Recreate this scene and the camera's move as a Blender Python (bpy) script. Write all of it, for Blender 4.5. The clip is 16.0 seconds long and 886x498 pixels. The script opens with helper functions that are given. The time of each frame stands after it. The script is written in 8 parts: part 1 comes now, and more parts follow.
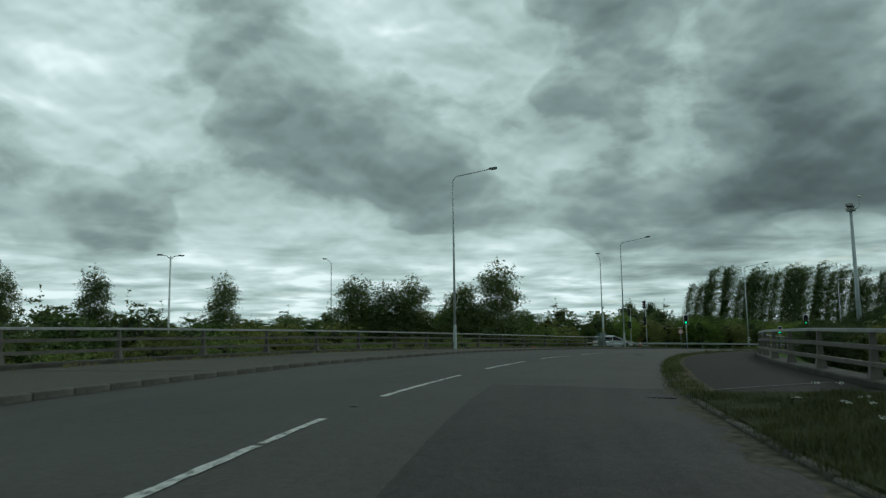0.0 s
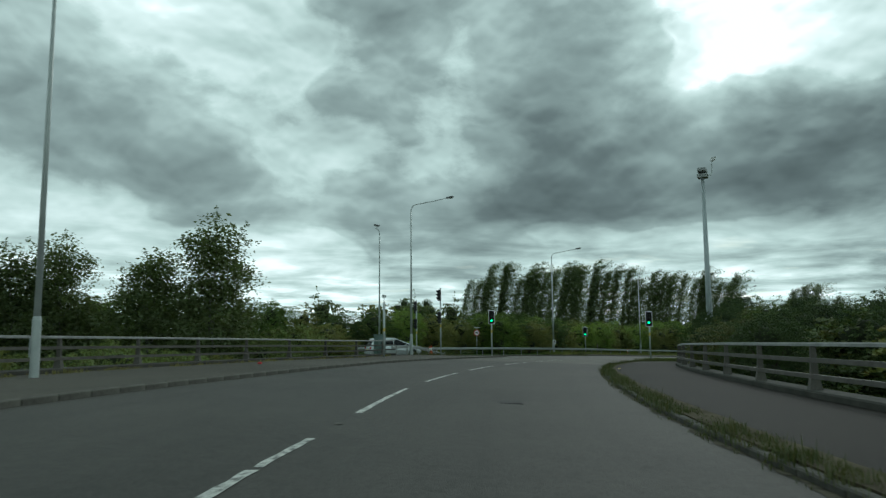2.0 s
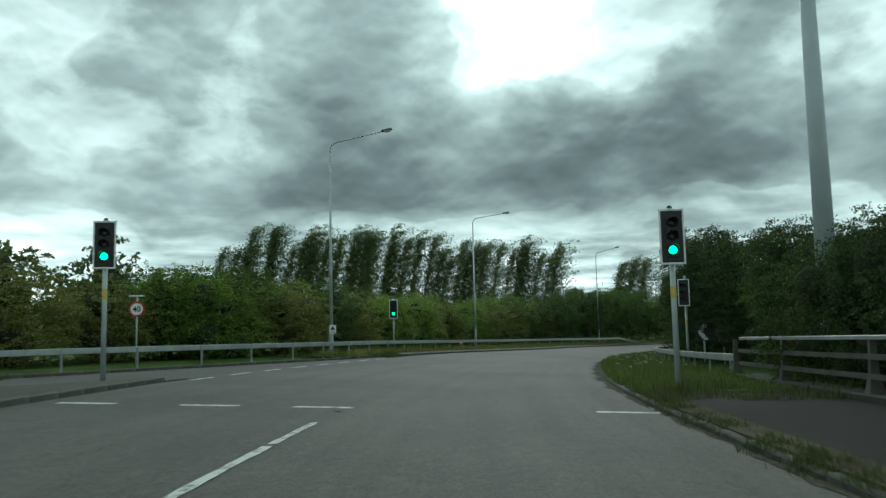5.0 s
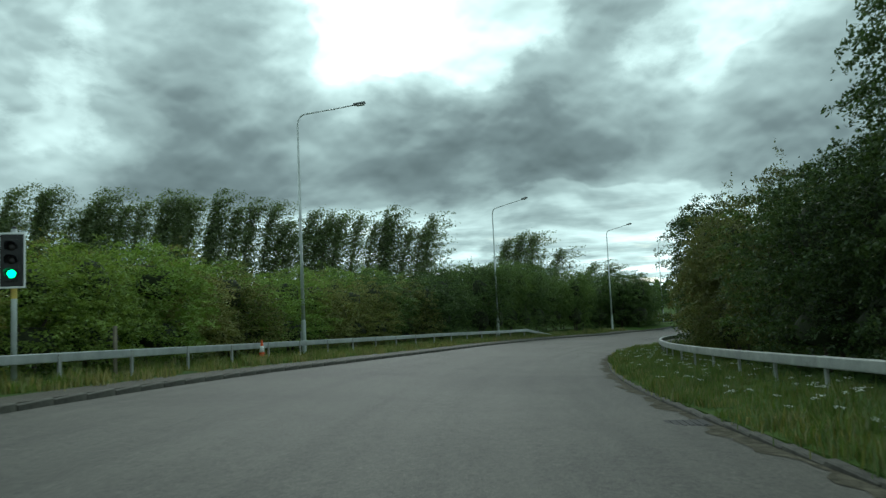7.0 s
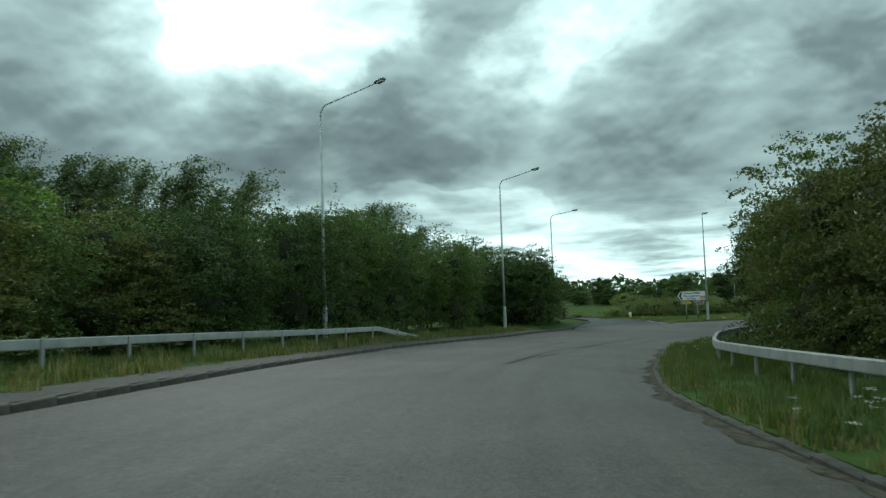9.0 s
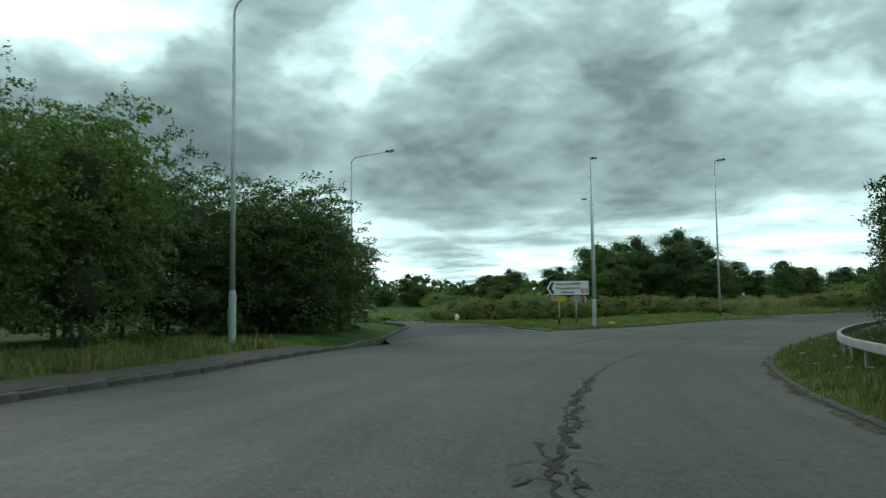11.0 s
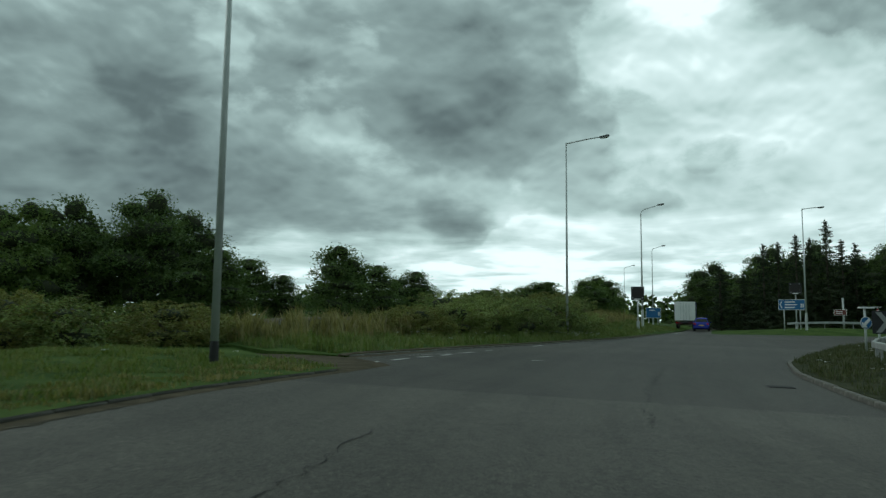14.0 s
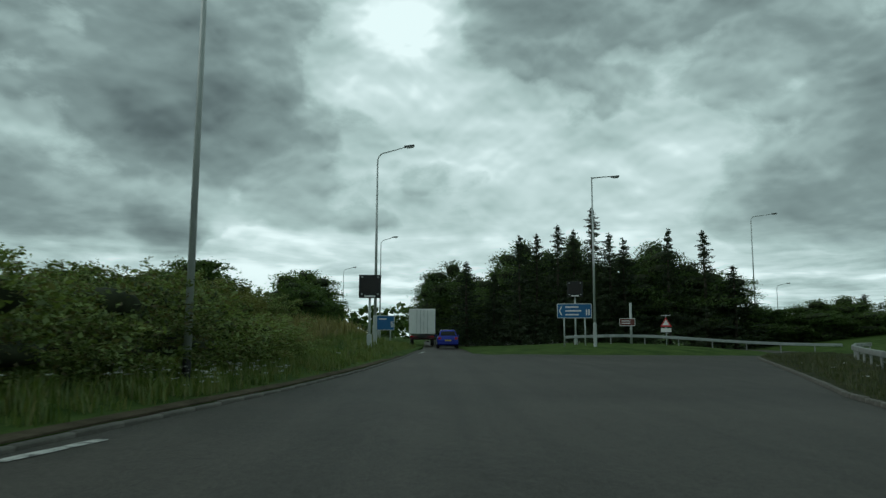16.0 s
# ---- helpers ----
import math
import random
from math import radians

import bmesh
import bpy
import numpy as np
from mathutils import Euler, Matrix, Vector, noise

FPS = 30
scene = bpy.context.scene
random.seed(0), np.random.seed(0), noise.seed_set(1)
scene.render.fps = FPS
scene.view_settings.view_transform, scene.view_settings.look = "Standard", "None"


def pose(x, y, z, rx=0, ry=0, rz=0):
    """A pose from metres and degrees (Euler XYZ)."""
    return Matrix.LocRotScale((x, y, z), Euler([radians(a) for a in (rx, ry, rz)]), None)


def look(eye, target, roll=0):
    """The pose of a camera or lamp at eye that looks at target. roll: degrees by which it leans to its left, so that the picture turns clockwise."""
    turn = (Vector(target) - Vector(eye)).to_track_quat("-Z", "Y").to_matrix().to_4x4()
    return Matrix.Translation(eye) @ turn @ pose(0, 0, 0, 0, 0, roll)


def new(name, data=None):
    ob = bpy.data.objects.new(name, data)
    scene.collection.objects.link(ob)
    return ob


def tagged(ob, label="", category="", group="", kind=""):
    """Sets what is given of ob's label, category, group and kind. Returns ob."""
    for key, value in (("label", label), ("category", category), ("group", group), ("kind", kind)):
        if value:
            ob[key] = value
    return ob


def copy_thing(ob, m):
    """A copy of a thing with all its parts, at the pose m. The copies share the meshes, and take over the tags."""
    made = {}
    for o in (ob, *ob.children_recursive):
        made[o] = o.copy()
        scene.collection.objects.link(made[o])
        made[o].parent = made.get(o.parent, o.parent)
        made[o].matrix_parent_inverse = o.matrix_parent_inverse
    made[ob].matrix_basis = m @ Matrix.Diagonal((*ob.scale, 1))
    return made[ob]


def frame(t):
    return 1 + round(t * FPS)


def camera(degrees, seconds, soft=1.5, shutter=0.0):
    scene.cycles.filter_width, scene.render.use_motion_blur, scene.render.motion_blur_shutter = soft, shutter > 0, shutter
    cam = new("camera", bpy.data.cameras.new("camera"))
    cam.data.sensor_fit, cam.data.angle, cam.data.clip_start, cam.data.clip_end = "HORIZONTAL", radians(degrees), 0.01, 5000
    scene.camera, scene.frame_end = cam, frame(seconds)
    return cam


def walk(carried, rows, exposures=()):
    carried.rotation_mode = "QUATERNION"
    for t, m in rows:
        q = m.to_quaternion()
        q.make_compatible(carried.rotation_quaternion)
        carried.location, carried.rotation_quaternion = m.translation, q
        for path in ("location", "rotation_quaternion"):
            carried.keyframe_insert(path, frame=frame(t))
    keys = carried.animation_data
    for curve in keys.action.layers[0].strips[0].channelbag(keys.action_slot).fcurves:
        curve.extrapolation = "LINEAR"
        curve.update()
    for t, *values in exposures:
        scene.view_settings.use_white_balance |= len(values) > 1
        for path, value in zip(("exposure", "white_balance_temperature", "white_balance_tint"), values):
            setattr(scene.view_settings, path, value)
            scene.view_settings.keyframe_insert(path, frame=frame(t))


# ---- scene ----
cam = camera(62.70, 16.0, soft=1.35, shutter=0.1)

PATH = [
    (0, (-4.617, -1.298, 1.276), (-1.850, 18.368, 3.645), -0.77),
    (0.5, (-3.331, 5.154, 1.353), (1.094, 24.513, 3.730), -0.41),
    (1, (-1.523, 11.442, 1.428), (4.468, 30.380, 3.764), -0.25),
    (1.5, (0.840, 17.633, 1.451), (8.236, 36.068, 3.781), -0.34),
    (2, (3.674, 23.747, 1.452), (12.396, 41.600, 3.734), -0.49),
    (2.5, (6.879, 29.794, 1.401), (16.693, 47.081, 3.605), -0.62),
    (3, (10.495, 35.840, 1.294), (21.162, 52.621, 3.440), -0.96),
    (3.5, (14.464, 41.831, 1.200), (25.862, 58.134, 3.271), -0.98),
    (4, (18.683, 47.618, 1.101), (30.818, 63.387, 3.127), -1.13),
    (4.2, (20.496, 49.856, 1.054), (32.924, 65.399, 3.046), -1.04),
    (6.3, (41.556, 71.369, 0.262), (56.736, 84.275, 1.991), -2.36),
    (6.5, (43.723, 73.171, 0.192), (59.163, 85.769, 1.894), -2.39),
    (7, (49.277, 77.436, 0.011), (65.324, 89.260, 1.641), -2.63),
    (7.5, (55.020, 81.326, -0.270), (71.666, 92.299, 1.315), -2.64),
    (8, (60.759, 84.909, -0.503), (77.932, 95.048, 1.005), -2.12),
    (8.2, (63.052, 86.271, -0.609), (80.424, 96.066, 0.900), -2.01),
    (10.3, (90.042, 97.147, -1.545), (109.207, 102.695, -0.166), -1.48),
    (10.5, (92.805, 97.751, -1.632), (112.103, 102.817, -0.235), -1.24),
    (11, (99.787, 98.860, -1.816), (119.488, 101.991, -0.381), -0.82),
    (11.5, (106.786, 99.223, -2.043), (126.698, 100.351, -0.541), -0.75),
    (12, (113.743, 98.871, -2.127), (133.637, 97.579, -0.527), -0.91),
    (12.5, (120.684, 97.806, -2.227), (140.313, 94.362, -0.544), -0.66),
    (13, (127.293, 96.037, -2.369), (146.440, 90.549, -0.565), -0.33),
    (13.5, (133.678, 93.582, -2.391), (152.088, 86.013, -0.452), 0.36),
    (14, (139.700, 90.499, -2.398), (157.165, 80.984, -0.297), 0.62),
    (14.5, (145.334, 86.687, -2.402), (161.670, 75.355, -0.228), 0.67),
    (15, (150.529, 82.292, -2.317), (165.627, 69.377, -0.032), 0.33),
    (15.5, (155.358, 77.489, -2.172), (169.157, 63.210, 0.215), 0.18),
    (16, (159.875, 72.359, -2.195), (172.472, 57.034, 0.347), 0.23),
]
EXPOSURE = [(0, -0.48), (2, -0.12), (4, 0.08), (6.5, 0.40), (8, 0.44), (10.5, 0.52), (11, 0.50), (12, 0.36), (12.5, 0.30), (13, 0.18), (14, -0.24), (16, -0.46)]
walk(cam, [(t, look(eye, target, roll)) for t, eye, target, roll in PATH], [(t, stops, 6000 if t < 5 or t > 13 else 5900, 1.5 if t < 5 or t > 13 else 0.5) for t, stops in EXPOSURE])

# ---------- daylight under broken cloud ----------
def rad_dir(az, el):
    a, e = radians(az), radians(el)
    return Vector((math.cos(a) * math.cos(e), math.sin(a) * math.cos(e), math.sin(e)))


class Nodes:
    """A short hand for node trees."""

    def __init__(self, tree):
        self.tree = tree

    def add(self, kind, operation=None):
        n = self.tree.nodes.new(kind)
        if operation:
            n.operation = operation
        return n

    def link(self, a, b):
        self.tree.links.new(a, b)

    def put(self, socket, value):
        if isinstance(value, bpy.types.NodeSocket):
            self.link(value, socket)
        else:
            socket.default_value = value

    def math(self, op, a, b=0.0, c=None, clamp=False):
        n = self.add("ShaderNodeMath", op)
        n.use_clamp = clamp
        self.put(n.inputs[0], a)
        self.put(n.inputs[1], b)
        if c is not None:
            self.put(n.inputs[2], c)
        return n.outputs[0]

    def vec(self, op, a, b=(0, 0, 0)):
        n = self.add("ShaderNodeVectorMath", op)
        self.put(n.inputs[0], a)
        self.put(n.inputs[1], b)
        return n.outputs["Value"] if op == "DOT_PRODUCT" else n.outputs[0]

    def noise(self, vector, scale, detail=4.0, rough=0.55, distort=0.0):
        n = self.add("ShaderNodeTexNoise")
        if vector is not None:
            self.link(vector, n.inputs["Vector"])
        for key, value in (("Scale", scale), ("Detail", detail), ("Roughness", rough), ("Distortion", distort)):
            n.inputs[key].default_value = value
        return n.outputs["Fac"]

    def ramp(self, fac, stops, mode="LINEAR"):
        n = self.add("ShaderNodeValToRGB")
        n.color_ramp.interpolation = mode
        el = n.color_ramp.elements
        while len(el) < len(stops):
            el.new(0.5)
        for e, (pos, col) in zip(el, stops):
            e.position = pos
            e.color = (*col, 1) if len(col) == 3 else col
        self.link(fac, n.inputs[0])
        return n.outputs[0]

    def mix(self, fac, a, b, blend="MIX"):
        n = self.add("ShaderNodeMix")
        n.data_type, n.blend_type = "RGBA", blend
        self.put(n.inputs[0], fac)
        for sock, value in ((n.inputs[6], a), (n.inputs[7], b)):
            self.put(sock, (*value, 1) if isinstance(value, tuple) and len(value) == 3 else value)
        return n.outputs[2]


SUN_AZ, SUN_EL = 40.0, 27.0
world = bpy.data.worlds.new("sky")
scene.world = world
world.use_nodes = True
W = Nodes(world.node_tree)
W.tree.nodes.clear()
way = W.add("ShaderNodeTexCoord").outputs["Generated"]
split = W.add("ShaderNodeSeparateXYZ")
W.link(way, split.inputs[0])
up = split.outputs[2]
# a heaped cloud deck that closes up into long streaks towards the horizon
height = W.math("ADD", W.math("MAXIMUM", up, 0.0), 0.075)
streaks = W.add("ShaderNodeCombineXYZ")
W.put(streaks.inputs[0], W.math("DIVIDE", split.outputs[0], height))
W.put(streaks.inputs[1], W.math("DIVIDE", split.outputs[1], height))
streaks = streaks.outputs[0]
heap = W.vec("MULTIPLY", way, (1.0, 1.0, 1.6))
curl = W.add("ShaderNodeTexNoise")
W.link(heap, curl.inputs["Vector"])
curl.inputs["Scale"].default_value, curl.inputs["Detail"].default_value = 5.0, 2.0
drift = W.vec("ADD", heap, W.vec("MULTIPLY", W.vec("SUBTRACT", curl.outputs["Color"], (0.5, 0.5, 0.5)), (0.07, 0.07, 0.07)))


def heads(raised, scale, detail):
    """The rounded heads of the heaps, here or a little higher up."""
    cells = W.add("ShaderNodeTexVoronoi")
    cells.feature, cells.normalize = "SMOOTH_F1", True
    W.link(W.vec("ADD", drift, (0.0, 0.0, raised)), cells.inputs["Vector"])
    for key, value in (("Scale", scale), ("Detail", detail), ("Roughness", 0.45), ("Smoothness", 0.5)):
        cells.inputs[key].default_value = value
    return cells.outputs["Distance"]


broad = W.noise(drift, 3.2, 3.0, 0.45, 0.0)
broad_over = W.noise(W.vec("ADD", drift, (0.0, 0.0, 0.06)), 3.2, 3.0, 0.45, 0.0)
round_here, round_over = heads(0.0, 6.5, 2.0), heads(0.035, 6.5, 2.0)
puff_here, puff_over = heads(0.0, 17.0, 2.0), heads(0.013, 17.0, 2.0)
fine_of = W.noise(drift, 30.0, 4.0, 0.6, 0.1)
# thick and thin places of the deck: azimuth, elevation, reach in degrees, light gained
LOBES = [
    (41, 22, 6, 0.60), (47, 15, 6, 0.10), (33, 24, 5, 0.10), (110, 21, 9, 0.30), (88, 21, 8, 0.25), (60, 22, 8, 0.11),
    (-47, 25, 5, 0.46), (-53, 15, 7, 0.20), (-33, 8, 7, 0.30), (-14, 20, 8, -0.05), (10, 20, 10, 0.12), (-74, 18, 9, 0.16),
    (57, 11, 5, -0.27), (50, 10.5, 5, -0.24), (59, 6, 6, -0.12), (28, 10, 8, -0.28), (38, 9, 6, -0.18), (-7, 10, 6, -0.24),
    (9, 9, 7, -0.20), (-31, 14.5, 5.5, -0.16), (-42, 4, 9, 0.14), (-66, 6, 10, 0.13), (30, 5, 7, -0.26), (-30, 7.3, 2, -0.36),
]
wob = W.add("ShaderNodeTexNoise")
W.link(heap, wob.inputs["Vector"])
wob.inputs["Scale"].default_value = 5.5
wob.inputs["Detail"].default_value = 5.0
bent = W.vec("NORMALIZE", W.vec("ADD", way, W.vec("MULTIPLY", W.vec("SUBTRACT", wob.outputs["Color"], (0.5, 0.5, 0.5)), (0.20, 0.20, 0.13))))
gain = None
for az, el, reach, amount in LOBES:
    d = W.vec("DOT_PRODUCT", bent, tuple(rad_dir(az, el)))
    k = 1.0 / (1.0 - math.cos(radians(reach)))
    g = W.math("MULTIPLY", W.math("EXPONENT", W.math("MULTIPLY", W.math("SUBTRACT", d, 1.0), k)), amount)
    gain = g if gain is None else W.math("ADD", gain, g)
low = W.math("EXPONENT", W.math("MULTIPLY", W.math("POWER", W.math("MULTIPLY", W.math("MAXIMUM", up, 0.0), 8.5), 2.0), -1.0))


def step_up(value, a, b):
    n = W.add("ShaderNodeMapRange")
    n.interpolation_type = "SMOOTHSTEP"
    W.put(n.inputs["Value"], value)
    n.inputs["From Min"].default_value, n.inputs["From Max"].default_value = a, b
    return n.outputs[0]


# the thickness of cloud: below nothing a bright thin veil, then grey, then the dark bellies
mass = W.math("ADD", W.math("MULTIPLY", W.math("SUBTRACT", broad, 0.5), 1.5), W.math("MULTIPLY", W.math("SUBTRACT", 0.30, round_here), 0.55))
mass = W.math("ADD", mass, W.math("MULTIPLY", W.math("SUBTRACT", 0.30, puff_here), 0.30))
mass = W.math("ADD", mass, W.math("MULTIPLY", W.math("SUBTRACT", fine_of, 0.5), 0.13))
# the main deck ends in an uneven lower edge above the brighter, farther sky
base_edge = step_up(W.math("ADD", up, W.math("MULTIPLY", W.math("SUBTRACT", broad, 0.5), 0.16)), 0.115, 0.165)
mass = W.math("ADD", mass, W.math("MULTIPLY", W.math("SUBTRACT", base_edge, 0.80), 0.34))
mass = W.math("SUBTRACT", W.math("ADD", mass, 0.05), W.math("MULTIPLY", gain, 0.75))
cover = W.math("ADD", W.math("MULTIPLY", step_up(mass, -0.04, 0.05), 0.165), W.math("ADD", W.math("MULTIPLY", step_up(mass, 0.06, 0.24), 0.13), W.math("MULTIPLY", mass, 0.22)))
cover = W.math("SUBTRACT", cover, W.math("MULTIPLY", W.math("ADD", W.math("SUBTRACT", round_over, round_here), W.math("MULTIPLY", W.math("SUBTRACT", puff_over, puff_here), 0.8)), 0.75))
cover = W.math("ADD", cover, W.math("MULTIPLY", W.math("SUBTRACT", broad_over, broad), 0.70))
near_horizon = W.math("EXPONENT", W.math("MULTIPLY", W.math("POWER", W.math("MULTIPLY", W.math("MAXIMUM", up, 0.0), 7.5), 2.0), -1.0))
streaky = W.noise(streaks, 1.3, 6.0, 0.55, 0.3)
cover = W.math("ADD", W.math("MULTIPLY", W.math("SUBTRACT", cover, 0.175), W.math("SUBTRACT", 1.0, W.math("MULTIPLY", near_horizon, 0.7))), W.math("MULTIPLY", W.math("SUBTRACT", streaky, 0.50), W.math("MULTIPLY", near_horizon, 1.7)))
light = W.math("ADD", W.math("ADD", 0.525, W.math("MULTIPLY", low, 0.30)), W.math("SUBTRACT", W.math("MULTIPLY", gain, 0.6), cover))
tone = W.ramp(light, [(0.0, (0.081, 0.105, 0.106)), (0.25, (0.162, 0.205, 0.204)), (0.5, (0.328, 0.410, 0.394)), (0.72, (0.598, 0.730, 0.690)), (0.9, (0.874, 1.000, 0.965)), (1.0, (1.188, 1.300, 1.261))])
sky = W.add("ShaderNodeTexSky")
sky.sky_type, sky.sun_disc, sky.sun_elevation, sky.sun_rotation = "NISHITA", False, radians(SUN_EL), radians(90 - SUN_AZ)
clear = W.vec("MULTIPLY", sky.outputs[0], (0.10, 0.10, 0.10))
gap = W.math("MULTIPLY", W.math("SUBTRACT", W.noise(streaks, 0.9, 5.0, 0.55), 0.60, clamp=True), W.math("MULTIPLY", low, 3.0), clamp=True)
both = W.mix(gap, tone, clear)
back = W.add("ShaderNodeBackground")
W.link(both, back.inputs[0])
back.inputs[1].default_value = 1.0
W.link(back.outputs[0], W.add("ShaderNodeOutputWorld").inputs[0])

sun = new("sun", bpy.data.lights.new("sun", "SUN"))
sun.data.energy, sun.data.angle, sun.data.color = 0.7, radians(16), (1.0, 0.97, 0.92)
sun.matrix_world = look((0, 0, 0), -rad_dir(SUN_AZ, SUN_EL + 8))


# ---------- materials ----------
def material(name, low, high, scale=8.0, fine=90.0, rough=0.8, metal=0.0, bump=0.15, coords="Object", spread=(0.35, 0.65), grime=0.0, vary=0.0, spec=0.4):
    """Two colours mixed at two scales, with grain, fine relief and a little difference from piece to piece."""
    m = bpy.data.materials.new(name)
    m.use_nodes = True
    N = Nodes(m.node_tree)
    b = N.tree.nodes["Principled BSDF"]
    tc = N.add("ShaderNodeTexCoord").outputs[coords]
    broad, grain = N.noise(tc, scale, 5.0, 0.6, 0.2), N.noise(tc, fine, 3.0, 0.7)
    both = N.math("ADD", N.math("MULTIPLY", broad, 0.65), N.math("MULTIPLY", grain, 0.35))
    col = N.ramp(both, [(spread[0], low), (spread[1], high)])
    if vary:
        rnd = N.add("ShaderNodeObjectInfo").outputs["Random"]
        k = N.math("ADD", 1.0 - vary, N.math("MULTIPLY", rnd, 2 * vary))
        comb = N.add("ShaderNodeCombineXYZ")
        for s in comb.inputs:
            N.link(k, s)
        col = N.mix(1.0, col, comb.outputs[0], "MULTIPLY")
    if grime:
        dirt = N.noise(tc, scale * 0.35, 6.0, 0.65, 0.6)
        col = N.mix(N.math("MULTIPLY", N.math("SUBTRACT", dirt, 0.45, clamp=True), grime * 3.0, clamp=True), col, (0.07, 0.065, 0.05))
    N.link(col, b.inputs["Base Color"])
    b.inputs["Metallic"].default_value = metal
    b.inputs["Specular IOR Level"].default_value = spec
    N.put(b.inputs["Roughness"], N.math("ADD", rough - 0.08, N.math("MULTIPLY", grain, 0.16), clamp=True))
    if bump:
        bp = N.add("ShaderNodeBump")
        bp.inputs["Strength"].default_value = bump
        bp.inputs["Distance"].default_value = 0.02
        N.link(both, bp.inputs["Height"])
        N.link(bp.outputs[0], b.inputs["Normal"])
    return m


def foliage(name, dark, fresh, dry, dry_share=0.12, thin=0.25):
    """Leaves: each one of its own green, some light through them."""
    m = bpy.data.materials.new(name)
    m.use_nodes = True
    N = Nodes(m.node_tree)
    N.tree.nodes.clear()
    rnd = N.add("ShaderNodeNewGeometry").outputs["Random Per Island"]
    tc = N.add("ShaderNodeTexCoord").outputs["Object"]
    patch = N.noise(tc, 0.9, 4.0, 0.65)
    own = N.add("ShaderNodeObjectInfo").outputs["Random"]
    mixf = N.math("ADD", N.math("ADD", N.math("MULTIPLY", rnd, 0.5), N.math("MULTIPLY", patch, 1.3)), N.math("SUBTRACT", N.math("MULTIPLY", own, 0.36), 0.57))
    col = N.ramp(mixf, [(0.1, dark), (0.62, fresh), (0.98, tuple(0.5 * (a + b) for a, b in zip(fresh, dry)))])
    old = N.math("GREATER_THAN", N.math("FRACT", N.math("MULTIPLY", rnd, 37.7)), 1.0 - dry_share)
    col = N.mix(N.math("MULTIPLY", old, 0.6), col, dry)
    dif, tra, glo = N.add("ShaderNodeBsdfDiffuse"), N.add("ShaderNodeBsdfTranslucent"), N.add("ShaderNodeBsdfGlossy")
    N.link(col, dif.inputs[0])
    N.link(N.mix(1.0, col, (1.25, 1.3, 0.55), "MULTIPLY"), tra.inputs[0])
    glo.inputs["Roughness"].default_value = 0.45
    a, b = N.add("ShaderNodeMixShader"), N.add("ShaderNodeMixShader")
    a.inputs[0].default_value, b.inputs[0].default_value = thin, 0.035
    N.link(dif.outputs[0], a.inputs[1])
    N.link(tra.outputs[0], a.inputs[2])
    N.link(a.outputs[0], b.inputs[1])
    N.link(glo.outputs[0], b.inputs[2])
    N.link(b.outputs[0], N.add("ShaderNodeOutputMaterial").inputs[0])
    return m


def asphalt_material(name, low, high, track=0.0, spec=0.24):
    """Worn asphalt: pale stone chips in dark binder, broad stains, polished wheel tracks along the lane."""
    m = bpy.data.materials.new(name)
    m.use_nodes = True
    N = Nodes(m.node_tree)
    b = N.tree.nodes["Principled BSDF"]
    tc = N.add("ShaderNodeTexCoord")
    ob, uv = tc.outputs["Object"], tc.outputs["UV"]
    stain, patchy, grain = N.noise(ob, 0.16, 6.0, 0.6, 0.5), N.noise(ob, 5.5, 6.0, 0.72), N.noise(ob, 38.0, 4.0, 0.8)
    cells = N.add("ShaderNodeTexVoronoi")
    N.link(ob, cells.inputs["Vector"])
    cells.inputs["Scale"].default_value = 75.0
    coarse = N.noise(ob, 19.0, 4.0, 0.8)
    mixf = N.math("ADD", N.math("ADD", N.math("MULTIPLY", stain, 0.35), N.math("MULTIPLY", patchy, 0.25)), N.math("ADD", N.math("MULTIPLY", grain, 0.35), N.math("MULTIPLY", coarse, 0.55)))
    col = N.ramp(mixf, [(0.60, low), (0.92, high)])
    chip = N.math("MULTIPLY", N.math("SUBTRACT", grain, 0.58, clamp=True), 4.0, clamp=True)
    col = N.mix(chip, col, tuple(min(1.0, 1.9 * v) for v in high))
    if track:
        sep = N.add("ShaderNodeSeparateXYZ")
        stretch = N.vec("MULTIPLY", uv, (0.03, 1.0, 1.0))
        N.link(stretch, sep.inputs[0])
        wav = N.noise(stretch, 1.5, 5.0, 0.6)
        col = N.mix(N.math("MULTIPLY", N.math("SUBTRACT", wav, 0.5, clamp=True), 2.4 * track, clamp=True), col, tuple(0.45 * v for v in low))
        col = N.mix(N.math("MULTIPLY", N.math("SUBTRACT", 0.5, wav, clamp=True), 1.6 * track, clamp=True), col, tuple(1.15 * v for v in high))
    N.link(col, b.inputs["Base Color"])
    b.inputs["Specular IOR Level"].default_value = spec
    N.put(b.inputs["Roughness"], N.math("ADD", 0.56, N.math("MULTIPLY", grain, 0.25), clamp=True))
    bp = N.add("ShaderNodeBump")
    bp.inputs["Strength"].default_value, bp.inputs["Distance"].default_value = 0.6, 0.008
    N.link(N.math("ADD", grain, cells.outputs["Distance"]), bp.inputs["Height"])
    N.link(bp.outputs[0], b.inputs["Normal"])
    return m


def glow(name, colour, strength):
    m = bpy.data.materials.new(name)
    m.use_nodes = True
    b = m.node_tree.nodes["Principled BSDF"]
    b.inputs["Base Color"].default_value = (*colour, 1)
    b.inputs["Emission Color"].default_value = (*colour, 1)
    b.inputs["Emission Strength"].default_value = strength
    return m


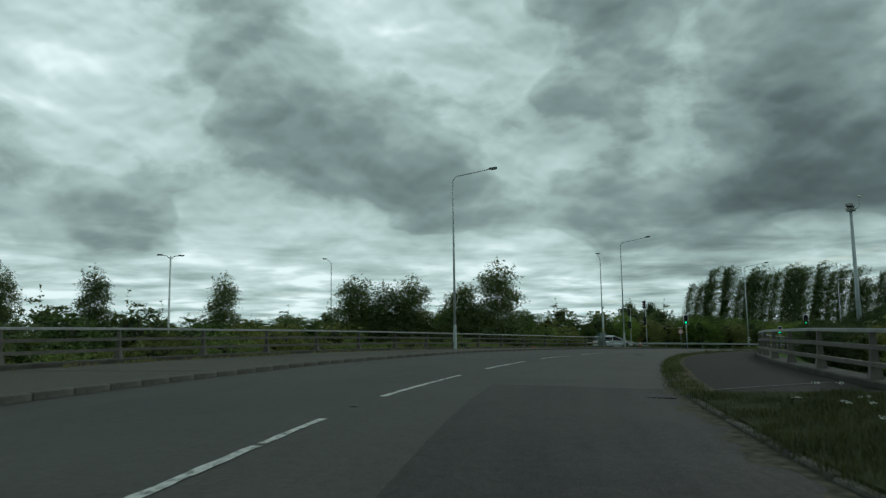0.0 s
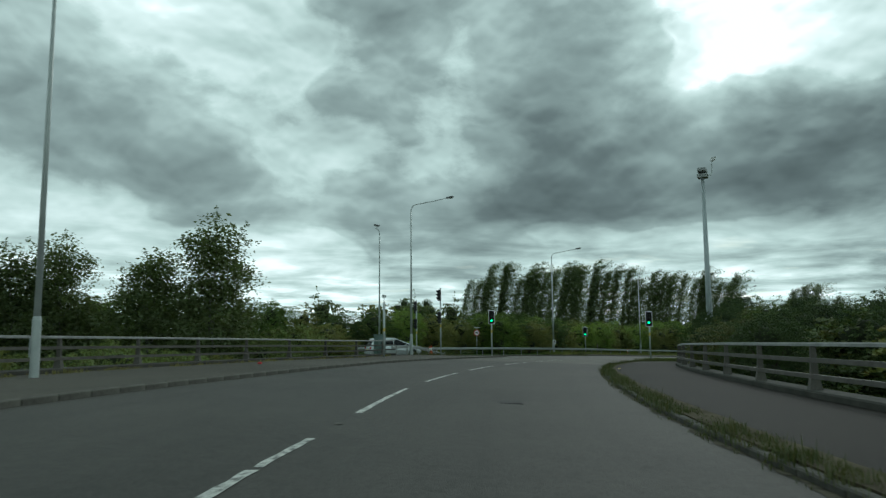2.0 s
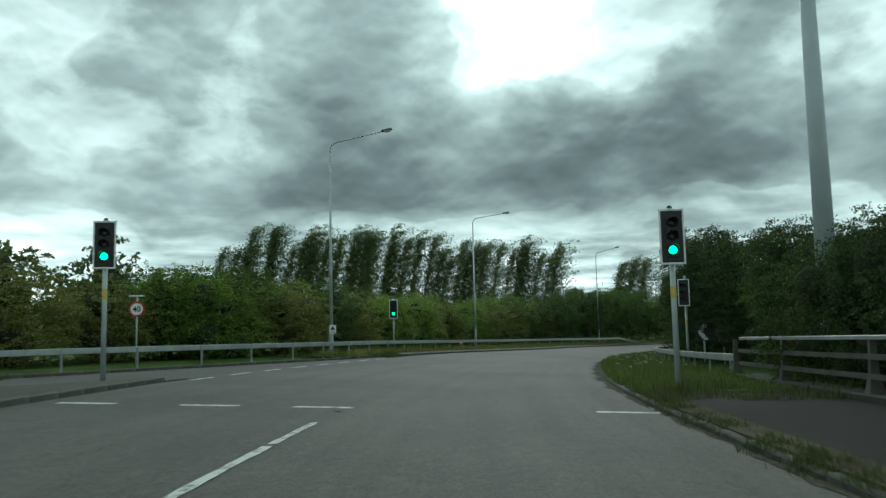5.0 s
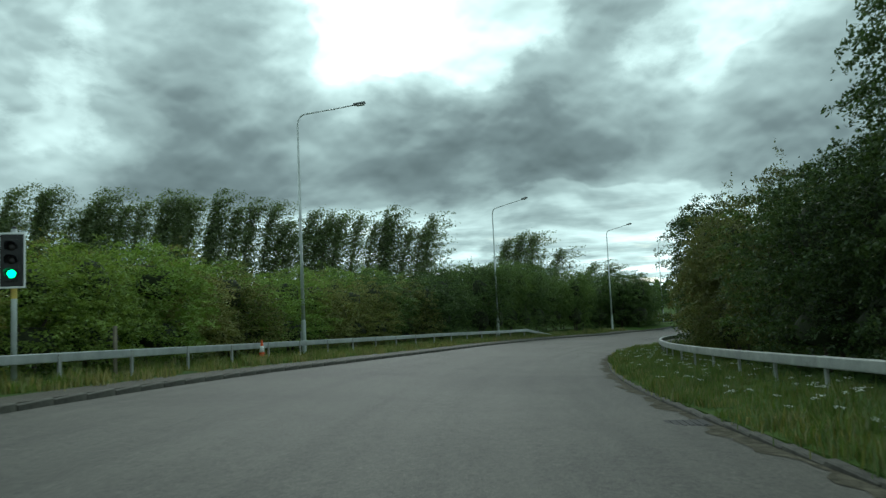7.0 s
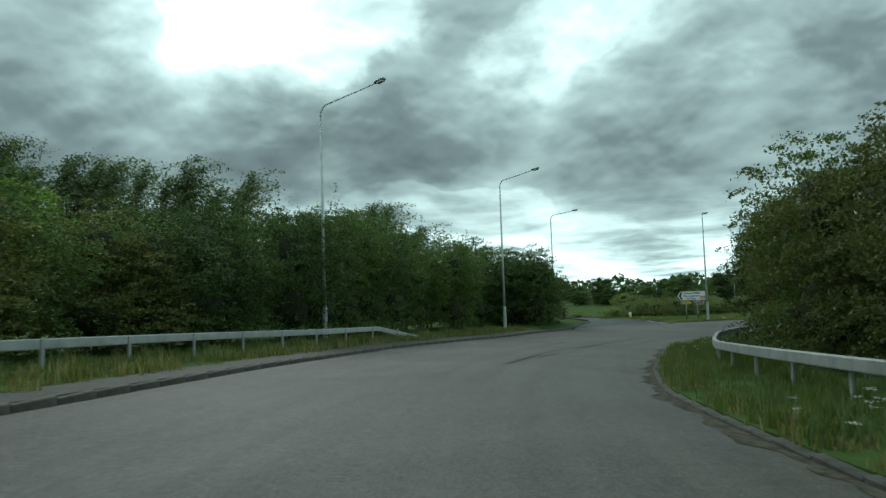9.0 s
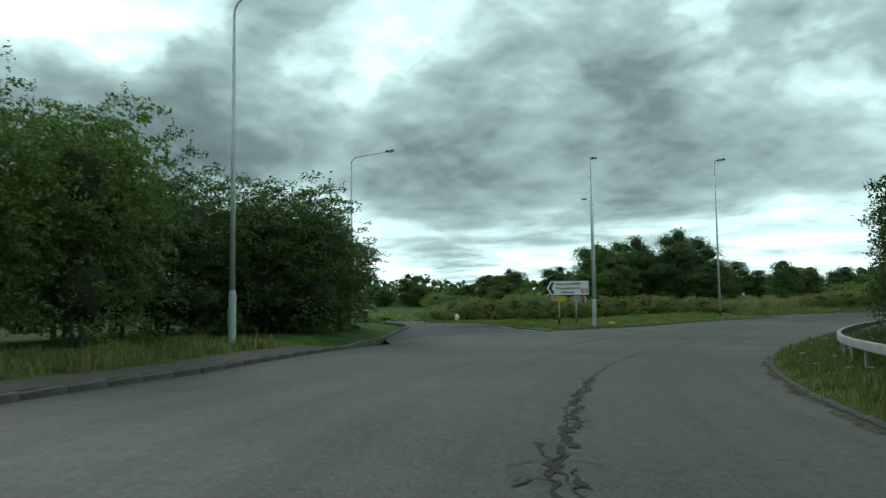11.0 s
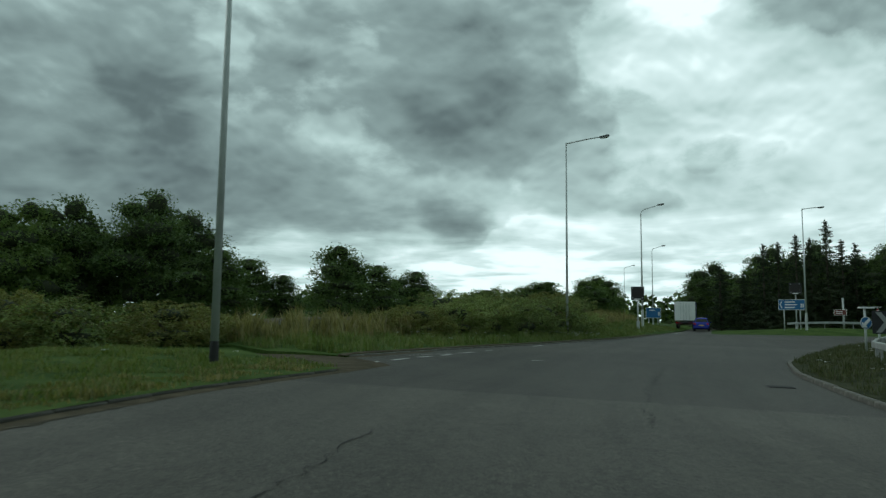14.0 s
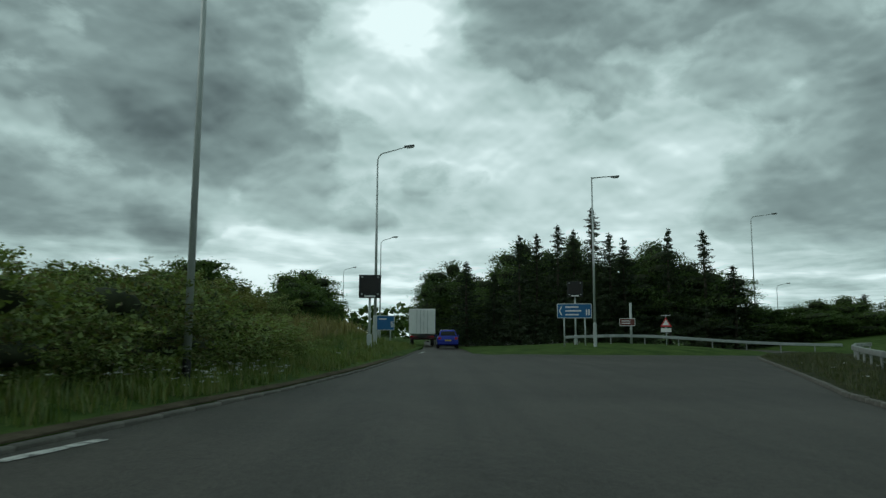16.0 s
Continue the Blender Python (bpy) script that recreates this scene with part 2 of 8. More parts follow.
M_ROAD = asphalt_material("asphalt", (0.0400, 0.0375, 0.0318), (0.1480, 0.1370, 0.1155), 0.5)
M_DECK = asphalt_material("bridge_deck_asphalt", (0.0275, 0.026, 0.0235), (0.091, 0.084, 0.0735), 0.4)
M_ROADD = asphalt_material("darker_asphalt", (0.0290, 0.0272, 0.0234), (0.1090, 0.1010, 0.0860), 0.5)
M_COARSE = asphalt_material("coarse_old_asphalt", (0.0120, 0.0115, 0.0105), (0.076, 0.071, 0.063), 0.5, 0.16)
M_ARM = asphalt_material("side_road_asphalt", (0.0583, 0.0570, 0.0504), (0.1219, 0.1180, 0.1035), 0.2)
M_FOOT = asphalt_material("footway_asphalt", (0.0094, 0.0084, 0.0068), (0.0347, 0.0300, 0.0237), 0.0, 0.08)
M_FOOTW = asphalt_material("weathered_footway_asphalt", (0.048, 0.044, 0.037), (0.140, 0.128, 0.106), 0.0, 0.08)
M_EXIT = asphalt_material("newer_asphalt", (0.0216, 0.0238, 0.0245), (0.0782, 0.0828, 0.0839), 0.2)
M_TOPR = material("rail_top_steel", (0.160, 0.165, 0.160), (0.300, 0.305, 0.295), 2.2, 40.0, 0.6, 0.35, 0.1, grime=0.3)
M_IRON = material("cast_iron", (0.018, 0.018, 0.018), (0.045, 0.044, 0.042), 9.0, 60.0, 0.75, 0.2, 0.2)
M_CRACK = material("crack_fill", (0.014, 0.014, 0.013), (0.042, 0.041, 0.037), 6.0, 90.0, 0.95)
M_PAINT = material("road_paint", (0.10, 0.10, 0.095), (0.62, 0.62, 0.58), 7.0, 45.0, 0.75, bump=0.1, spread=(0.40, 0.52))
M_KERB = material("kerb_concrete", (0.075, 0.072, 0.060), (0.20, 0.19, 0.165), 4.0, 60.0, 0.9, bump=0.3, grime=0.35, vary=0.06)
M_KERBD = material("grimy_kerb_concrete", (0.034, 0.032, 0.026), (0.115, 0.108, 0.090), 4.0, 60.0, 0.9, bump=0.3, grime=0.5, vary=0.10)
M_KERBM = material("weathered_kerb_concrete", (0.055, 0.052, 0.043), (0.155, 0.147, 0.125), 4.0, 60.0, 0.9, bump=0.3, grime=0.45, vary=0.08)
M_CONC = material("plinth_concrete", (0.030, 0.028, 0.023), (0.082, 0.077, 0.064), 1.6, 40.0, 0.92, bump=0.3, grime=0.4)
M_GRASS = material("grass_ground", (0.032, 0.062, 0.014), (0.086, 0.128, 0.034), 0.8, 14.0, 0.95, bump=0.5, spread=(0.36, 0.62), spec=0.05)
M_ROUGH = material("rough_verge_ground", (0.022, 0.028, 0.012), (0.062, 0.066, 0.034), 1.6, 16.0, 0.95, bump=0.5, spec=0.05)
M_SOIL = material("verge_soil", (0.05, 0.042, 0.028), (0.13, 0.11, 0.075), 2.0, 30.0, 0.95, bump=0.5, spec=0.05)
M_FRINGE = material("kerb_foot_grit", (0.042, 0.038, 0.028), (0.135, 0.122, 0.092), 6.0, 40.0, 0.95, bump=0.5, spread=(0.38, 0.62), spec=0.05)
M_GALV = material("galvanised_steel", (0.34, 0.36, 0.36), (0.50, 0.52, 0.51), 3.0, 50.0, 0.55, 0.55, 0.08, grime=0.12)
M_RAILW = material("weathered_rail_steel", (0.26, 0.27, 0.26), (0.46, 0.47, 0.45), 2.2, 40.0, 0.6, 0.45, 0.1, grime=0.3)
M_PARA = material("weathered_alloy", (0.082, 0.075, 0.064), (0.160, 0.148, 0.128), 2.5, 40.0, 0.6, 0.35, 0.12, grime=0.35)
M_COL = material("lamp_column_paint", (0.413, 0.450, 0.438), (0.550, 0.587, 0.569), 2.0, 40.0, 0.5, 0.2, 0.05, grime=0.15)
M_MAST = material("mast_paint", (0.38, 0.43, 0.44), (0.48, 0.53, 0.54), 1.0, 30.0, 0.5, 0.2, 0.05, grime=0.1)
M_LANT = material("lantern_housing", (0.099, 0.106, 0.110), (0.198, 0.209, 0.209), 5.0, 50.0, 0.5, 0.1, 0.03)
M_BOWL = material("lantern_bowl", (0.42, 0.43, 0.42), (0.58, 0.59, 0.57), 5.0, 50.0, 0.25, 0.0, 0.0)
M_BLACK = material("black_plastic", (0.012, 0.013, 0.013), (0.028, 0.028, 0.028), 8.0, 60.0, 0.5, 0.0, 0.03)
M_RUBBER = material("tyre_rubber", (0.012, 0.012, 0.012), (0.03, 0.03, 0.03), 12.0, 80.0, 0.85)
M_WHITE = material("white_sheet", (0.72, 0.73, 0.72), (0.84, 0.84, 0.83), 3.0, 40.0, 0.45, 0.0, 0.02, grime=0.06)
M_SIGNG = material("grey_sign_back", (0.26, 0.27, 0.27), (0.36, 0.37, 0.365), 3.0, 40.0, 0.55, 0.3, 0.04)
M_SBLACK = material("sign_black", (0.015, 0.015, 0.018), (0.03, 0.03, 0.035), 6.0, 50.0, 0.5, bump=0.0)
M_RED = material("sign_red", (0.48, 0.025, 0.03), (0.58, 0.04, 0.045), 6.0, 50.0, 0.5, bump=0.0)
M_YEL = material("sign_yellow", (0.66, 0.42, 0.02), (0.78, 0.52, 0.03), 6.0, 50.0, 0.5, bump=0.0)
M_BROWN = material("sign_brown", (0.12, 0.035, 0.03), (0.17, 0.055, 0.045), 6.0, 50.0, 0.5, bump=0.0)
M_BLUE = material("sign_blue", (0.020, 0.115, 0.290), (0.030, 0.150, 0.350), 6.0, 50.0, 0.5, bump=0.0)
M_CABI = material("cabinet_paint", (0.10, 0.16, 0.145), (0.155, 0.22, 0.20), 3.0, 40.0, 0.55, bump=0.03, grime=0.2)
M_BAND = material("yellow_band", (0.55, 0.40, 0.08), (0.68, 0.52, 0.12), 9.0, 60.0, 0.6, bump=0.0)
M_LENS = material("dark_lens", (0.012, 0.010, 0.010), (0.022, 0.018, 0.016), 20.0, 90.0, 0.3, bump=0.0)
M_GREEN = glow("lit_green_lens", (0.02, 0.90, 0.24), 4.0)
M_ORANGE = material("cone_orange", (0.62, 0.085, 0.025), (0.75, 0.13, 0.04), 9.0, 60.0, 0.6, grime=0.15)
M_WOOD = material("weathered_wood", (0.16, 0.135, 0.10), (0.30, 0.26, 0.20), 4.0, 50.0, 0.9, grime=0.2)
M_BARK = material("bark", (0.045, 0.038, 0.028), (0.12, 0.10, 0.075), 4.0, 30.0, 0.95, bump=0.6)
# dark colour for crown cores, painting in the shade between the leaves
M_CORE_SHADE = material("crown_core_shade", (0.020, 0.026, 0.012), (0.050, 0.060, 0.028), 4.0, 30.0, 0.95, bump=0.6)
M_BIRCH = material("birch_bark", (0.12, 0.11, 0.095), (0.42, 0.41, 0.37), 3.0, 20.0, 0.9, bump=0.4)
M_CARB = material("blue_car_paint", (0.012, 0.022, 0.27), (0.016, 0.030, 0.33), 2.0, 60.0, 0.25, 0.2, 0.0, spec=0.6)
M_CARS = material("silver_car_paint", (0.64, 0.68, 0.69), (0.72, 0.76, 0.77), 2.0, 60.0, 0.25, 0.35, 0.0, spec=0.6)
M_GLASS = material("car_glass", (0.012, 0.016, 0.017), (0.02, 0.025, 0.026), 3.0, 50.0, 0.08, 0.0, 0.0, spec=0.7)
M_TAIL = material("tail_lamp_red", (0.32, 0.008, 0.012), (0.42, 0.015, 0.02), 20.0, 80.0, 0.2, bump=0.0)
M_TARP = material("blue_curtain_side", (0.018, 0.022, 0.12), (0.026, 0.032, 0.17), 1.5, 30.0, 0.55, bump=0.1)
M_MAROON = material("maroon_chassis", (0.05, 0.012, 0.018), (0.09, 0.02, 0.028), 4.0, 40.0, 0.6)
M_HUB = material("wheel_rim", (0.30, 0.31, 0.31), (0.45, 0.46, 0.46), 9.0, 60.0, 0.4, 0.6, 0.0)
M_PLATEY = material("plate_yellow", (0.55, 0.40, 0.05), (0.62, 0.46, 0.07), 9.0, 60.0, 0.5, bump=0.0)

F_HEDGE = foliage("hawthorn_leaves", (0.0495, 0.0857, 0.0206), (0.2363, 0.3550, 0.0733), (0.16, 0.15, 0.05), 0.06)
F_DARK = foliage("dark_leaves", (0.0243, 0.0449, 0.0156), (0.1102, 0.1736, 0.0488), (0.09, 0.10, 0.04), 0.05)
F_OAK = foliage("oak_leaves", (0.0330, 0.0594, 0.0176), (0.1408, 0.2156, 0.0550), (0.11, 0.12, 0.04), 0.05)
# darker copies of the hedge greens: the inner bank's shade put into the colour
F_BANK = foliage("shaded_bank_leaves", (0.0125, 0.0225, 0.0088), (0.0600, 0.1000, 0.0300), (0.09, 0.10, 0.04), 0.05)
F_BANKG = foliage("shaded_bank_hawthorn", (0.0216, 0.0378, 0.0108), (0.0999, 0.1566, 0.0365), (0.16, 0.15, 0.05), 0.06)
F_BRIGHT = foliage("fresh_leaves", (0.0640, 0.1038, 0.0232), (0.2594, 0.3555, 0.0773), (0.19, 0.19, 0.06), 0.06, 0.35)
F_OLIVE = foliage("olive_leaves", (0.0563, 0.0770, 0.0230), (0.2415, 0.2645, 0.0828), (0.20, 0.15, 0.06), 0.18)
# F_OLIVE darkened likewise for the bank's shade
F_BANKO = foliage("shaded_bank_olive", (0.0350, 0.0475, 0.0150), (0.1438, 0.1625, 0.0525), (0.14, 0.11, 0.05), 0.14)
F_POPLAR = foliage("poplar_leaves", (0.040, 0.060, 0.026), (0.150, 0.200, 0.082), (0.17, 0.19, 0.12), 0.16, 0.3)
F_BIRCH = foliage("birch_leaves", (0.045, 0.069, 0.030), (0.138, 0.181, 0.073), (0.14, 0.15, 0.08), 0.15, 0.3)
F_CONIFER = foliage("needle_sprays", (0.0140, 0.0266, 0.0140), (0.0490, 0.0714, 0.0336), (0.06, 0.06, 0.03), 0.08, 0.1)
F_BRAMBLE = foliage("bramble_leaves", (0.0527, 0.0783, 0.0284), (0.2592, 0.3375, 0.1094), (0.16, 0.115, 0.06), 0.22)
F_GRASS = foliage("grass_blades", (0.045, 0.077, 0.016), (0.134, 0.192, 0.047), (0.26, 0.23, 0.11), 0.09, 0.3)
F_ROUGH = foliage("rough_verge_blades", (0.018, 0.028, 0.010), (0.062, 0.076, 0.028), (0.12, 0.105, 0.06), 0.28, 0.2)
F_LUSH = foliage("lush_verge_blades", (0.040, 0.078, 0.015), (0.105, 0.160, 0.040), (0.20, 0.18, 0.09), 0.22, 0.3)
F_DULL = foliage("dull_verge_blades", (0.026, 0.038, 0.013), (0.080, 0.100, 0.036), (0.14, 0.125, 0.07), 0.25, 0.25)
F_STRAW = foliage("dry_grass_blades", (0.100, 0.100, 0.035), (0.230, 0.218, 0.086), (0.33, 0.28, 0.14), 0.40, 0.3)
F_FLOWER = material("white_flower_heads", (0.52, 0.53, 0.48), (0.78, 0.78, 0.72), 30.0, 90.0, 0.9, bump=0.0)


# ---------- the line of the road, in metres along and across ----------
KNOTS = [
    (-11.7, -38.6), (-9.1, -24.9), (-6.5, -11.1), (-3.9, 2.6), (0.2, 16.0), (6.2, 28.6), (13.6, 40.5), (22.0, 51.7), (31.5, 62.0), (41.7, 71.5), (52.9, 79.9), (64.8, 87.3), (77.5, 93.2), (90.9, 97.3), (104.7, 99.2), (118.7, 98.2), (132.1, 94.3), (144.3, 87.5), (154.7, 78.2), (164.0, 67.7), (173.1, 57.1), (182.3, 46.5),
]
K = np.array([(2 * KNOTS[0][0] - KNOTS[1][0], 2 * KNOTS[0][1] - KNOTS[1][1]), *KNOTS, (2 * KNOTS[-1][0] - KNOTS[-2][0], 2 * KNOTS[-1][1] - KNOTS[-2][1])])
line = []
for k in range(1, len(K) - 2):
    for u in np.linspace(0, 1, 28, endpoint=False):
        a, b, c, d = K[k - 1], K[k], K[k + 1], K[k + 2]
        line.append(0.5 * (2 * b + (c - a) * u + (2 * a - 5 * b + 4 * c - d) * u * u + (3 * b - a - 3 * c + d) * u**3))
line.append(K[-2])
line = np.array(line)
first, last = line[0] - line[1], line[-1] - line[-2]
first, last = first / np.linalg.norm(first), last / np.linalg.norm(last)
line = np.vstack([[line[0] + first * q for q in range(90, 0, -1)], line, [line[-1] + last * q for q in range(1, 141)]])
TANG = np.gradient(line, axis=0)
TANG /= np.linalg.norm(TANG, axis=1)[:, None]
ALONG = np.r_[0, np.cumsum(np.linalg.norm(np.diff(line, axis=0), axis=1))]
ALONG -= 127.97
# stations of the road plan against true length
ALONG = np.interp(ALONG, [-60, 0, 13.1, 26.5, 40.4, 57.6, 87.8, 97.6, 113.9, 143.2, 160.1, 174.1, 187.7, 201.3, 221.8, 275.5, 420], [-60, 0, 13.5, 27.4, 41.9, 60, 89.8, 99.2, 115, 142.9, 159.9, 174.4, 188.7, 202.8, 224, 280, 427])


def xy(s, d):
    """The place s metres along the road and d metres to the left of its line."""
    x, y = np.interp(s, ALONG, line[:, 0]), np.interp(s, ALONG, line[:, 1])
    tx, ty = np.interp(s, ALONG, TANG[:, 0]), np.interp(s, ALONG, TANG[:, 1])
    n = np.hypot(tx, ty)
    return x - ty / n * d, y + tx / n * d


def heading(s):
    return math.atan2(np.interp(s, ALONG, TANG[:, 1]), np.interp(s, ALONG, TANG[:, 0]))


def along_across(x, y):
    x, y = np.atleast_1d(np.asarray(x, float)), np.atleast_1d(np.asarray(y, float))
    s, d = np.empty(len(x)), np.empty(len(x))
    for a in range(0, len(x), 4000):
        dx, dy = x[a:a + 4000, None] - line[:, 0], y[a:a + 4000, None] - line[:, 1]
        k = np.argmin(dx * dx + dy * dy, axis=1)
        r = np.arange(len(k))
        s[a:a + 4000] = ALONG[k] + dx[r, k] * TANG[k, 0] + dy[r, k] * TANG[k, 1]
        d[a:a + 4000] = -dx[r, k] * TANG[k, 1] + dy[r, k] * TANG[k, 0]
    return s, d


INNER = ([-130.0, 6.2, 10.3, 14.4, 20.7, 31.1, 52.0, 67.3, 87.0, 96.7, 108.3, 117.0, 124.6, 130.3, 137.9, 150.7, 156.8, 162.9, 170.2, 175.3, 188.0, 197.3, 205.6, 217.0, 223, 228, 233, 240.7, 247.3, 255.5, 263, 268, 271.5, 273, 275], [-2.6, -2.6, -2.7, -2.8, -3.0, -2.95, -3.0, -2.85, -3.0, -3.1, -3.05, -3.0, -3.0, -2.9, -2.8, -3.65, -3.6, -4.0, -4.2, -4.35, -5.2, -5.1, -5.2, -5.25, -5.6, -6.4, -7.4, -9.3, -11.7, -14.6, -17.2, -20.0, -23.5, -30.0, -60.0])
OUTER = ([-130, 9.3, 31.1, 38.4, 46.7, 55.2, 61.4, 71.2, 79.1, 88.0, 91.9, 103.5, 109.3, 114.1, 118.9, 123.7, 130.3, 137.9, 144.7, 151.8, 159.8, 166.0, 168.1, 172.2, 178.5, 184.8, 189.0, 193.2, 197.3, 205.6, 209.7, 212.8, 214.4, 218.0, 223.2, 230.5, 234.6, 238.8, 248.2, 261.8, 285.6, 427.0], [7.0, 6.85, 6.55, 7.0, 6.9, 6.9, 7.05, 7.25, 7.2, 7.8, 7.7, 7.3, 7.1, 7.0, 6.7, 6.2, 5.8, 5.8, 6.0, 6.5, 6.35, 6.55, 6.8, 7.2, 7.3, 6.8, 6.3, 5.7, 4.9, 4.8, 4.4, 4.3, 6.0, 5.5, 4.75, 3.6, 3.1, 2.6, 1.8, 1.0, 0.0, -0.6])
# the road climbs over the bridge and then falls away round the ring
LEVEL = ([-60.0, -20.0, 0.0, 10.3, 20.7, 31.1, 41.5, 52.0, 62.4, 77.2, 91.9, 106.4, 120.8, 135.1, 149.7, 165.0, 180.6, 196.3, 211.8, 226.3, 263.8, 304.9, 406.7], [-0.51, -0.09, 0.12, 0.23, 0.28, 0.26, 0.15, 0.01, -0.17, -0.53, -0.95, -1.45, -1.98, -2.48, -2.93, -3.29, -3.52, -3.58, -3.46, -3.32, -2.95, -2.54, -1.52])


def inner(s):
    return np.interp(s, *INNER)


def outer(s):
    return np.interp(s, *OUTER)


def road_z(s, d):
    fall = np.interp(s, [0, 90, 110, 140, 165, 232, 266], [0.03, 0.03, 0.045, 0.045, 0.03, 0.03, 0])
    return np.interp(s, *LEVEL) + fall * np.clip(d, -8, 9)


def kerb_up(s, side):
    """How far the kerb and the verge behind it stand above the road."""
    if side > 0:
        return np.interp(s, [172, 188], [0.11, 0.05])
    return np.interp(s, [14, 20, 84, 92, 190, 205], [0.06, 0.09, 0.09, 0.065, 0.065, 0.10])


def ground_z(s, d):
    """The height of the land: road level between the kerbs, a kerb's height above it beyond, rising from the outer edge."""
    s, d = np.asarray(s, float), np.asarray(d, float)
    i, o = inner(s), outer(s)
    z = road_z(s, np.clip(d, i, o))
    rise = np.interp(s, [90, 110, 200, 235, 262], [0.0, 0.03, 0.05, 0.09, 0.13])
    z = z + np.where(d > o, kerb_up(s, 1), 0.0) + np.where(d < i, kerb_up(s, -1), 0.0)
    z = z + rise * np.clip(d - o, 0, 6) + np.interp(s, [150, 200], [0, 0.02]) * np.clip(i - d, 0, 4)
    z = z + 0.12 * np.exp(-((s - 80) / 6) ** 2) * np.clip((d - 10.5) / 2, 0, 1)
    z = z + 0.6 * np.exp(-((s - 265) / 12) ** 2) * np.clip((d - o - 0.5) / 2, 0, 1)
    z = z - np.interp(s, [160, 172, 205, 215], [0, 0.035, 0.035, 0]) * np.clip(d - 24, 0, 80)
    z = z - np.interp(s, [194, 200, 216, 224], [0, 0.065, 0.065, 0]) * np.clip(d - 9, 0, 12)
    # the bridge's embankments drop away behind the parapets
    z = z - np.interp(s, [-200, 64, 73], [2.2, 2.2, 0]) * np.clip((d - 14.0) / 3, 0, 1)
    z = z - np.interp(s, [6, 14, 84, 92], [0, 1.5, 1.5, 0]) * np.clip((-d - 7.2) / 3, 0, 1)
    # the low mound of the far island
    return z + 0.6 * np.exp(-((s - 279) / 20) ** 2 - ((d + 14) / 8) ** 2) * np.clip((s - 268) / 6, 0, 1)


def at(s, d, up=0.0):
    x, y = xy(s, d)
    return Vector((float(x), float(y), float(ground_z(s, d)) + up))


def land(x, y):
    s, d = along_across(x, y)
    z = float(ground_z(s, d)[0])
    if 178 < s[0] < 222 and d[0] > outer(s)[0]:
        # the grass island comes down to the exit's kerb
        z = min(z, arm_z(x, y) + 0.06 + 0.12 * path_gap(x, y, ARM_B_RIGHT))
    return z


def path_gap(x, y, path):
    """The distance from a place to a line on the plan."""
    p, a = Vector((x, y)), [Vector(q) for q in path]
    best = 1e9
    for u, v in zip(a, a[1:]):
        k = max(0.0, min(1.0, (p - u).dot(v - u) / (v - u).length_squared))
        best = min(best, (p - u - (v - u) * k).length)
    return best


# ---------- building helpers ----------
def part(name, bm, mat, parent, label=""):
    """Links a bmesh or mesh as one object under a thing or under a part."""
    if isinstance(bm, bmesh.types.BMesh):
        me = bpy.data.meshes.new(name)
        bm.to_mesh(me)
        bm.free()
    else:
        me = bm
    if mat is not None and not me.materials:
        me.materials.append(mat)
    ob = new(name, me)
    ob.parent = parent
    return tagged(ob, label) if label else ob


def thing(name, label, category, m=None, group="", kind=""):
    ob = new(name)
    ob.empty_display_size = 0.2
    if m is not None:
        ob.matrix_world = m
    return tagged(ob, label, category, group, kind)


def smooth(ob):
    ob.data.shade_smooth()
    return ob


def box(size, centre=(0, 0, 0), bevel=0.0, segs=1, bm=None, turn=None):
    bm = bm or bmesh.new()
    m = Matrix.Translation(centre) @ (turn or Matrix()) @ Matrix.Diagonal((*size, 1))
    made = bmesh.ops.create_cube(bm, size=1.0, matrix=m)
    if bevel:
        edges = list({e for v in made["verts"] for e in v.link_edges})
        bmesh.ops.bevel(bm, geom=edges, offset=bevel, segments=segs, affect="EDGES", profile=0.6)
    return bm


def cyl(r0, r1, a, b, segs=14, bm=None, caps=True):
    """A tapered round bar from a to b."""
    bm = bm or bmesh.new()
    a, b = Vector(a), Vector(b)
    m = Matrix.Translation((a + b) / 2) @ (b - a).to_track_quat("Z", "Y").to_matrix().to_4x4()
    bmesh.ops.create_cone(bm, cap_ends=caps, segments=segs, radius1=r0, radius2=r1, depth=(b - a).length, matrix=m)
    return bm


def tube(points, radii, segs=8, bm=None):
    """A round bar along points."""
    bm = bm or bmesh.new()
    pts = [Vector(p) for p in points]
    rings = []
    for k, p in enumerate(pts):
        t = (pts[min(k + 1, len(pts) - 1)] - pts[max(k - 1, 0)]).normalized()
        q = t.to_track_quat("Z", "Y")
        r = radii[k] if hasattr(radii, "__len__") else radii
        rings.append([bm.verts.new(p + q @ Vector((r * math.cos(2 * math.pi * j / segs), r * math.sin(2 * math.pi * j / segs), 0))) for j in range(segs)])
    for a, b in zip(rings, rings[1:]):
        for j in range(segs):
            bm.faces.new((a[j], a[(j + 1) % segs], b[(j + 1) % segs], b[j]))
    bm.faces.new(rings[0][::-1])
    bm.faces.new(rings[-1])
    return bm


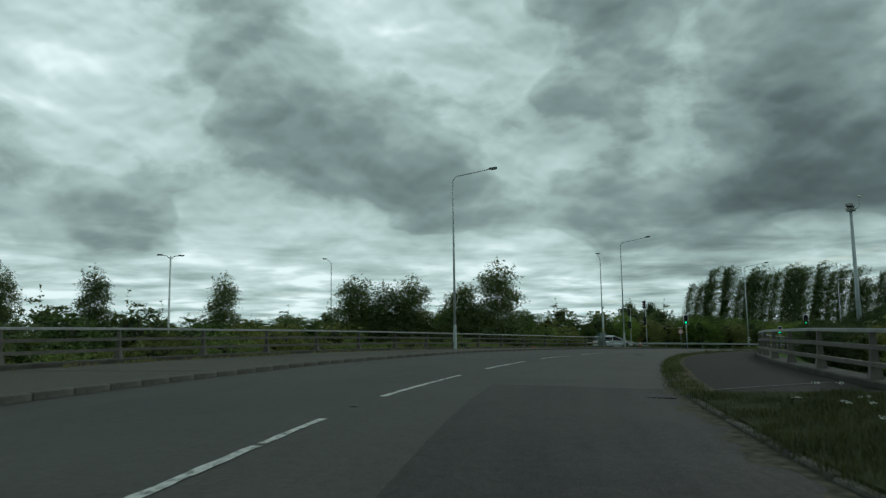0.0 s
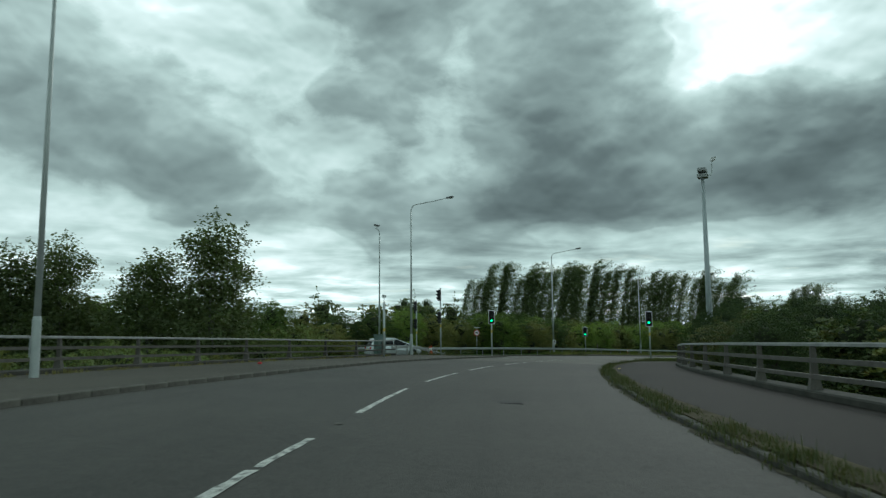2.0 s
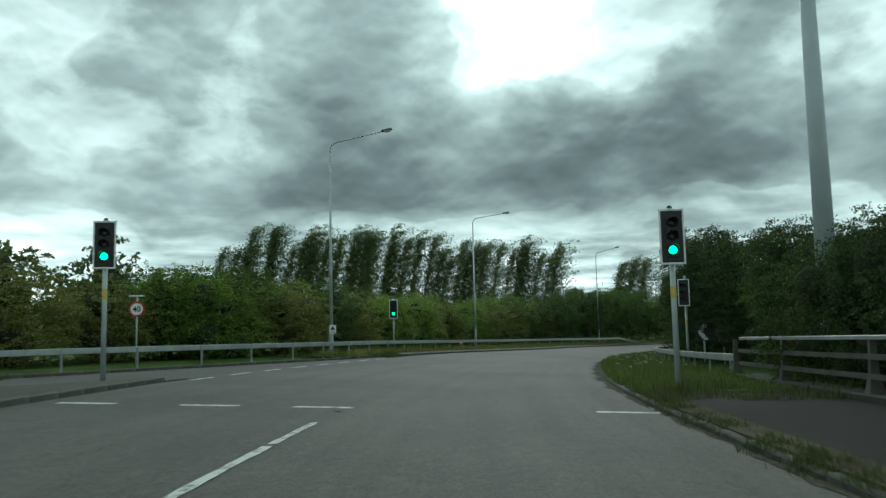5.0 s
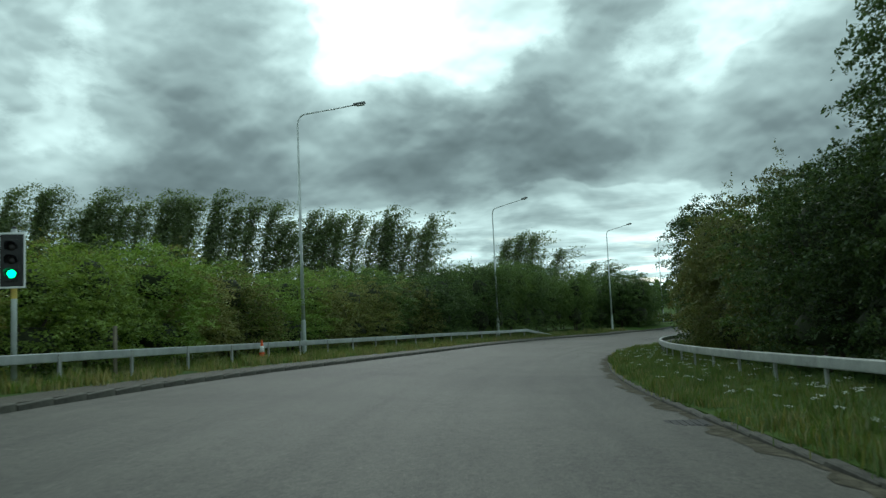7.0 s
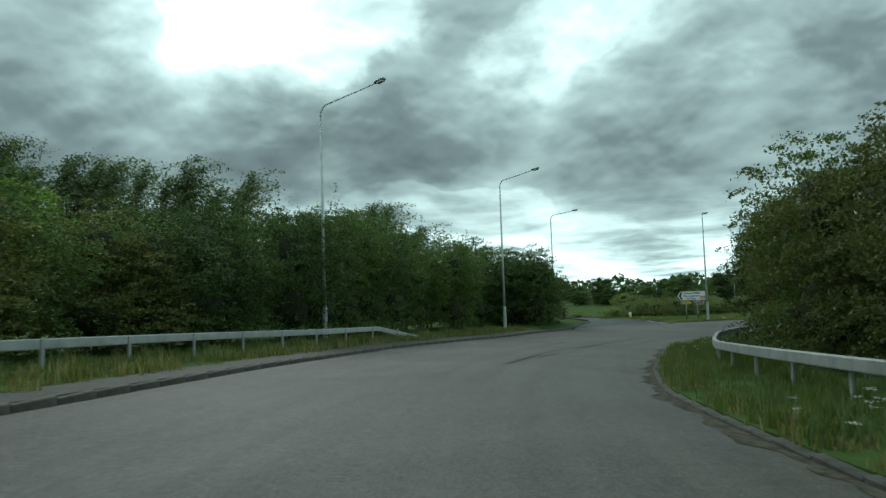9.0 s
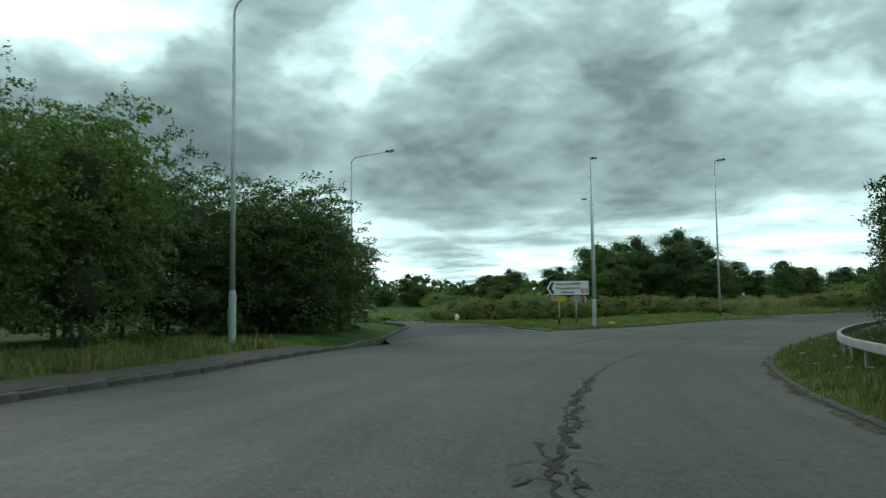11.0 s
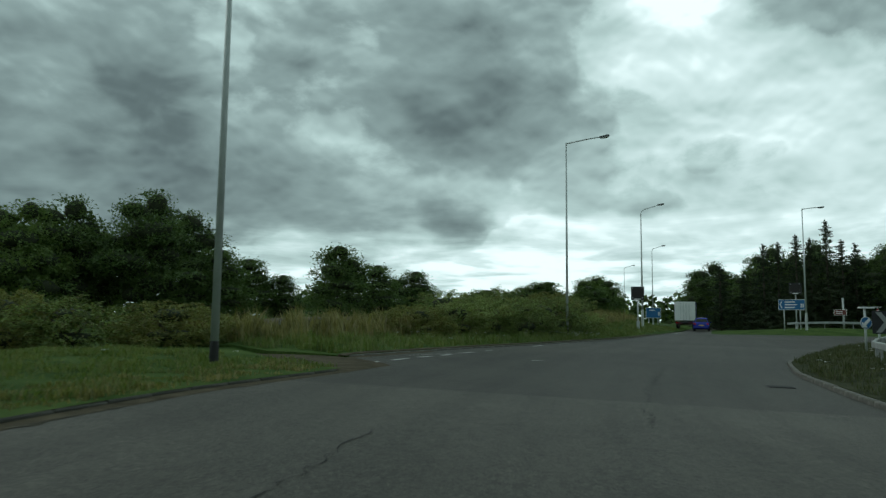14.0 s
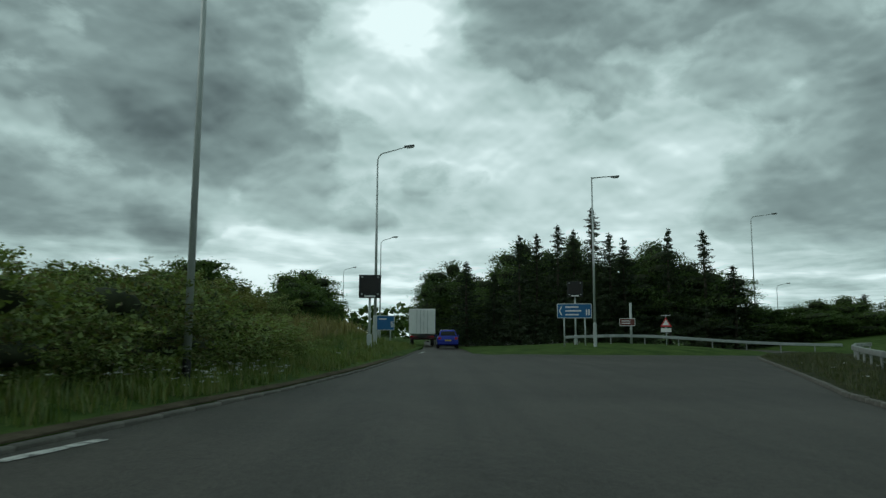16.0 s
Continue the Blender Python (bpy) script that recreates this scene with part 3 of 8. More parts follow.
def sweep(points, profile, bm=None, caps=True):
    """A bar of the given cross-section (across, up) along points, kept upright."""
    bm = bm or bmesh.new()
    pts = [Vector(p) for p in points]
    rings = []
    for k, p in enumerate(pts):
        t = pts[min(k + 1, len(pts) - 1)] - pts[max(k - 1, 0)]
        side = Vector((-t.y, t.x, 0)).normalized()
        rings.append([bm.verts.new(p + side * u + Vector((0, 0, v))) for u, v in profile])
    n = len(profile)
    for a, b in zip(rings, rings[1:]):
        for j in range(n):
            bm.faces.new((a[j], b[j], b[(j + 1) % n], a[(j + 1) % n]))
    if caps:
        bm.faces.new(rings[0])
        bm.faces.new(rings[-1][::-1])
    bmesh.ops.recalc_face_normals(bm, faces=bm.faces)
    return bm


def plate(outline, thick, bm=None):
    """A flat plate in the x-z plane, from its outline, thick towards +y."""
    bm = bm or bmesh.new()
    f = bm.faces.new([bm.verts.new((x, 0, z)) for x, z in outline])
    got = bmesh.ops.extrude_face_region(bm, geom=[f])
    bmesh.ops.translate(bm, verts=[v for v in got["geom"] if isinstance(v, bmesh.types.BMVert)], vec=(0, thick, 0))
    bmesh.ops.recalc_face_normals(bm, faces=bm.faces)
    return bm


def strip(name, s0, s1, step, da, db, nd, mat, lift=0.0, flat=None, uneven=0.0):
    """A sheet of the ground between two lines along the road, with its (along, across) as UV."""
    ss = np.arange(s0, s1 + step * 0.5, step)
    me = bpy.data.meshes.new(name)
    verts, uvs = [], []
    columns = list(range(nd + 1)) if flat is not None else [-1, *range(nd + 1)]
    ends = [ss[0], *ss, ss[-1]] if flat is None else list(ss)
    for row, s in enumerate(ends):
        a, b = (da(s) if callable(da) else da), (db(s) if callable(db) else db)
        sunk = 0.35 if flat is None and row in (0, len(ends) - 1) else 0.0
        for k in columns:
            d = a + (b - a) * max(k, 0) / nd
            x, y = xy(s, d)
            z = float(ground_z(s, d)) if flat is None else float(flat(s, d))
            z += lift + uneven * min(1.0, max(k, 0) / 2) * noise.noise((float(x) * 0.7, float(y) * 0.7, 3.1)) - max(sunk, 0.25 if k < 0 else 0.0)
            verts.append((float(x), float(y), z))
            uvs.append((s, d))
    w = len(columns)
    faces = [(r * w + k, (r + 1) * w + k, (r + 1) * w + k + 1, r * w + k + 1) for r in range(len(ends) - 1) for k in range(w - 1)]
    me.from_pydata(verts, [], faces)
    lay = me.uv_layers.new(name="plan")
    for lp in me.loops:
        lay.data[lp.index].uv = uvs[lp.vertex_index]
    me.validate()
    if me.polygons[(len(ends) // 2) * (w - 1) + w // 2].normal.z < 0:
        me.flip_normals()
    me.materials.append(mat)
    return new(name, me)


def ruled(name, pa, pb, n, m, mat, z):
    """A sheet between two lines on the plan; z gives its height."""
    def even(p):
        p = np.array(p, float)
        t = np.r_[0, np.cumsum(np.hypot(*np.diff(p, axis=0).T))]
        q = np.linspace(0, t[-1], n + 1)
        return np.c_[np.interp(q, t, p[:, 0]), np.interp(q, t, p[:, 1])]
    a, b = even(pa), even(pb)
    verts = []
    for k in range(n + 1):
        for j in range(m + 1):
            p = a[k] + (b[k] - a[k]) * j / m
            verts.append((p[0], p[1], z(p[0], p[1])))
    w = m + 1
    me = bpy.data.meshes.new(name)
    me.from_pydata(verts, [], [(r * w + k, (r + 1) * w + k, (r + 1) * w + k + 1, r * w + k + 1) for r in range(n) for k in range(m)])
    lay = me.uv_layers.new(name="plan")
    for lp in me.loops:
        v = me.vertices[lp.vertex_index].co
        lay.data[lp.index].uv = (v.x, v.y)
    if me.polygons[0].normal.z < 0:
        me.flip_normals()
    me.materials.append(mat)
    return new(name, me)


def text_on(body, size, place, mat, parent, name="lettering", align="LEFT"):
    """Raised letters in the x-z plane, read from -y."""
    cu = bpy.data.curves.new(name, "FONT")
    cu.body, cu.size, cu.extrude, cu.offset, cu.align_x = body, size, 0.002, size * 0.022, align
    ob = new(name, cu)
    ob.data.materials.append(mat)
    ob.matrix_world = pose(*place, 90, 0, 0)
    dg = bpy.context.evaluated_depsgraph_get()
    me = bpy.data.meshes.new_from_object(ob.evaluated_get(dg))
    bpy.data.objects.remove(ob)
    me.transform(pose(*place, 90, 0, 0))
    return part(name, me, mat, parent)


# ---------- the large structure: land, road, footways, kerbs ----------
ARM_A_SOUTH = [(-45.5, 71.41), (-0.22, 73.84), (18.94, 75.31), (29.57, 76.42), (34.97, 75.83)]
ARM_A_NORTH = [(-43.88, 78.58), (-0.31, 79.84), (22.72, 81.01), (29.56, 81.81), (34.59, 82.73), (40.22, 84.34), (46.28, 86.35), (52.4, 88.71)]
ARM_B_LEFT = [(121.0, 104.9), (125.0, 104.9), (128.8, 105.9), (133.5, 106.5), (139.5, 107.2), (143.5, 108.2), (146.5, 110.2), (148.0, 114.0), (150.0, 121.0), (153.0, 132.0), (160.0, 154.0)]
ARM_B_RIGHT = [(135.5, 99.35), (138.6, 100.7), (141.4, 101.7), (144.4, 102.8), (147.8, 104.3), (150.3, 106.2), (152.2, 108.8), (153.8, 112.5), (156.0, 119.0), (159.5, 130.0), (168.0, 152.0)]


def ring_edge(s0, s1, n):
    return [tuple(float(v) for v in xy(s, outer(s))) for s in np.linspace(s0, s1, n)]


ARM_A = [*ARM_A_SOUTH, *ring_edge(89, 107, 10), *ARM_A_NORTH[::-1]]
ARM_B = [*ring_edge(173.5, 188.5, 10), *ARM_B_RIGHT, *ARM_B_LEFT[::-1]]


def inside(poly, x, y):
    hit = np.zeros(len(x), bool)
    for (x0, y0), (x1, y1) in zip(poly, poly[1:] + poly[:1]):
        cross = ((y0 > y) != (y1 > y)) & (x < (x1 - x0) * (y - y0) / ((y1 - y0) or 1e-9) + x0)
        hit ^= cross
    return hit


def arm_z(x, y):
    s, d = along_across(x, y)
    z = float(road_z(s, np.minimum(d, outer(s)))[0])
    if s[0] > 120:
        z += 0.012 * max(0.0, min(16.0, float((d - outer(s))[0]) - 1.0)) - 0.035 * max(0.0, min(80.0, float(d[0]) - 24.0))
    return z


def build_ground():
    far = [60, 130, 260, 500, 1000, 2000, 3500]
    gx = np.r_[[-60 - v for v in far[::-1]], np.arange(-60, 236, 2.0), [234 + v for v in far]]
    gy = np.r_[[-60 - v for v in far[::-1]], np.arange(-60, 196, 2.0), [194 + v for v in far]]
    X, Y = np.meshgrid(gx, gy, indexing="ij")
    x, y = X.ravel(), Y.ravel()
    s, d = along_across(x, y)
    z = ground_z(s, np.clip(d, -60, 60)) - 0.05
    road = (d > inner(s) - 1.5) & (d < outer(s) + 1.5) & (s < 420) & (s > -130)
    z = np.where(road, road_z(s, np.clip(d, inner(s), outer(s))) - 0.35, z)
    for arm in (ARM_A, ARM_B):
        grown = np.zeros(len(x), bool)
        for ox, oy in ((0, 0), (1.4, 0), (-1.4, 0), (0, 1.4), (0, -1.4)):
            grown |= inside(arm, x + ox, y + oy)
        z = np.where(grown, z - 0.35, z)
    tip = np.hypot(x - 136.0, y - 99.6) < 3.2
    z = np.where(tip, road_z(s, np.clip(d, inner(s), outer(s))) - 0.05, z)
    away = np.clip((np.hypot(x - 90, y - 60) - 200) / 600, 0, 1)
    middle = np.clip((-d - 25) / 15, 0, 1)
    z = z * (1 - middle) - 1.3 * middle
    z = z * (1 - away) - 1.5 * away
    ny = len(gy)
    me = bpy.data.meshes.new("ground")
    me.from_pydata(np.c_[x, y, z].tolist(), [], [(a * ny + b, (a + 1) * ny + b, (a + 1) * ny + b + 1, a * ny + b + 1) for a in range(len(gx) - 1) for b in range(ny - 1)])
    me.materials.append(M_GRASS)
    return tagged(new("ground", me), "rough green and straw-coloured grassland", "ground", kind="structure")


build_ground()
deck = tagged(strip("road_deck", -60, 72.5, 0.5, inner, outer, 12, M_DECK, flat=road_z), "dark worn asphalt carriageway over the bridge", "road", kind="structure")
tagged(strip("lane_patch", -60, 15.3, 0.5, lambda s: inner(s) + 0.02, 0.75, 6, M_COARSE, 0.004, flat=road_z), "coarse dark older asphalt in the right lane", "road", kind="structure")
road = tagged(strip("road", 72.5, 208, 0.5, inner, outer, 12, M_ROAD, flat=road_z), "worn grey asphalt roundabout carriageway with cracks", "road", kind="structure")
tagged(strip("road_far", 208, 400, 1.0, inner, outer, 12, M_ROADD, flat=road_z), "darker grey asphalt carriageway towards the slip road", "road", kind="structure")
side_a = tagged(ruled("side_road", ARM_A_SOUTH[:-1] + ring_edge(89, 107, 8), ARM_A_NORTH, 60, 8, M_ARM, arm_z), "grey asphalt side road with a give-way line", "road", kind="structure")
def mouth_z(x, y):
    s, d = along_across(x, y)
    return arm_z(x, y) + 0.003 + 0.013 * max(0.0, min(1.0, float((d - outer(s))[0]) / 2.0 + 1.25))


WORN_EDGE = [(125.0, 104.9), (129.4, 104.6), (132.0, 103.7), (133.5, 102.6), (134.4, 101.0), (135.5, 99.35)]
side_b = tagged(ruled("exit_road", [(124.0, 103.4)] + ARM_B_LEFT[1:], [(131.6, 100.6), (134.2, 99.6), (135.4, 99.4)] + ARM_B_RIGHT[1:], 80, 20, M_EXIT, lambda x, y: arm_z(x, y) + 0.004), "dark newer asphalt exit road off the roundabout", "road", kind="structure")
mouth = tagged(ruled("exit_mouth", [tuple(float(v) for v in xy(s, outer(s) - 2.5)) for s in np.linspace(172.0, 189.8, 18)], WORN_EDGE + [(137.4, 99.7)], 32, 16, M_ROAD, mouth_z), "worn grey asphalt where the exit leaves", "road", kind="structure")

# footways and verges lie on the land; each has an edge at the kerb
tagged(strip("pavement_outer", -60, 88.5, 1.0, lambda s: outer(s) + 0.12, lambda s: np.interp(s, [-60, 76, 82, 88.5], [14.2, 14.2, 12.6, 8.0]), 6, M_FOOTW), "grey asphalt footway beside the bridge parapet", "pavement", kind="structure")
tagged(strip("pavement_inner", 14.0, 86.0, 1.0, lambda s: inner(s) - 0.55, -6.9, 6, M_FOOT), "dark asphalt footway beside the bridge parapet", "pavement", kind="structure")
tagged(strip("verge_kerbside", 14.0, 84.0, 0.5, lambda s: inner(s) - 0.12, lambda s: inner(s) - 0.58, 2, M_SOIL, 0.012, uneven=0.02), "weedy strip of soil along the kerb", "verge", kind="structure")
tagged(strip("verge_start", -60, 14.0, 1.0, lambda s: inner(s) - 0.12, -12.0, 8, M_ROUGH, 0.01, uneven=0.12), "rough green grass verge with white flowers", "verge", kind="structure")
tagged(strip("verge_inner", 86.0, 194.8, 0.8, lambda s: inner(s) - 0.12, lambda s: inner(s) - 9.0, 10, M_GRASS, 0.0, uneven=0.10), "long green grass verge in front of the barrier", "verge", kind="structure")
tagged(strip("verge_bend", 194.8, 270.6, 0.8, lambda s: inner(s) - 0.12, lambda s: inner(s) - 9.0, 10, M_ROUGH, 0.0, uneven=0.10), "dull olive grass verge round the inner bend", "verge", kind="structure")
tagged(strip("verge_outer", 107.5, 172.5, 0.8, lambda s: outer(s) + 0.12, lambda s: outer(s) + 1.1, 2, M_FOOTW, 0.004, uneven=0.02), "narrow grey asphalt strip behind the kerb", "verge", kind="structure")
tagged(strip("verge_back", 104, 173.0, 0.8, lambda s: outer(s) + 1.1, lambda s: outer(s) + 9.0, 8, M_GRASS, 0.0, uneven=0.08), "grass verge below the hedge", "verge", kind="structure")
tagged(ruled("verge_island", [tuple(float(v) for v in xy(s, outer(s) + 0.03)) for s in np.linspace(188.4, 210.5, 20)], [(x + 0.03, y - 0.01) for x, y in ARM_B_RIGHT[:8]] + [(170.0, 118.0)], 40, 20, M_GRASS, lambda x, y: land(x, y) + 0.006), "mown green grass island with dry patches", "verge", kind="structure")
tagged(strip("verge_dirt", 197.0, 219.0, 0.6, lambda s: outer(s) - 0.25, 15.0, 24, M_SOIL, flat=lambda s, d: float(road_z(s, min(d, 7.0))) + 0.004 + 0.026 * max(0.0, min(1.0, (d - float(outer(s)) + 0.25) * 1.5))), "sandy dirt patch between the verges", "verge", kind="structure")
tagged(strip("verge_grit", 214.2, 262, 0.8, lambda s: outer(s) + 0.12, lambda s: outer(s) + 0.34, 2, M_SOIL, 0.022, uneven=0.02), "gritty bare strip beside the low kerb", "verge", kind="structure")
tagged(strip("verge_far_island", 268, 300, 0.8, -22.0, -3.0, 24, M_GRASS, -0.03, uneven=0.05), "low dry grassy mound of the far island", "verge", kind="structure")
tagged(strip("verge_bank", 214.2, 300, 0.8, lambda s: outer(s) + 0.12, lambda s: outer(s) + 14.0, 12, M_GRASS, 0.0, uneven=0.15), "long grass verge rising from the road", "verge", kind="structure")


def ragged(s, k):
    return 0.20 + 0.09 * math.sin(1.7 * s + k) + 0.07 * math.sin(4.3 * s + 2 * k) + 0.05 * math.sin(9.1 * s)


tagged(strip("verge_fringe", -20, 200, 0.25, lambda s: inner(s) + np.interp(s, [-20, 13, 20, 84, 92, 150, 190], [1.3, 1.3, 0.45, 0.45, 1.1, 1.0, 0.4]) * ragged(s, 1), lambda s: inner(s) - 0.1, 2, M_FRINGE, 0.006, flat=road_z), "ragged fringe of grit and dead grass along the kerb", "verge", kind="structure")
tagged(strip("verge_crumbs", 188.8, 212, 0.25, lambda s: outer(s) + 0.1, lambda s: outer(s) - 0.9 * ragged(s, 2), 2, M_FRINGE, 0.006, flat=road_z), "crumbling gritty edge of the grass island", "verge", kind="structure")


def kerb_stone(mat):
    bm = box((0.9, 0.125, 0.30), (0, 0, -0.03), 0.018, 1)
    me = bpy.data.meshes.new("kerb_stone")
    bm.to_mesh(me)
    bm.free()
    me.materials.append(mat)
    return me


STONE, GRIMY, WORN = kerb_stone(M_KERB), kerb_stone(M_KERBD), kerb_stone(M_KERBM)


def kerb(name, label, points, sunk=0.0, stone=GRIMY):
    """A run of kerb stones along points (x, y, z of the kerb's top)."""
    root = thing(name, label, "kerb", kind="structure")
    pts = np.array(points, float)
    t = np.r_[0, np.cumsum(np.hypot(*np.diff(pts[:, :2], axis=0).T))]
    rnd = random.Random(len(points))
    for q in np.arange(0.46, t[-1], 0.915):
        p = [float(np.interp(q, t, pts[:, k])) for k in range(3)]
        a = [float(np.interp(q - 0.4, t, pts[:, k])) for k in range(3)]
        b = [float(np.interp(q + 0.4, t, pts[:, k])) for k in range(3)]
        ob = new("kerb_stone", stone)
        ob.parent = root
        turn = math.degrees(math.atan2(b[1] - a[1], b[0] - a[0]))
        ob.matrix_world = pose(p[0], p[1], p[2] - 0.12 - sunk + rnd.uniform(-0.006, 0.006), 0, rnd.uniform(-0.4, 0.4), turn + rnd.uniform(-0.4, 0.4))


def edge_points(s0, s1, side, out=0.06):
    pts = []
    for s in np.arange(s0, s1 + 0.1, 0.5):
        d = outer(s) + out if side > 0 else inner(s) - out
        x, y = xy(s, d)
        pts.append((float(x), float(y), float(road_z(s, d) + kerb_up(s, side))))
    return pts


kerb("kerb_inner", "grimy concrete kerb, half buried in grit and weeds", edge_points(-6, 192, -1), 0.01)
kerb("kerb_bend", "pale rounded concrete kerb round the inner bend", edge_points(192.2, 270.6, -1), 0.0, STONE)
kerb("kerb_outer", "weathered concrete kerb along the footway", edge_points(-6, 88.6, 1), 0.0, WORN)
kerb("kerb_far", "grimy concrete kerb below the barrier", [(x, y, arm_z(x, y) + 0.11) for x, y in ARM_A_NORTH[2:]] + edge_points(108.5, 173, 1) + [(x, y, arm_z(x, y) + 0.11) for x, y in ARM_B_LEFT[2:8]], 0.0, WORN)
kerb("kerb_island", "worn low concrete kerb round the grass island", [(x, y, arm_z(x, y) + 0.07) for x, y in ARM_B_RIGHT[8::-1]] + edge_points(188.6, 210.8, 1), 0.0)
kerb("kerb_bank", "low concrete kerb along the rising verge", edge_points(214.5, 279, 1), 0.0, STONE)


# ---------- markings and damage in the road ----------
def mark(parent, s0, s1, d0, d1, w, mat=M_PAINT, name="lane_marking", lift=0.005, wobble=0.012, seed=0):
    rnd = random.Random(seed + int(s0 * 10))
    n = max(2, int((s1 - s0) / 0.25))
    bm = bmesh.new()
    rows = []
    for k in range(n + 1):
        s, d = s0 + (s1 - s0) * k / n, d0 + (d1 - d0) * k / n
        row = []
        for e in (-0.5, 0.5):
            x, y = xy(s, d + e * w + rnd.uniform(-wobble, wobble))
            row.append(bm.verts.new((float(x), float(y), float(road_z(s, d)) + lift)))
        rows.append(row)
    for a, b in zip(rows, rows[1:]):
        bm.faces.new((a[0], b[0], b[1], a[1]))
    bmesh.ops.recalc_face_normals(bm, faces=bm.faces)
    return part(name, bm, mat, parent)


for k in range(-4, 9):
    a = 3.1 + 9 * k
    d0, d1 = (float(np.interp(q, [0, 12, 15, 20, 38, 46], [2.38, 2.22, 2.02, 1.86, 1.84, 2.13])) for q in (a, a + 6))
    mark(road, a, a + 3.9, d0, d0 + (d1 - d0) * 0.65, 0.115)
    mark(road, a + 4.05, a + 6.0, d0 + (d1 - d0) * 0.675, d1, 0.10, seed=3)
    mark(road, a + 7.4, a + 7.55, d1, d1, 0.11, M_KERB, "road_stud", 0.012, 0.0)
for d0, d1 in ((7.0, 6.0), (4.9, 3.9), (3.0, 2.0), (-1.9, -2.9)):
    bm = bmesh.new()
    f = [bm.verts.new(Vector((float(xy(s, d)[0]), float(xy(s, d)[1]), float(road_z(s, d)) + 0.006))) for s, d in ((83.0, d0), (83.0, d1), (83.22, d1), (83.22, d0))]
    bm.faces.new(f)
    bmesh.ops.recalc_face_normals(bm, faces=bm.faces)
    part("stop_line", bm, M_PAINT, road)
for k in range(9):
    a = 88.9 + k * 2.05
    mark(road, a, a + 1.15, float(outer(a)) - 0.25, float(outer(a + 1)) - 0.25, 0.2, name="give_way_mark")
for a, b, d0, d1, w in ((212.6, 213.6, 4.85, 4.78, 0.14), (214.4, 215.4, 4.68, 4.6, 0.14), (216.1, 216.9, 4.52, 4.42, 0.15), (217.5, 218.4, 4.29, 4.27, 0.15), (219.2, 220.2, 4.27, 4.05, 0.14), (221.4, 222.1, 4.04, 4.0, 0.09), (227.0, 228.4, 3.66, 3.58, 0.14), (230.4, 231.8, 3.40, 3.12, 0.15), (217.45, 217.75, 1.5, 1.34, 0.2), (216.6, 219.0, 5.0, 4.35, 0.04), (271, 275, 0.2, -0.1, 0.15), (201.5, 203.5, 4.75, 4.72, 0.1)):
    mark(road, a, b, d0, d1, w, name="edge_mark")
# broken white line along the exit's edge
for (x0, y0), (x1, y1) in (((135.4, 99.65), (137.9, 100.75)), ((139.6, 101.35), (142.2, 102.3)), ((144.2, 103.1), (146.5, 104.1)), ((148.3, 105.1), (149.8, 106.5)), ((150.9, 107.9), (151.9, 109.8))):
    bm = bmesh.new()
    nx, ny = (y0 - y1) / math.hypot(x1 - x0, y1 - y0) * 0.15, (x1 - x0) / math.hypot(x1 - x0, y1 - y0) * 0.15
    bm.faces.new([bm.verts.new((x, y, arm_z(x, y) + 0.016)) for x, y in ((x0, y0), (x1, y1), (x1 + nx, y1 + ny), (x0 + nx, y0 + ny))])
    bmesh.ops.recalc_face_normals(bm, faces=bm.faces)
    part("edge_mark", bm, M_PAINT, side_b)


def ground_strip(parent, pts, w, mat, name, lift=0.006, jag=0.05, seed=1, zf=None):
    """A ragged strip along (along, across) points, for cracks, joints and paint."""
    rnd = random.Random(seed)
    pts = np.array(pts, float)
    t = np.r_[0, np.cumsum(np.hypot(*np.diff(pts, axis=0).T))]
    n = max(3, int(t[-1] / 0.12))
    bm = bmesh.new()
    rows = []
    for q in np.linspace(0, t[-1], n):
        s, d = float(np.interp(q, t, pts[:, 0])), float(np.interp(q, t, pts[:, 1]))
        d += rnd.uniform(-jag, jag) + 0.6 * jag * math.sin(q * 2.1 + seed)
        hw = 0.5 * w * rnd.choice((0.3, 0.6, 1.0, 1.0, 1.5))
        row = [bm.verts.new((*[float(v) for v in xy(s, d + e * hw)], float(road_z(s, d)) + lift)) for e in (-1, 1)]
        rows.append(row)
    for a, b in zip(rows, rows[1:]):
        bm.faces.new((a[0], b[0], b[1], a[1]))
    bmesh.ops.recalc_face_normals(bm, faces=bm.faces)
    return part(name, bm, mat, parent)


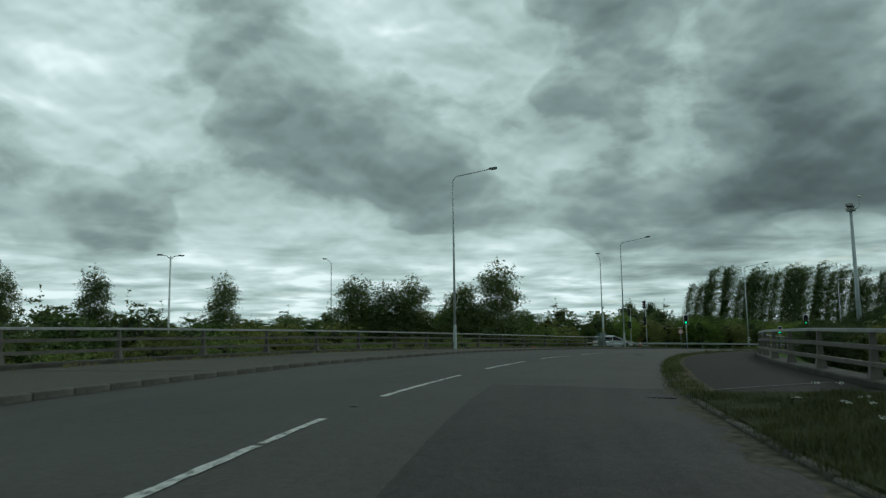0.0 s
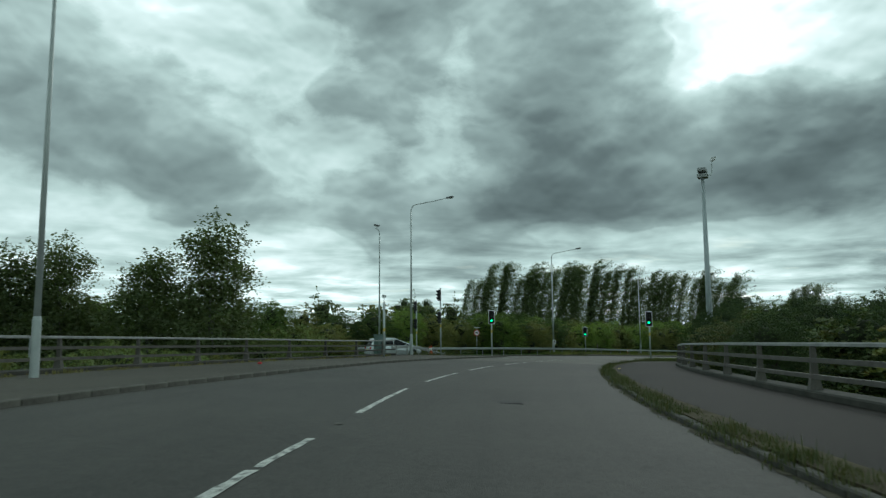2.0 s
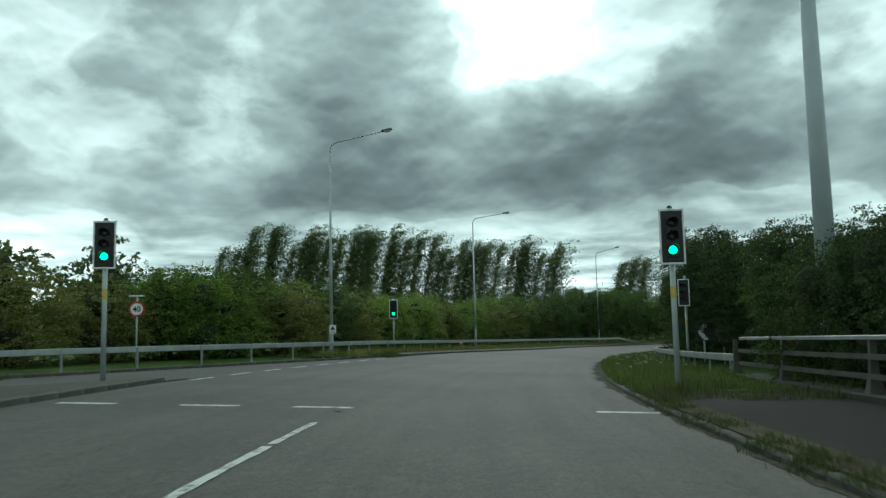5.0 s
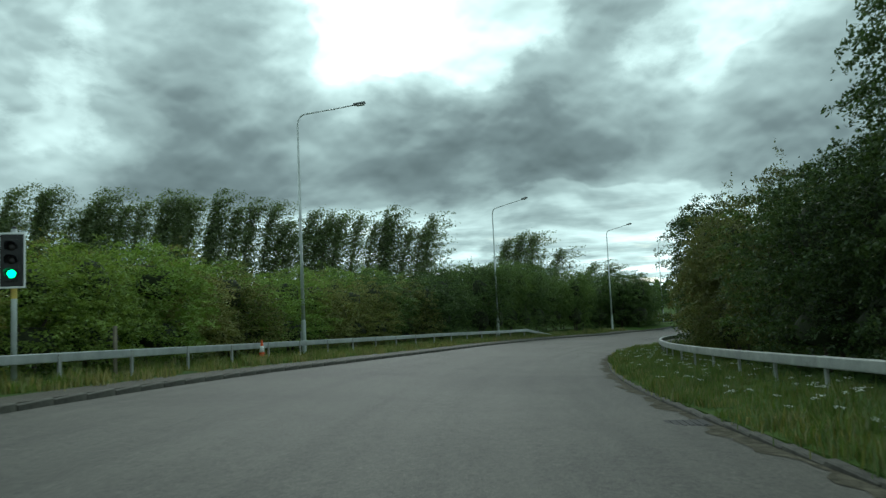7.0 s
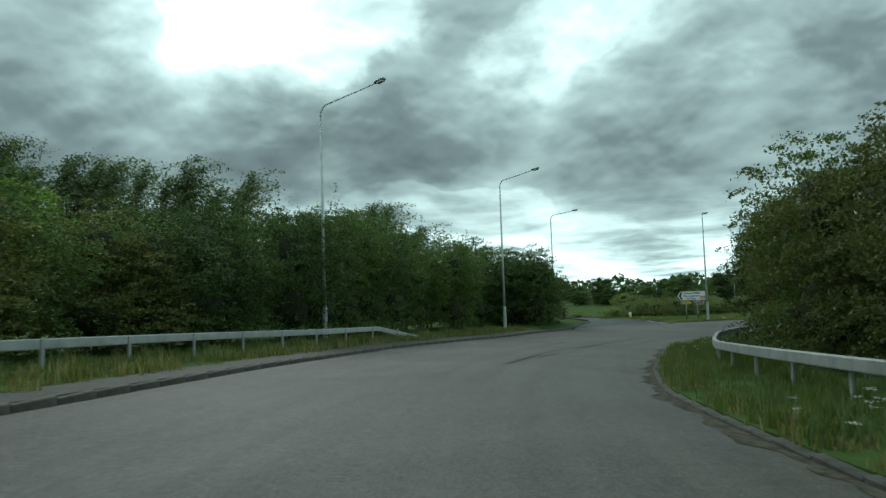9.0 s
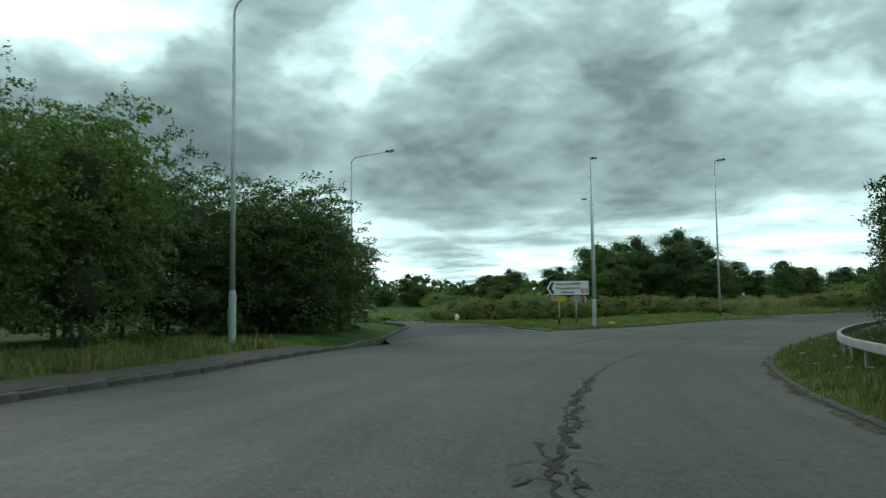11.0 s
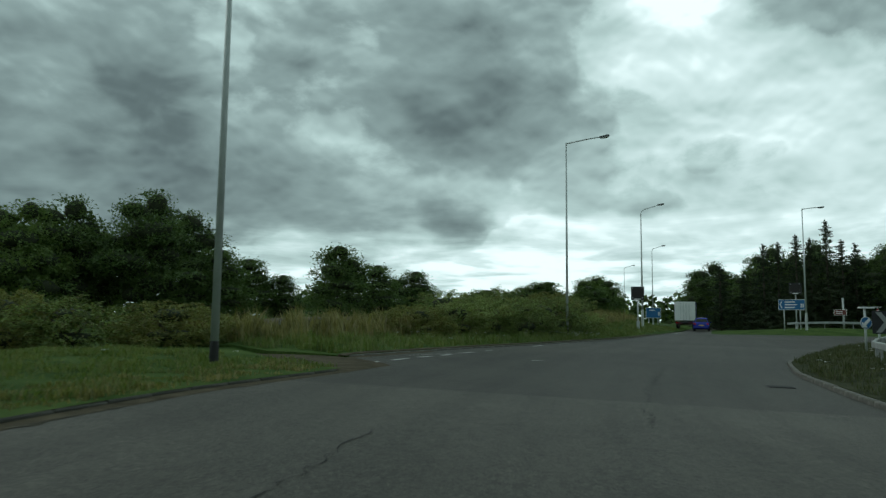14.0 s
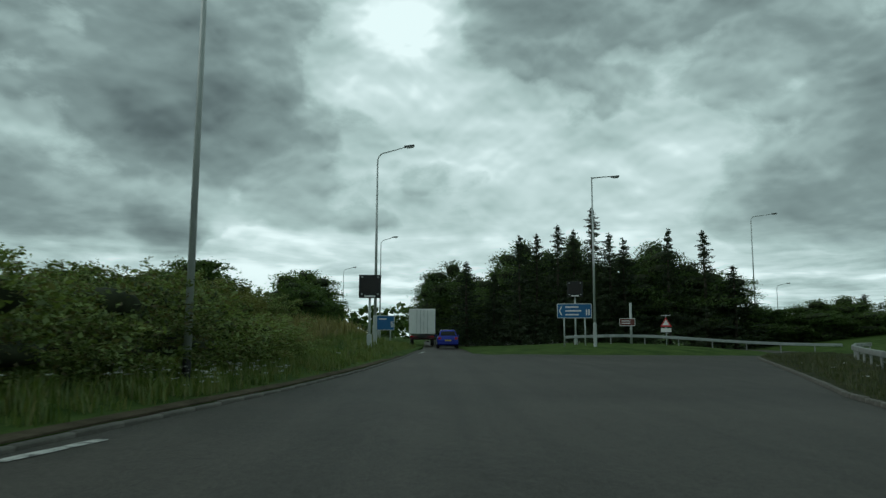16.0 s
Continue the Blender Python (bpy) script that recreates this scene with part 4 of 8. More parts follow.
def shattered(points, seed, spread=0.09, width=0.035, twigs=2.2):
    """A broken-up crack: several ragged strands side by side and short cracks that branch off across them."""
    rnd = random.Random(seed)
    p = np.array(points, float)
    length = float(np.hypot(*np.diff(p, axis=0).T).sum())
    t = np.r_[0, np.cumsum(np.hypot(*np.diff(p, axis=0).T))]
    where = lambda q: (float(np.interp(q, t, p[:, 0])), float(np.interp(q, t, p[:, 1])))
    ground_strip(road, points, width, M_CRACK, "crack", 0.006, spread * 0.6, seed)
    q = 0.0
    while q < length - 0.4:
        run = rnd.uniform(0.5, 1.6)
        off = rnd.uniform(-1.6, 1.6) * spread
        line_of = [(where(min(length, q + run * k / 4))[0], where(min(length, q + run * k / 4))[1] + off) for k in range(5)]
        ground_strip(road, line_of, width * rnd.uniform(0.8, 1.7), M_CRACK, "crack", 0.008, spread * 0.7, rnd.randrange(9999))
        q += run * rnd.uniform(0.35, 0.8)
    for k in range(int(length * twigs)):
        s, d = where(rnd.uniform(0, length))
        e, reach = rnd.choice((-1, 1)), rnd.uniform(0.12, 0.42)
        ground_strip(road, [(s, d), (s + rnd.uniform(-0.1, 0.15), d + 0.5 * e * reach), (s + rnd.uniform(-0.25, 0.3), d + e * reach)], width * 0.6, M_CRACK, "crack", 0.010, 0.03, rnd.randrange(9999))


shattered([(144.5, 0.62), (147.7, 0.5), (149.8, 0.42), (151.6, 0.38), (153.6, 0.2), (155.4, -0.1), (157.2, -0.28)], 2, 0.06, 0.034)
shattered([(148.6, 0.2), (149.8, 0.1), (151.6, -0.1)], 3, 0.05, 0.028)
shattered([(156.2, -0.25), (158.5, -0.3), (161.5, -0.42), (164.6, -0.5), (167.5, -0.55)], 4, 0.09, 0.045, 3.0)
ground_strip(road, [(167, -0.55), (170.6, -0.6), (176, -0.8)], 0.04, M_CRACK, "crack", jag=0.05, seed=5)
ground_strip(road, [(174, 2.2), (181.2, 2.05), (184.1, 2.04), (187.9, 1.81), (190.5, 1.6)], 0.035, M_CRACK, "crack", jag=0.02, seed=6)
shattered([(178.5, -1.05), (180.5, -1.2), (182.1, -1.25), (183.2, -1.15), (183.7, -1.4), (184.3, -1.33), (185.1, -1.23), (186.4, -1.05)], 7, 0.07, 0.022, 3.0)
shattered([(190.5, -1.6), (193.0, -1.9), (196.5, -2.2), (199.5, -2.6)], 8, 0.16, 0.011, 3.0)
ground_strip(road, [(205, -1.5), (211, -1.7), (217, -2.1), (226, -2.6)], 0.02, M_CRACK, "crack", jag=0.06, seed=9)
ground_strip(road, [(192, 2.2), (198, 1.6), (204, 1.4)], 0.014, M_CRACK, "crack", jag=0.05, seed=10)


def cross_joint(s, d0, d1, w=0.05, mat=M_CRACK, name="surface_joint"):
    bm = bmesh.new()
    rnd = random.Random(int(s * 7))
    rows = []
    for d in np.linspace(d0, d1, 24):
        hw = 0.5 * w * rnd.uniform(0.4, 1.3)
        q = s + rnd.uniform(-0.02, 0.02)
        rows.append([bm.verts.new((*[float(v) for v in xy(q + e * hw, d)], float(road_z(s, d)) + 0.006)) for e in (-1, 1)])
    for a, b in zip(rows, rows[1:]):
        bm.faces.new((a[0], b[0], b[1], a[1]))
    bmesh.ops.recalc_face_normals(bm, faces=bm.faces)
    return part(name, bm, mat, road)


cross_joint(15.3, -2.4, 6.6)
cross_joint(72.5, 1.2, 4.2, 0.08)
cross_joint(72.6, -2.8, 0.4, 0.03)
cross_joint(188.1, -2.1, -0.5, 0.035)
cross_joint(199.0, -1.6, 2.0, 0.03)
cross_joint(217.5, -1.0, 1.5, 0.03)
ground_strip(road, [(98.5, 6.2), (101.0, 4.9), (101.2, 3.8)], 0.05, M_CRACK, "surface_joint", jag=0.02, seed=12)
ground_strip(road, [(98.2, 5.4), (100.4, 4.2)], 0.05, M_CRACK, "surface_joint", jag=0.02, seed=13)


def drain_cover(s, d, size=(0.45, 0.45), mat=M_IRON):
    root = thing("drain_cover", "dark cast-iron drain grating set in the road", "drain", pose(*at(s, d, 0.004), 0, 0, math.degrees(heading(s))))
    part("frame", box((size[0] + 0.08, size[1] + 0.08, 0.012), (0, 0, 0.0), 0.003), M_IRON, root)
    for k in range(5):
        part("bar", box((size[0], size[1] / 9, 0.02), (0, (k - 2) * size[1] / 5, 0.004), 0.003), mat, root)


drain_cover(13.6, -2.3)
drain_cover(42.0, -0.4, (0.55, 0.4))
drain_cover(108.9, -2.72)
drain_cover(213, -4.3)
bm = bmesh.new()
bm.faces.new([bm.verts.new(at(s, d, 0.008)) for s, d in ((76.9, -3.5), (79.4, -6.0), (79.55, -5.9), (77.1, -3.4))])
bmesh.ops.recalc_face_normals(bm, faces=bm.faces)
part("footway_line", bm, M_PAINT, road)
for s0, s1, d0, d1 in ((14.2, 16.6, -2.9, -5.9), (15.6, 15.9, 7.1, 11.9)):
    bm = sweep([at(s0 + (s1 - s0) * k / 8, d0 + (d1 - d0) * k / 8, 0.004) for k in range(9)], [(-0.05, 0), (0.05, 0), (0.05, 0.006), (-0.05, 0.006)])
    part("footway_joint", bm, M_KERB, road)


# ---------- bridge parapets ----------
def parapet(name, label, side, s0, s1, d, phase):
    root = thing(name, label, "parapet", kind="structure")
    line_at = lambda h, o=0.0: [at(s, d + o, h) for s in np.arange(s0, s1 + 0.01, 1.0)]
    part("plinth", sweep(line_at(0.0, side * 0.1), [(-0.28, -0.2), (0.28, -0.2), (0.28, 0.10), (0.24, 0.13), (-0.24, 0.13), (-0.28, 0.10)]), M_CONC, root, "stained concrete edge beam")
    top = [(-0.055, -0.035), (-0.045, 0.02), (-0.02, 0.04), (0.02, 0.04), (0.045, 0.02), (0.055, -0.035)]
    low = [(-0.03, -0.045), (0.03, -0.045), (0.03, 0.045), (-0.03, 0.045)]
    part("top_rail", sweep(line_at(1.03), top), M_TOPR, root, "dull silver rounded top rail")
    part("middle_rail", sweep(line_at(0.72, -side * 0.05), low), M_PARA, root)
    part("lower_rail", sweep(line_at(0.40, -side * 0.05), low), M_PARA, root)
    bm = bmesh.new()
    ring = []
    for z, a, b in ((0.0, 0.13, 0.10), (0.06, 0.115, 0.085), (0.35, 0.07, 0.045), (0.7, 0.055, 0.038), (0.89, 0.05, 0.035)):
        ring.append([bm.verts.new((x * a, y * b, z + 0.12)) for x, y in ((-1, -1), (1, -1), (1, 1), (-1, 1))])
    for a, b in zip(ring, ring[1:]):
        for j in range(4):
            bm.faces.new((a[j], a[(j + 1) % 4], b[(j + 1) % 4], b[j]))
    bm.faces.new(ring[-1])
    me = bpy.data.meshes.new("post")
    bm.to_mesh(me)
    bm.free()
    me.materials.append(M_PARA)
    for s in np.arange(phase, s1, 4.0):
        if s > s0:
            ob = new("post", me)
            ob.parent = root
            p = at(s, d)
            ob.matrix_world = pose(p.x, p.y, p.z, 0, 0, math.degrees(heading(s)) + 90)


parapet("parapet_outer", "weathered metal bridge parapet with three rails", 1, -44, 78.2, 13.1, -43.9)
parapet("parapet_inner", "weathered metal bridge parapet with three rails on a concrete edge", -1, 10, 91.8, -6.4, -4.4)


# ---------- safety barriers ----------
def barrier(name, label, pts, height=0.62, ramp_start=False, ramp_end=False, beam=None, post_gap=2.4, mat=M_GALV, face=1):
    """A steel crash barrier: a folded beam on posts. pts: (along, across)."""
    root = thing(name, label, "crash barrier")
    pts = np.array(pts, float)
    t = np.r_[0, np.cumsum(np.hypot(*np.diff(pts, axis=0).T))]
    n = int(t[-1] / 1.0)
    rows = []
    for q in np.linspace(0, t[-1], n + 1):
        s, d = np.interp(q, t, pts[:, 0]), np.interp(q, t, pts[:, 1])
        h = height
        if ramp_start and q < 4:
            h = 0.1 + (height - 0.1) * q / 4
        if ramp_end and t[-1] - q < 4:
            h = 0.1 + (height - 0.1) * (t[-1] - q) / 4
        rows.append(at(s, d, h))
    f = face
    beam = beam or [(0.0, -0.29), (0.05 * f, -0.25), (0.05 * f, -0.20), (0.012 * f, -0.165), (0.012 * f, -0.125), (0.05 * f, -0.09), (0.05 * f, -0.04), (0.0, 0.0), (-0.012 * f, -0.004), (0.036 * f, -0.045), (0.036 * f, -0.085), (-0.003 * f, -0.12), (-0.003 * f, -0.17), (0.036 * f, -0.205), (0.036 * f, -0.245), (-0.012 * f, -0.286)]
    if f < 0:
        beam = beam[::-1]
    part("beam", sweep(rows, beam), mat, root)
    bm = box((0.10, 0.055, 0.9), (0, 0, -0.42), 0.008)
    me = bpy.data.meshes.new("post")
    bm.to_mesh(me)
    bm.free()
    me.materials.append(M_RAILW)
    for q in np.arange(0.8, t[-1], post_gap):
        s, d = float(np.interp(q, t, pts[:, 0])), float(np.interp(q, t, pts[:, 1]))
        k = min(n, int(q / t[-1] * n))
        ob = new("post", me)
        ob.parent = root
        p = at(s, d - 0.06 * f, 0)
        ob.matrix_world = pose(p.x, p.y, rows[k].z - 0.06, 0, 0, math.degrees(heading(s)))
    return root


def plan(points):
    """(x, y) points as (along, across)."""
    s, d = along_across([p[0] for p in points], [p[1] for p in points])
    return list(zip(s.tolist(), d.tolist()))


BOX_BEAM = [(-0.05, -0.2), (0.05, -0.2), (0.06, -0.18), (0.06, -0.02), (0.05, 0.0), (-0.05, 0.0), (-0.06, -0.02), (-0.06, -0.18)]
barrier("crash_barrier", "long pale steel crash barrier below the hedge", [(83, 22.5), (86, 20), (88.6, 17.6), (92.5, 14.6), (97, 12.0), (101, 10.5), (105.5, 9.7), (111, 9.35), (118, 9.1), (128, 8.9), (140, 8.6), (150, 8.5), (158.9, 8.6)], 0.66, False, True, BOX_BEAM)
barrier("crash_barrier", "grey steel crash barrier in long grass", [(92.0, -6.5), (96, -6.3), (101, -6.1), (108, -5.9), (115, -5.7), (125, -5.3), (135, -5.0), (145, -4.9), (152, -5.5), (160, -5.8), (175, -6.2), (187, -6.7), (200, -7.1), (214, -7.5), (224, -8.2), (231, -9.5), (238, -11.2), (245, -13.6), (252, -16.6), (258, -19.4), (264, -23.0), (267, -25.6)], 0.62, False, False, BOX_BEAM, mat=M_RAILW)
barrier("crash_barrier", "short ramped steel barrier at the end of the parapet", [(76.5, 12.6), (80, 12.9), (83.5, 13.4), (87.0, 12.9)], 0.66, False, True, BOX_BEAM)


# ---------- street lighting ----------
def street_lamp(base, head, label, style="swan", thick=0.085, group="street lamps along the road", sleeve=1.42):
    """A column with an arm towards head (x, y, z) and a lantern at its end."""
    z0 = land(*base)
    hx, hy, hz = head[0] - base[0], head[1] - base[1], head[2] - z0
    reach, turn = math.hypot(hx, hy), math.atan2(hy, hx)
    root = thing("street_lamp", label, "street lamp", pose(base[0], base[1], z0, 0, 0, math.degrees(turn)), group)
    top = hz - 0.75 if style == "swan" else hz - 0.06
    smooth(part("column", cyl(thick, thick * 0.5, (0, 0, sleeve + 0.08), (0, 0, top), 14), M_COL, root))
    wide = 1.28 if sleeve > 1 else 1.1
    low = cyl(thick * wide * 1.04, thick * wide, (0, 0, -0.2), (0, 0, sleeve), 16)
    cyl(thick * wide, thick, (0, 0, sleeve), (0, 0, sleeve + 0.1), 16, low, False)
    base_part = part("base_sleeve", low, M_COL if sleeve > 1 else M_BLACK, root)
    if sleeve > 1:
        part("door", box((0.02, thick * 1.6, 0.5), (-thick * 1.42, 0, 0.75), 0.006), M_COL, base_part)
    if style == "swan":
        pts = [(0, 0, top - 0.05)]
        for k in range(1, 8):
            a = math.pi / 2 * k / 7
            pts.append((0.42 * (1 - math.cos(a)), 0, top + 0.48 * math.sin(a)))
        pts += [(reach * 0.6, 0, hz - 0.12), (reach - 0.25, 0, hz)]
        radii = [thick * 0.5] + [thick * 0.40] * 7 + [thick * 0.34, thick * 0.32]
        smooth(part("arm", tube(pts, radii[:len(pts)], 8), M_COL, root))
    else:
        smooth(part("arm", tube([(0, 0, top - 0.12), (0.05, 0, top), (reach * 0.5, 0, hz + 0.02), (reach - 0.25, 0, hz + 0.05)], [thick * 0.5, thick * 0.5, 0.035, 0.033], 8), M_COL, root))
        part("cap", cyl(thick * 0.55, thick * 0.35, (0, 0, top), (0, 0, top + 0.06), 12), M_COL, root)
    tilt = Matrix.Rotation(radians(-6), 4, "Y")
    lantern = part("lantern", box((0.56, 0.23, 0.10), (reach, 0, hz + 0.05), 0.04, 3, turn=tilt), M_LANT, root, "dark flat lantern")
    part("bowl", box((0.36, 0.2, 0.05), (reach + 0.05, 0, hz - 0.02), 0.02, 2, turn=tilt), M_BOWL, lantern, "pale lantern bowl")
    return root


SLIM = "slender grey steel street lamp with a curved arm"
street_lamp((2.55, 44.68), (4.99, 43.54, 11.86), "grey steel street lamp rising behind the footway")
street_lamp((25.38, 73.65), (27.39, 71.08, 11.33), "grey steel street lamp beside the signals")
street_lamp((49.01, 89.57), (50.47, 86.67, 10.20), "grey steel street lamp in front of the hedge")
street_lamp((71.87, 102.05), (73.42, 99.59, 9.46), "grey steel street lamp between hedge and barrier")
street_lamp((100.07, 109.61), (99.02, 105.91, 8.34), "grey steel street lamp beside the barrier's end")
street_lamp((119.78, 108.27), (118.47, 105.26, 7.52), "grey steel street lamp against the tall hedge")
street_lamp((141.15, 96.98), (141.55, 96.76, 6.15), "pale two-stage lamp column on the grass island", style="top", thick=0.085)
street_lamp((154.15, 87.6), (153.98, 87.15, 8.0), "tall galvanised lamp column on the grass island", style="top", thick=0.08, sleeve=0.35)
street_lamp((172.22, 64.82), (170.15, 63.78, 8.12), "tall grey lamp column with a straight arm", style="top", thick=0.075, sleeve=0.3)
street_lamp((187.28, 44.67), (185.77, 43.77, 8.32), SLIM)
street_lamp((182.54, 29.11), (181.33, 28.10, 8.83), "grey lamp column with a straight arm by the blue sign", style="top")
street_lamp((213.39, 17.60), (212.17, 16.70, 8.79), SLIM)
street_lamp((241.29, -2.98), (239.96, -3.98, 8.99), SLIM)
street_lamp((181.02, -0.39), (179.29, -2.03, 10.31), SLIM)
street_lamp((189.38, -39.91), (188.10, -41.19, 6.49), "short grey lamp column beyond the junction")
street_lamp((27.27, 85.17), (26.98, 85.10, 11.13), "thin grey lamp column beyond the side road")
street_lamp((144.62, 111.89), (144.74, 109.36, 7.80), "grey lamp column rising out of the hedge")
street_lamp((163.6, 95.8), (164.6, 96.5, 6.95), "grey lamp column behind the low hedge", thick=0.06, sleeve=0.3)
street_lamp((-5.92, 94.30), (-6.76, 94.70, 11.45), "thin grey lamp column beyond the trees")
street_lamp((-62.37, 70.53), (-63.85, 69.52, 10.99), "thin grey lamp column far beyond the trees")


street_lamp((192.7, 126.6), (191.5, 127.9, 6.4), "thin grey lamp column beyond the exit", thick=0.075, sleeve=0.3)


def twin_lamp(s, d):
    p = Vector((s, d, land(s, d)))
    root = thing("street_lamp", "low white twin-arm lamp post behind the parapet", "street lamp", pose(p.x, p.y, p.z, 0, 0, 20), "street lamps along the road")
    h = 7.1 - p.z
    smooth(part("column", cyl(0.075, 0.055, (0, 0, -0.2), (0, 0, h - 0.07), 12), M_WHITE, root))
    for e in (-1, 1):
        smooth(part("arm", tube([(0, 0, h - 0.27), (0.28 * e, 0, h - 0.05), (0.55 * e, 0, h - 0.02)], 0.028, 8), M_COL, root))
        part("lantern", box((0.40, 0.18, 0.09), (0.70 * e, 0, h), 0.03, 2), M_LANT, root)
        part("band", cyl(0.064, 0.064, (0, 0, 3.2 + 0.12 * e), (0, 0, 3.25 + 0.12 * e), 12), M_BLACK, root)


twin_lamp(-16.4, 51.2)


def camera_mast(x, y, top):
    z0 = land(x, y)
    root = thing("camera_mast", "tall pale steel traffic-camera mast with a winch head", "mast", pose(x, y, z0, 0, 0, 35))
    h = top - z0
    smooth(part("mast", cyl(0.26, 0.13, (0, 0, -0.2), (0, 0, h - 0.4), 18), M_MAST, root))
    head = box((0.72, 0.72, 0.34), (0, 0, h - 0.2), 0.06, 2)
    head_part = part("head_box", head, M_SIGNG, root, "grey louvred head box")
    for k in range(4):
        part("louvre", box((0.76, 0.76, 0.025), (0, 0, h - 0.32 + 0.08 * k), 0.006), M_COL, head_part)
    part("cap", box((0.8, 0.66, 0.3), (-0.06, 0, h + 0.2), 0.07, 2, turn=Matrix.Rotation(radians(14), 4, "Y")), M_SIGNG, root)
    smooth(part("bracket", tube([(0.25, -0.3, h - 0.1), (0.55, -0.5, h - 0.05), (0.72, -0.6, h + 0.2), (0.72, -0.6, h + 0.95)], 0.04, 8), M_COL, root))
    cam_body = part("camera_body", box((0.62, 0.2, 0.2), (0.55, -0.75, h + 1.15), 0.04, 2, turn=Matrix.Rotation(radians(35), 4, "Z")), M_WHITE, root, "white camera housing")
    part("sunshield", box((0.72, 0.25, 0.03), (0.55, -0.75, h + 1.28), 0.01, 1, turn=Matrix.Rotation(radians(35), 4, "Z")), M_WHITE, cam_body)


camera_mast(46.47, 65.00, 13.62)


# ---------- traffic signals ----------
def signal_head(parent, centre, turn, lit, board=True, scale=1.0):
    """A three-aspect head. It faces -y before the turn (degrees)."""
    m = Matrix.Translation(centre) @ Matrix.Rotation(radians(turn), 4, "Z") @ Matrix.Scale(scale, 4)

    def put(name, bm, mat, par, label=""):
        bmesh.ops.transform(bm, matrix=m, verts=bm.verts)
        return part(name, bm, mat, par, label)

    case = put("signal_head", box((0.30, 0.2, 0.98), (0, 0.1, 0), 0.02, 2), M_BLACK, parent, "black three-light signal head")
    if board:
        put("backing_board", box((0.50, 0.02, 1.20), (0, 0.03, 0), 0.008), M_BLACK, case, "black board")
        for sx, sz, cx, cz in ((0.045, 1.24, -0.262, 0), (0.045, 1.24, 0.262, 0), (0.57, 0.045, 0, 0.62), (0.57, 0.045, 0, -0.62)):
            put("border", box((sx, 0.026, sz), (cx, 0.03, cz), 0.006), M_WHITE, case, "white reflective border")
    for k, z in enumerate((0.31, 0.0, -0.31)):
        lens = bmesh.new()
        bmesh.ops.create_uvsphere(lens, u_segments=16, v_segments=8, radius=0.105, matrix=Matrix.Translation((0, 0.015, z)) @ Matrix.Diagonal((1, 0.35, 1, 1)))
        smooth(put("lens", lens, M_GREEN if (lit and k == 2) else M_LENS, case, "glowing green lens" if (lit and k == 2) else ""))
        hood = bmesh.new()
        rows = []
        for j in range(13):
            a = math.pi * (-0.15 + 1.3 * j / 12)
            rows.append([hood.verts.new((0.125 * math.cos(a), y, z + 0.125 * math.sin(a))) for y in (0.0, -0.20 if 2 < j < 10 else -0.11)])
        for a, b in zip(rows, rows[1:]):
            hood.faces.new((a[0], b[0], b[1], a[1]))
        geo = bmesh.ops.solidify(hood, geom=hood.faces[:], thickness=0.006)
        put("hood", hood, M_BLACK, case)


def signal(x, y, label, face, heads, pole_top, lit=False, board=True, band=2.0, button=False, radius=0.057):
    z0 = land(x, y)
    root = thing("traffic_signal", label, "traffic light", pose(x, y, z0), "traffic signals")
    smooth(part("pole", cyl(radius, radius, (0, 0, -0.2), (0, 0, pole_top), 14), M_COL, root))
    part("pole_cap", cyl(radius * 1.05, radius * 0.6, (0, 0, pole_top), (0, 0, pole_top + 0.05), 14), M_BLACK, root)
    part("band", cyl(radius * 1.04, radius * 1.04, (0, 0, band - 0.12), (0, 0, band + 0.12), 14), M_BAND, root, "pale yellow band")
    away = Matrix.Rotation(radians(face), 4, "Z")
    for z in heads:
        side = away @ Vector((0, -0.16 if board else -0.2, 0))
        signal_head(root, (side.x, side.y, z), face, lit, board, 0.88)
        for e in (-0.35, 0.35):
            part("bracket", tube([(0, 0, z + e), (side.x * 0.6, side.y * 0.6, z + e)], 0.02, 6), M_SIGNG, root)
    return root


def face_to(x, y, px, py):
    """The turn, in degrees, by which -y looks from (x, y) to (px, py)."""
    return math.degrees(math.atan2(py - y, px - x)) + 90


signal(33.88, 76.51, "grey-poled traffic signal showing green on the traffic island", face_to(33.88, 76.51, 19.38, 50.39), [3.15], 3.75, True)
signal(41.58, 66.22, "grey-poled traffic signal showing green on the grass verge", face_to(41.58, 66.22, 19.47, 46.61), [3.12], 3.72, True)
signal(55.96, 93.2, "traffic signal showing green against the hedge", face_to(55.96, 93.2, 29.07, 60.41), [2.55], 3.2, True, band=1.9)
signal(28.87, 75.86, "tall signal post with two dark heads for the side road", -84, [4.72, 2.95], 5.25, False, False, 2.3)
signal(30.64, 84.56, "signal post with two dark heads beyond the island", -84, [4.4, 2.8], 4.9, False, False, 2.0)
signal(56.29, 74.1, "unlit traffic signal beside dark bushes", face_to(56.29, 74.1, 41.27, 71.22) - 6, [3.0], 3.7, False, True, 1.75)


def detector_post(x, y):
    z0 = land(x, y)
    root = thing("detector_post", "grey steel post with a small box on top", "post", pose(x, y, z0, 0, 0, 30))
    smooth(part("post", cyl(0.075, 0.075, (0, 0, -0.1), (0, 0, 3.55), 14), M_COL, root))
    part("dark_flank", box((0.05, 0.05, 1.3), (0.078, 0, 2.8), 0.01), M_BLACK, root)
    part("band", cyl(0.079, 0.079, (0, 0, 1.65), (0, 0, 1.85), 14), M_BAND, root, "pale yellow band")
    smooth(part("stalk", cyl(0.02, 0.02, (0, 0, 3.55), (0, 0, 3.85), 8), M_COL, root))
    part("detector", box((0.22, 0.2, 0.2), (0, 0, 3.95), 0.03, 2), M_WHITE, root)


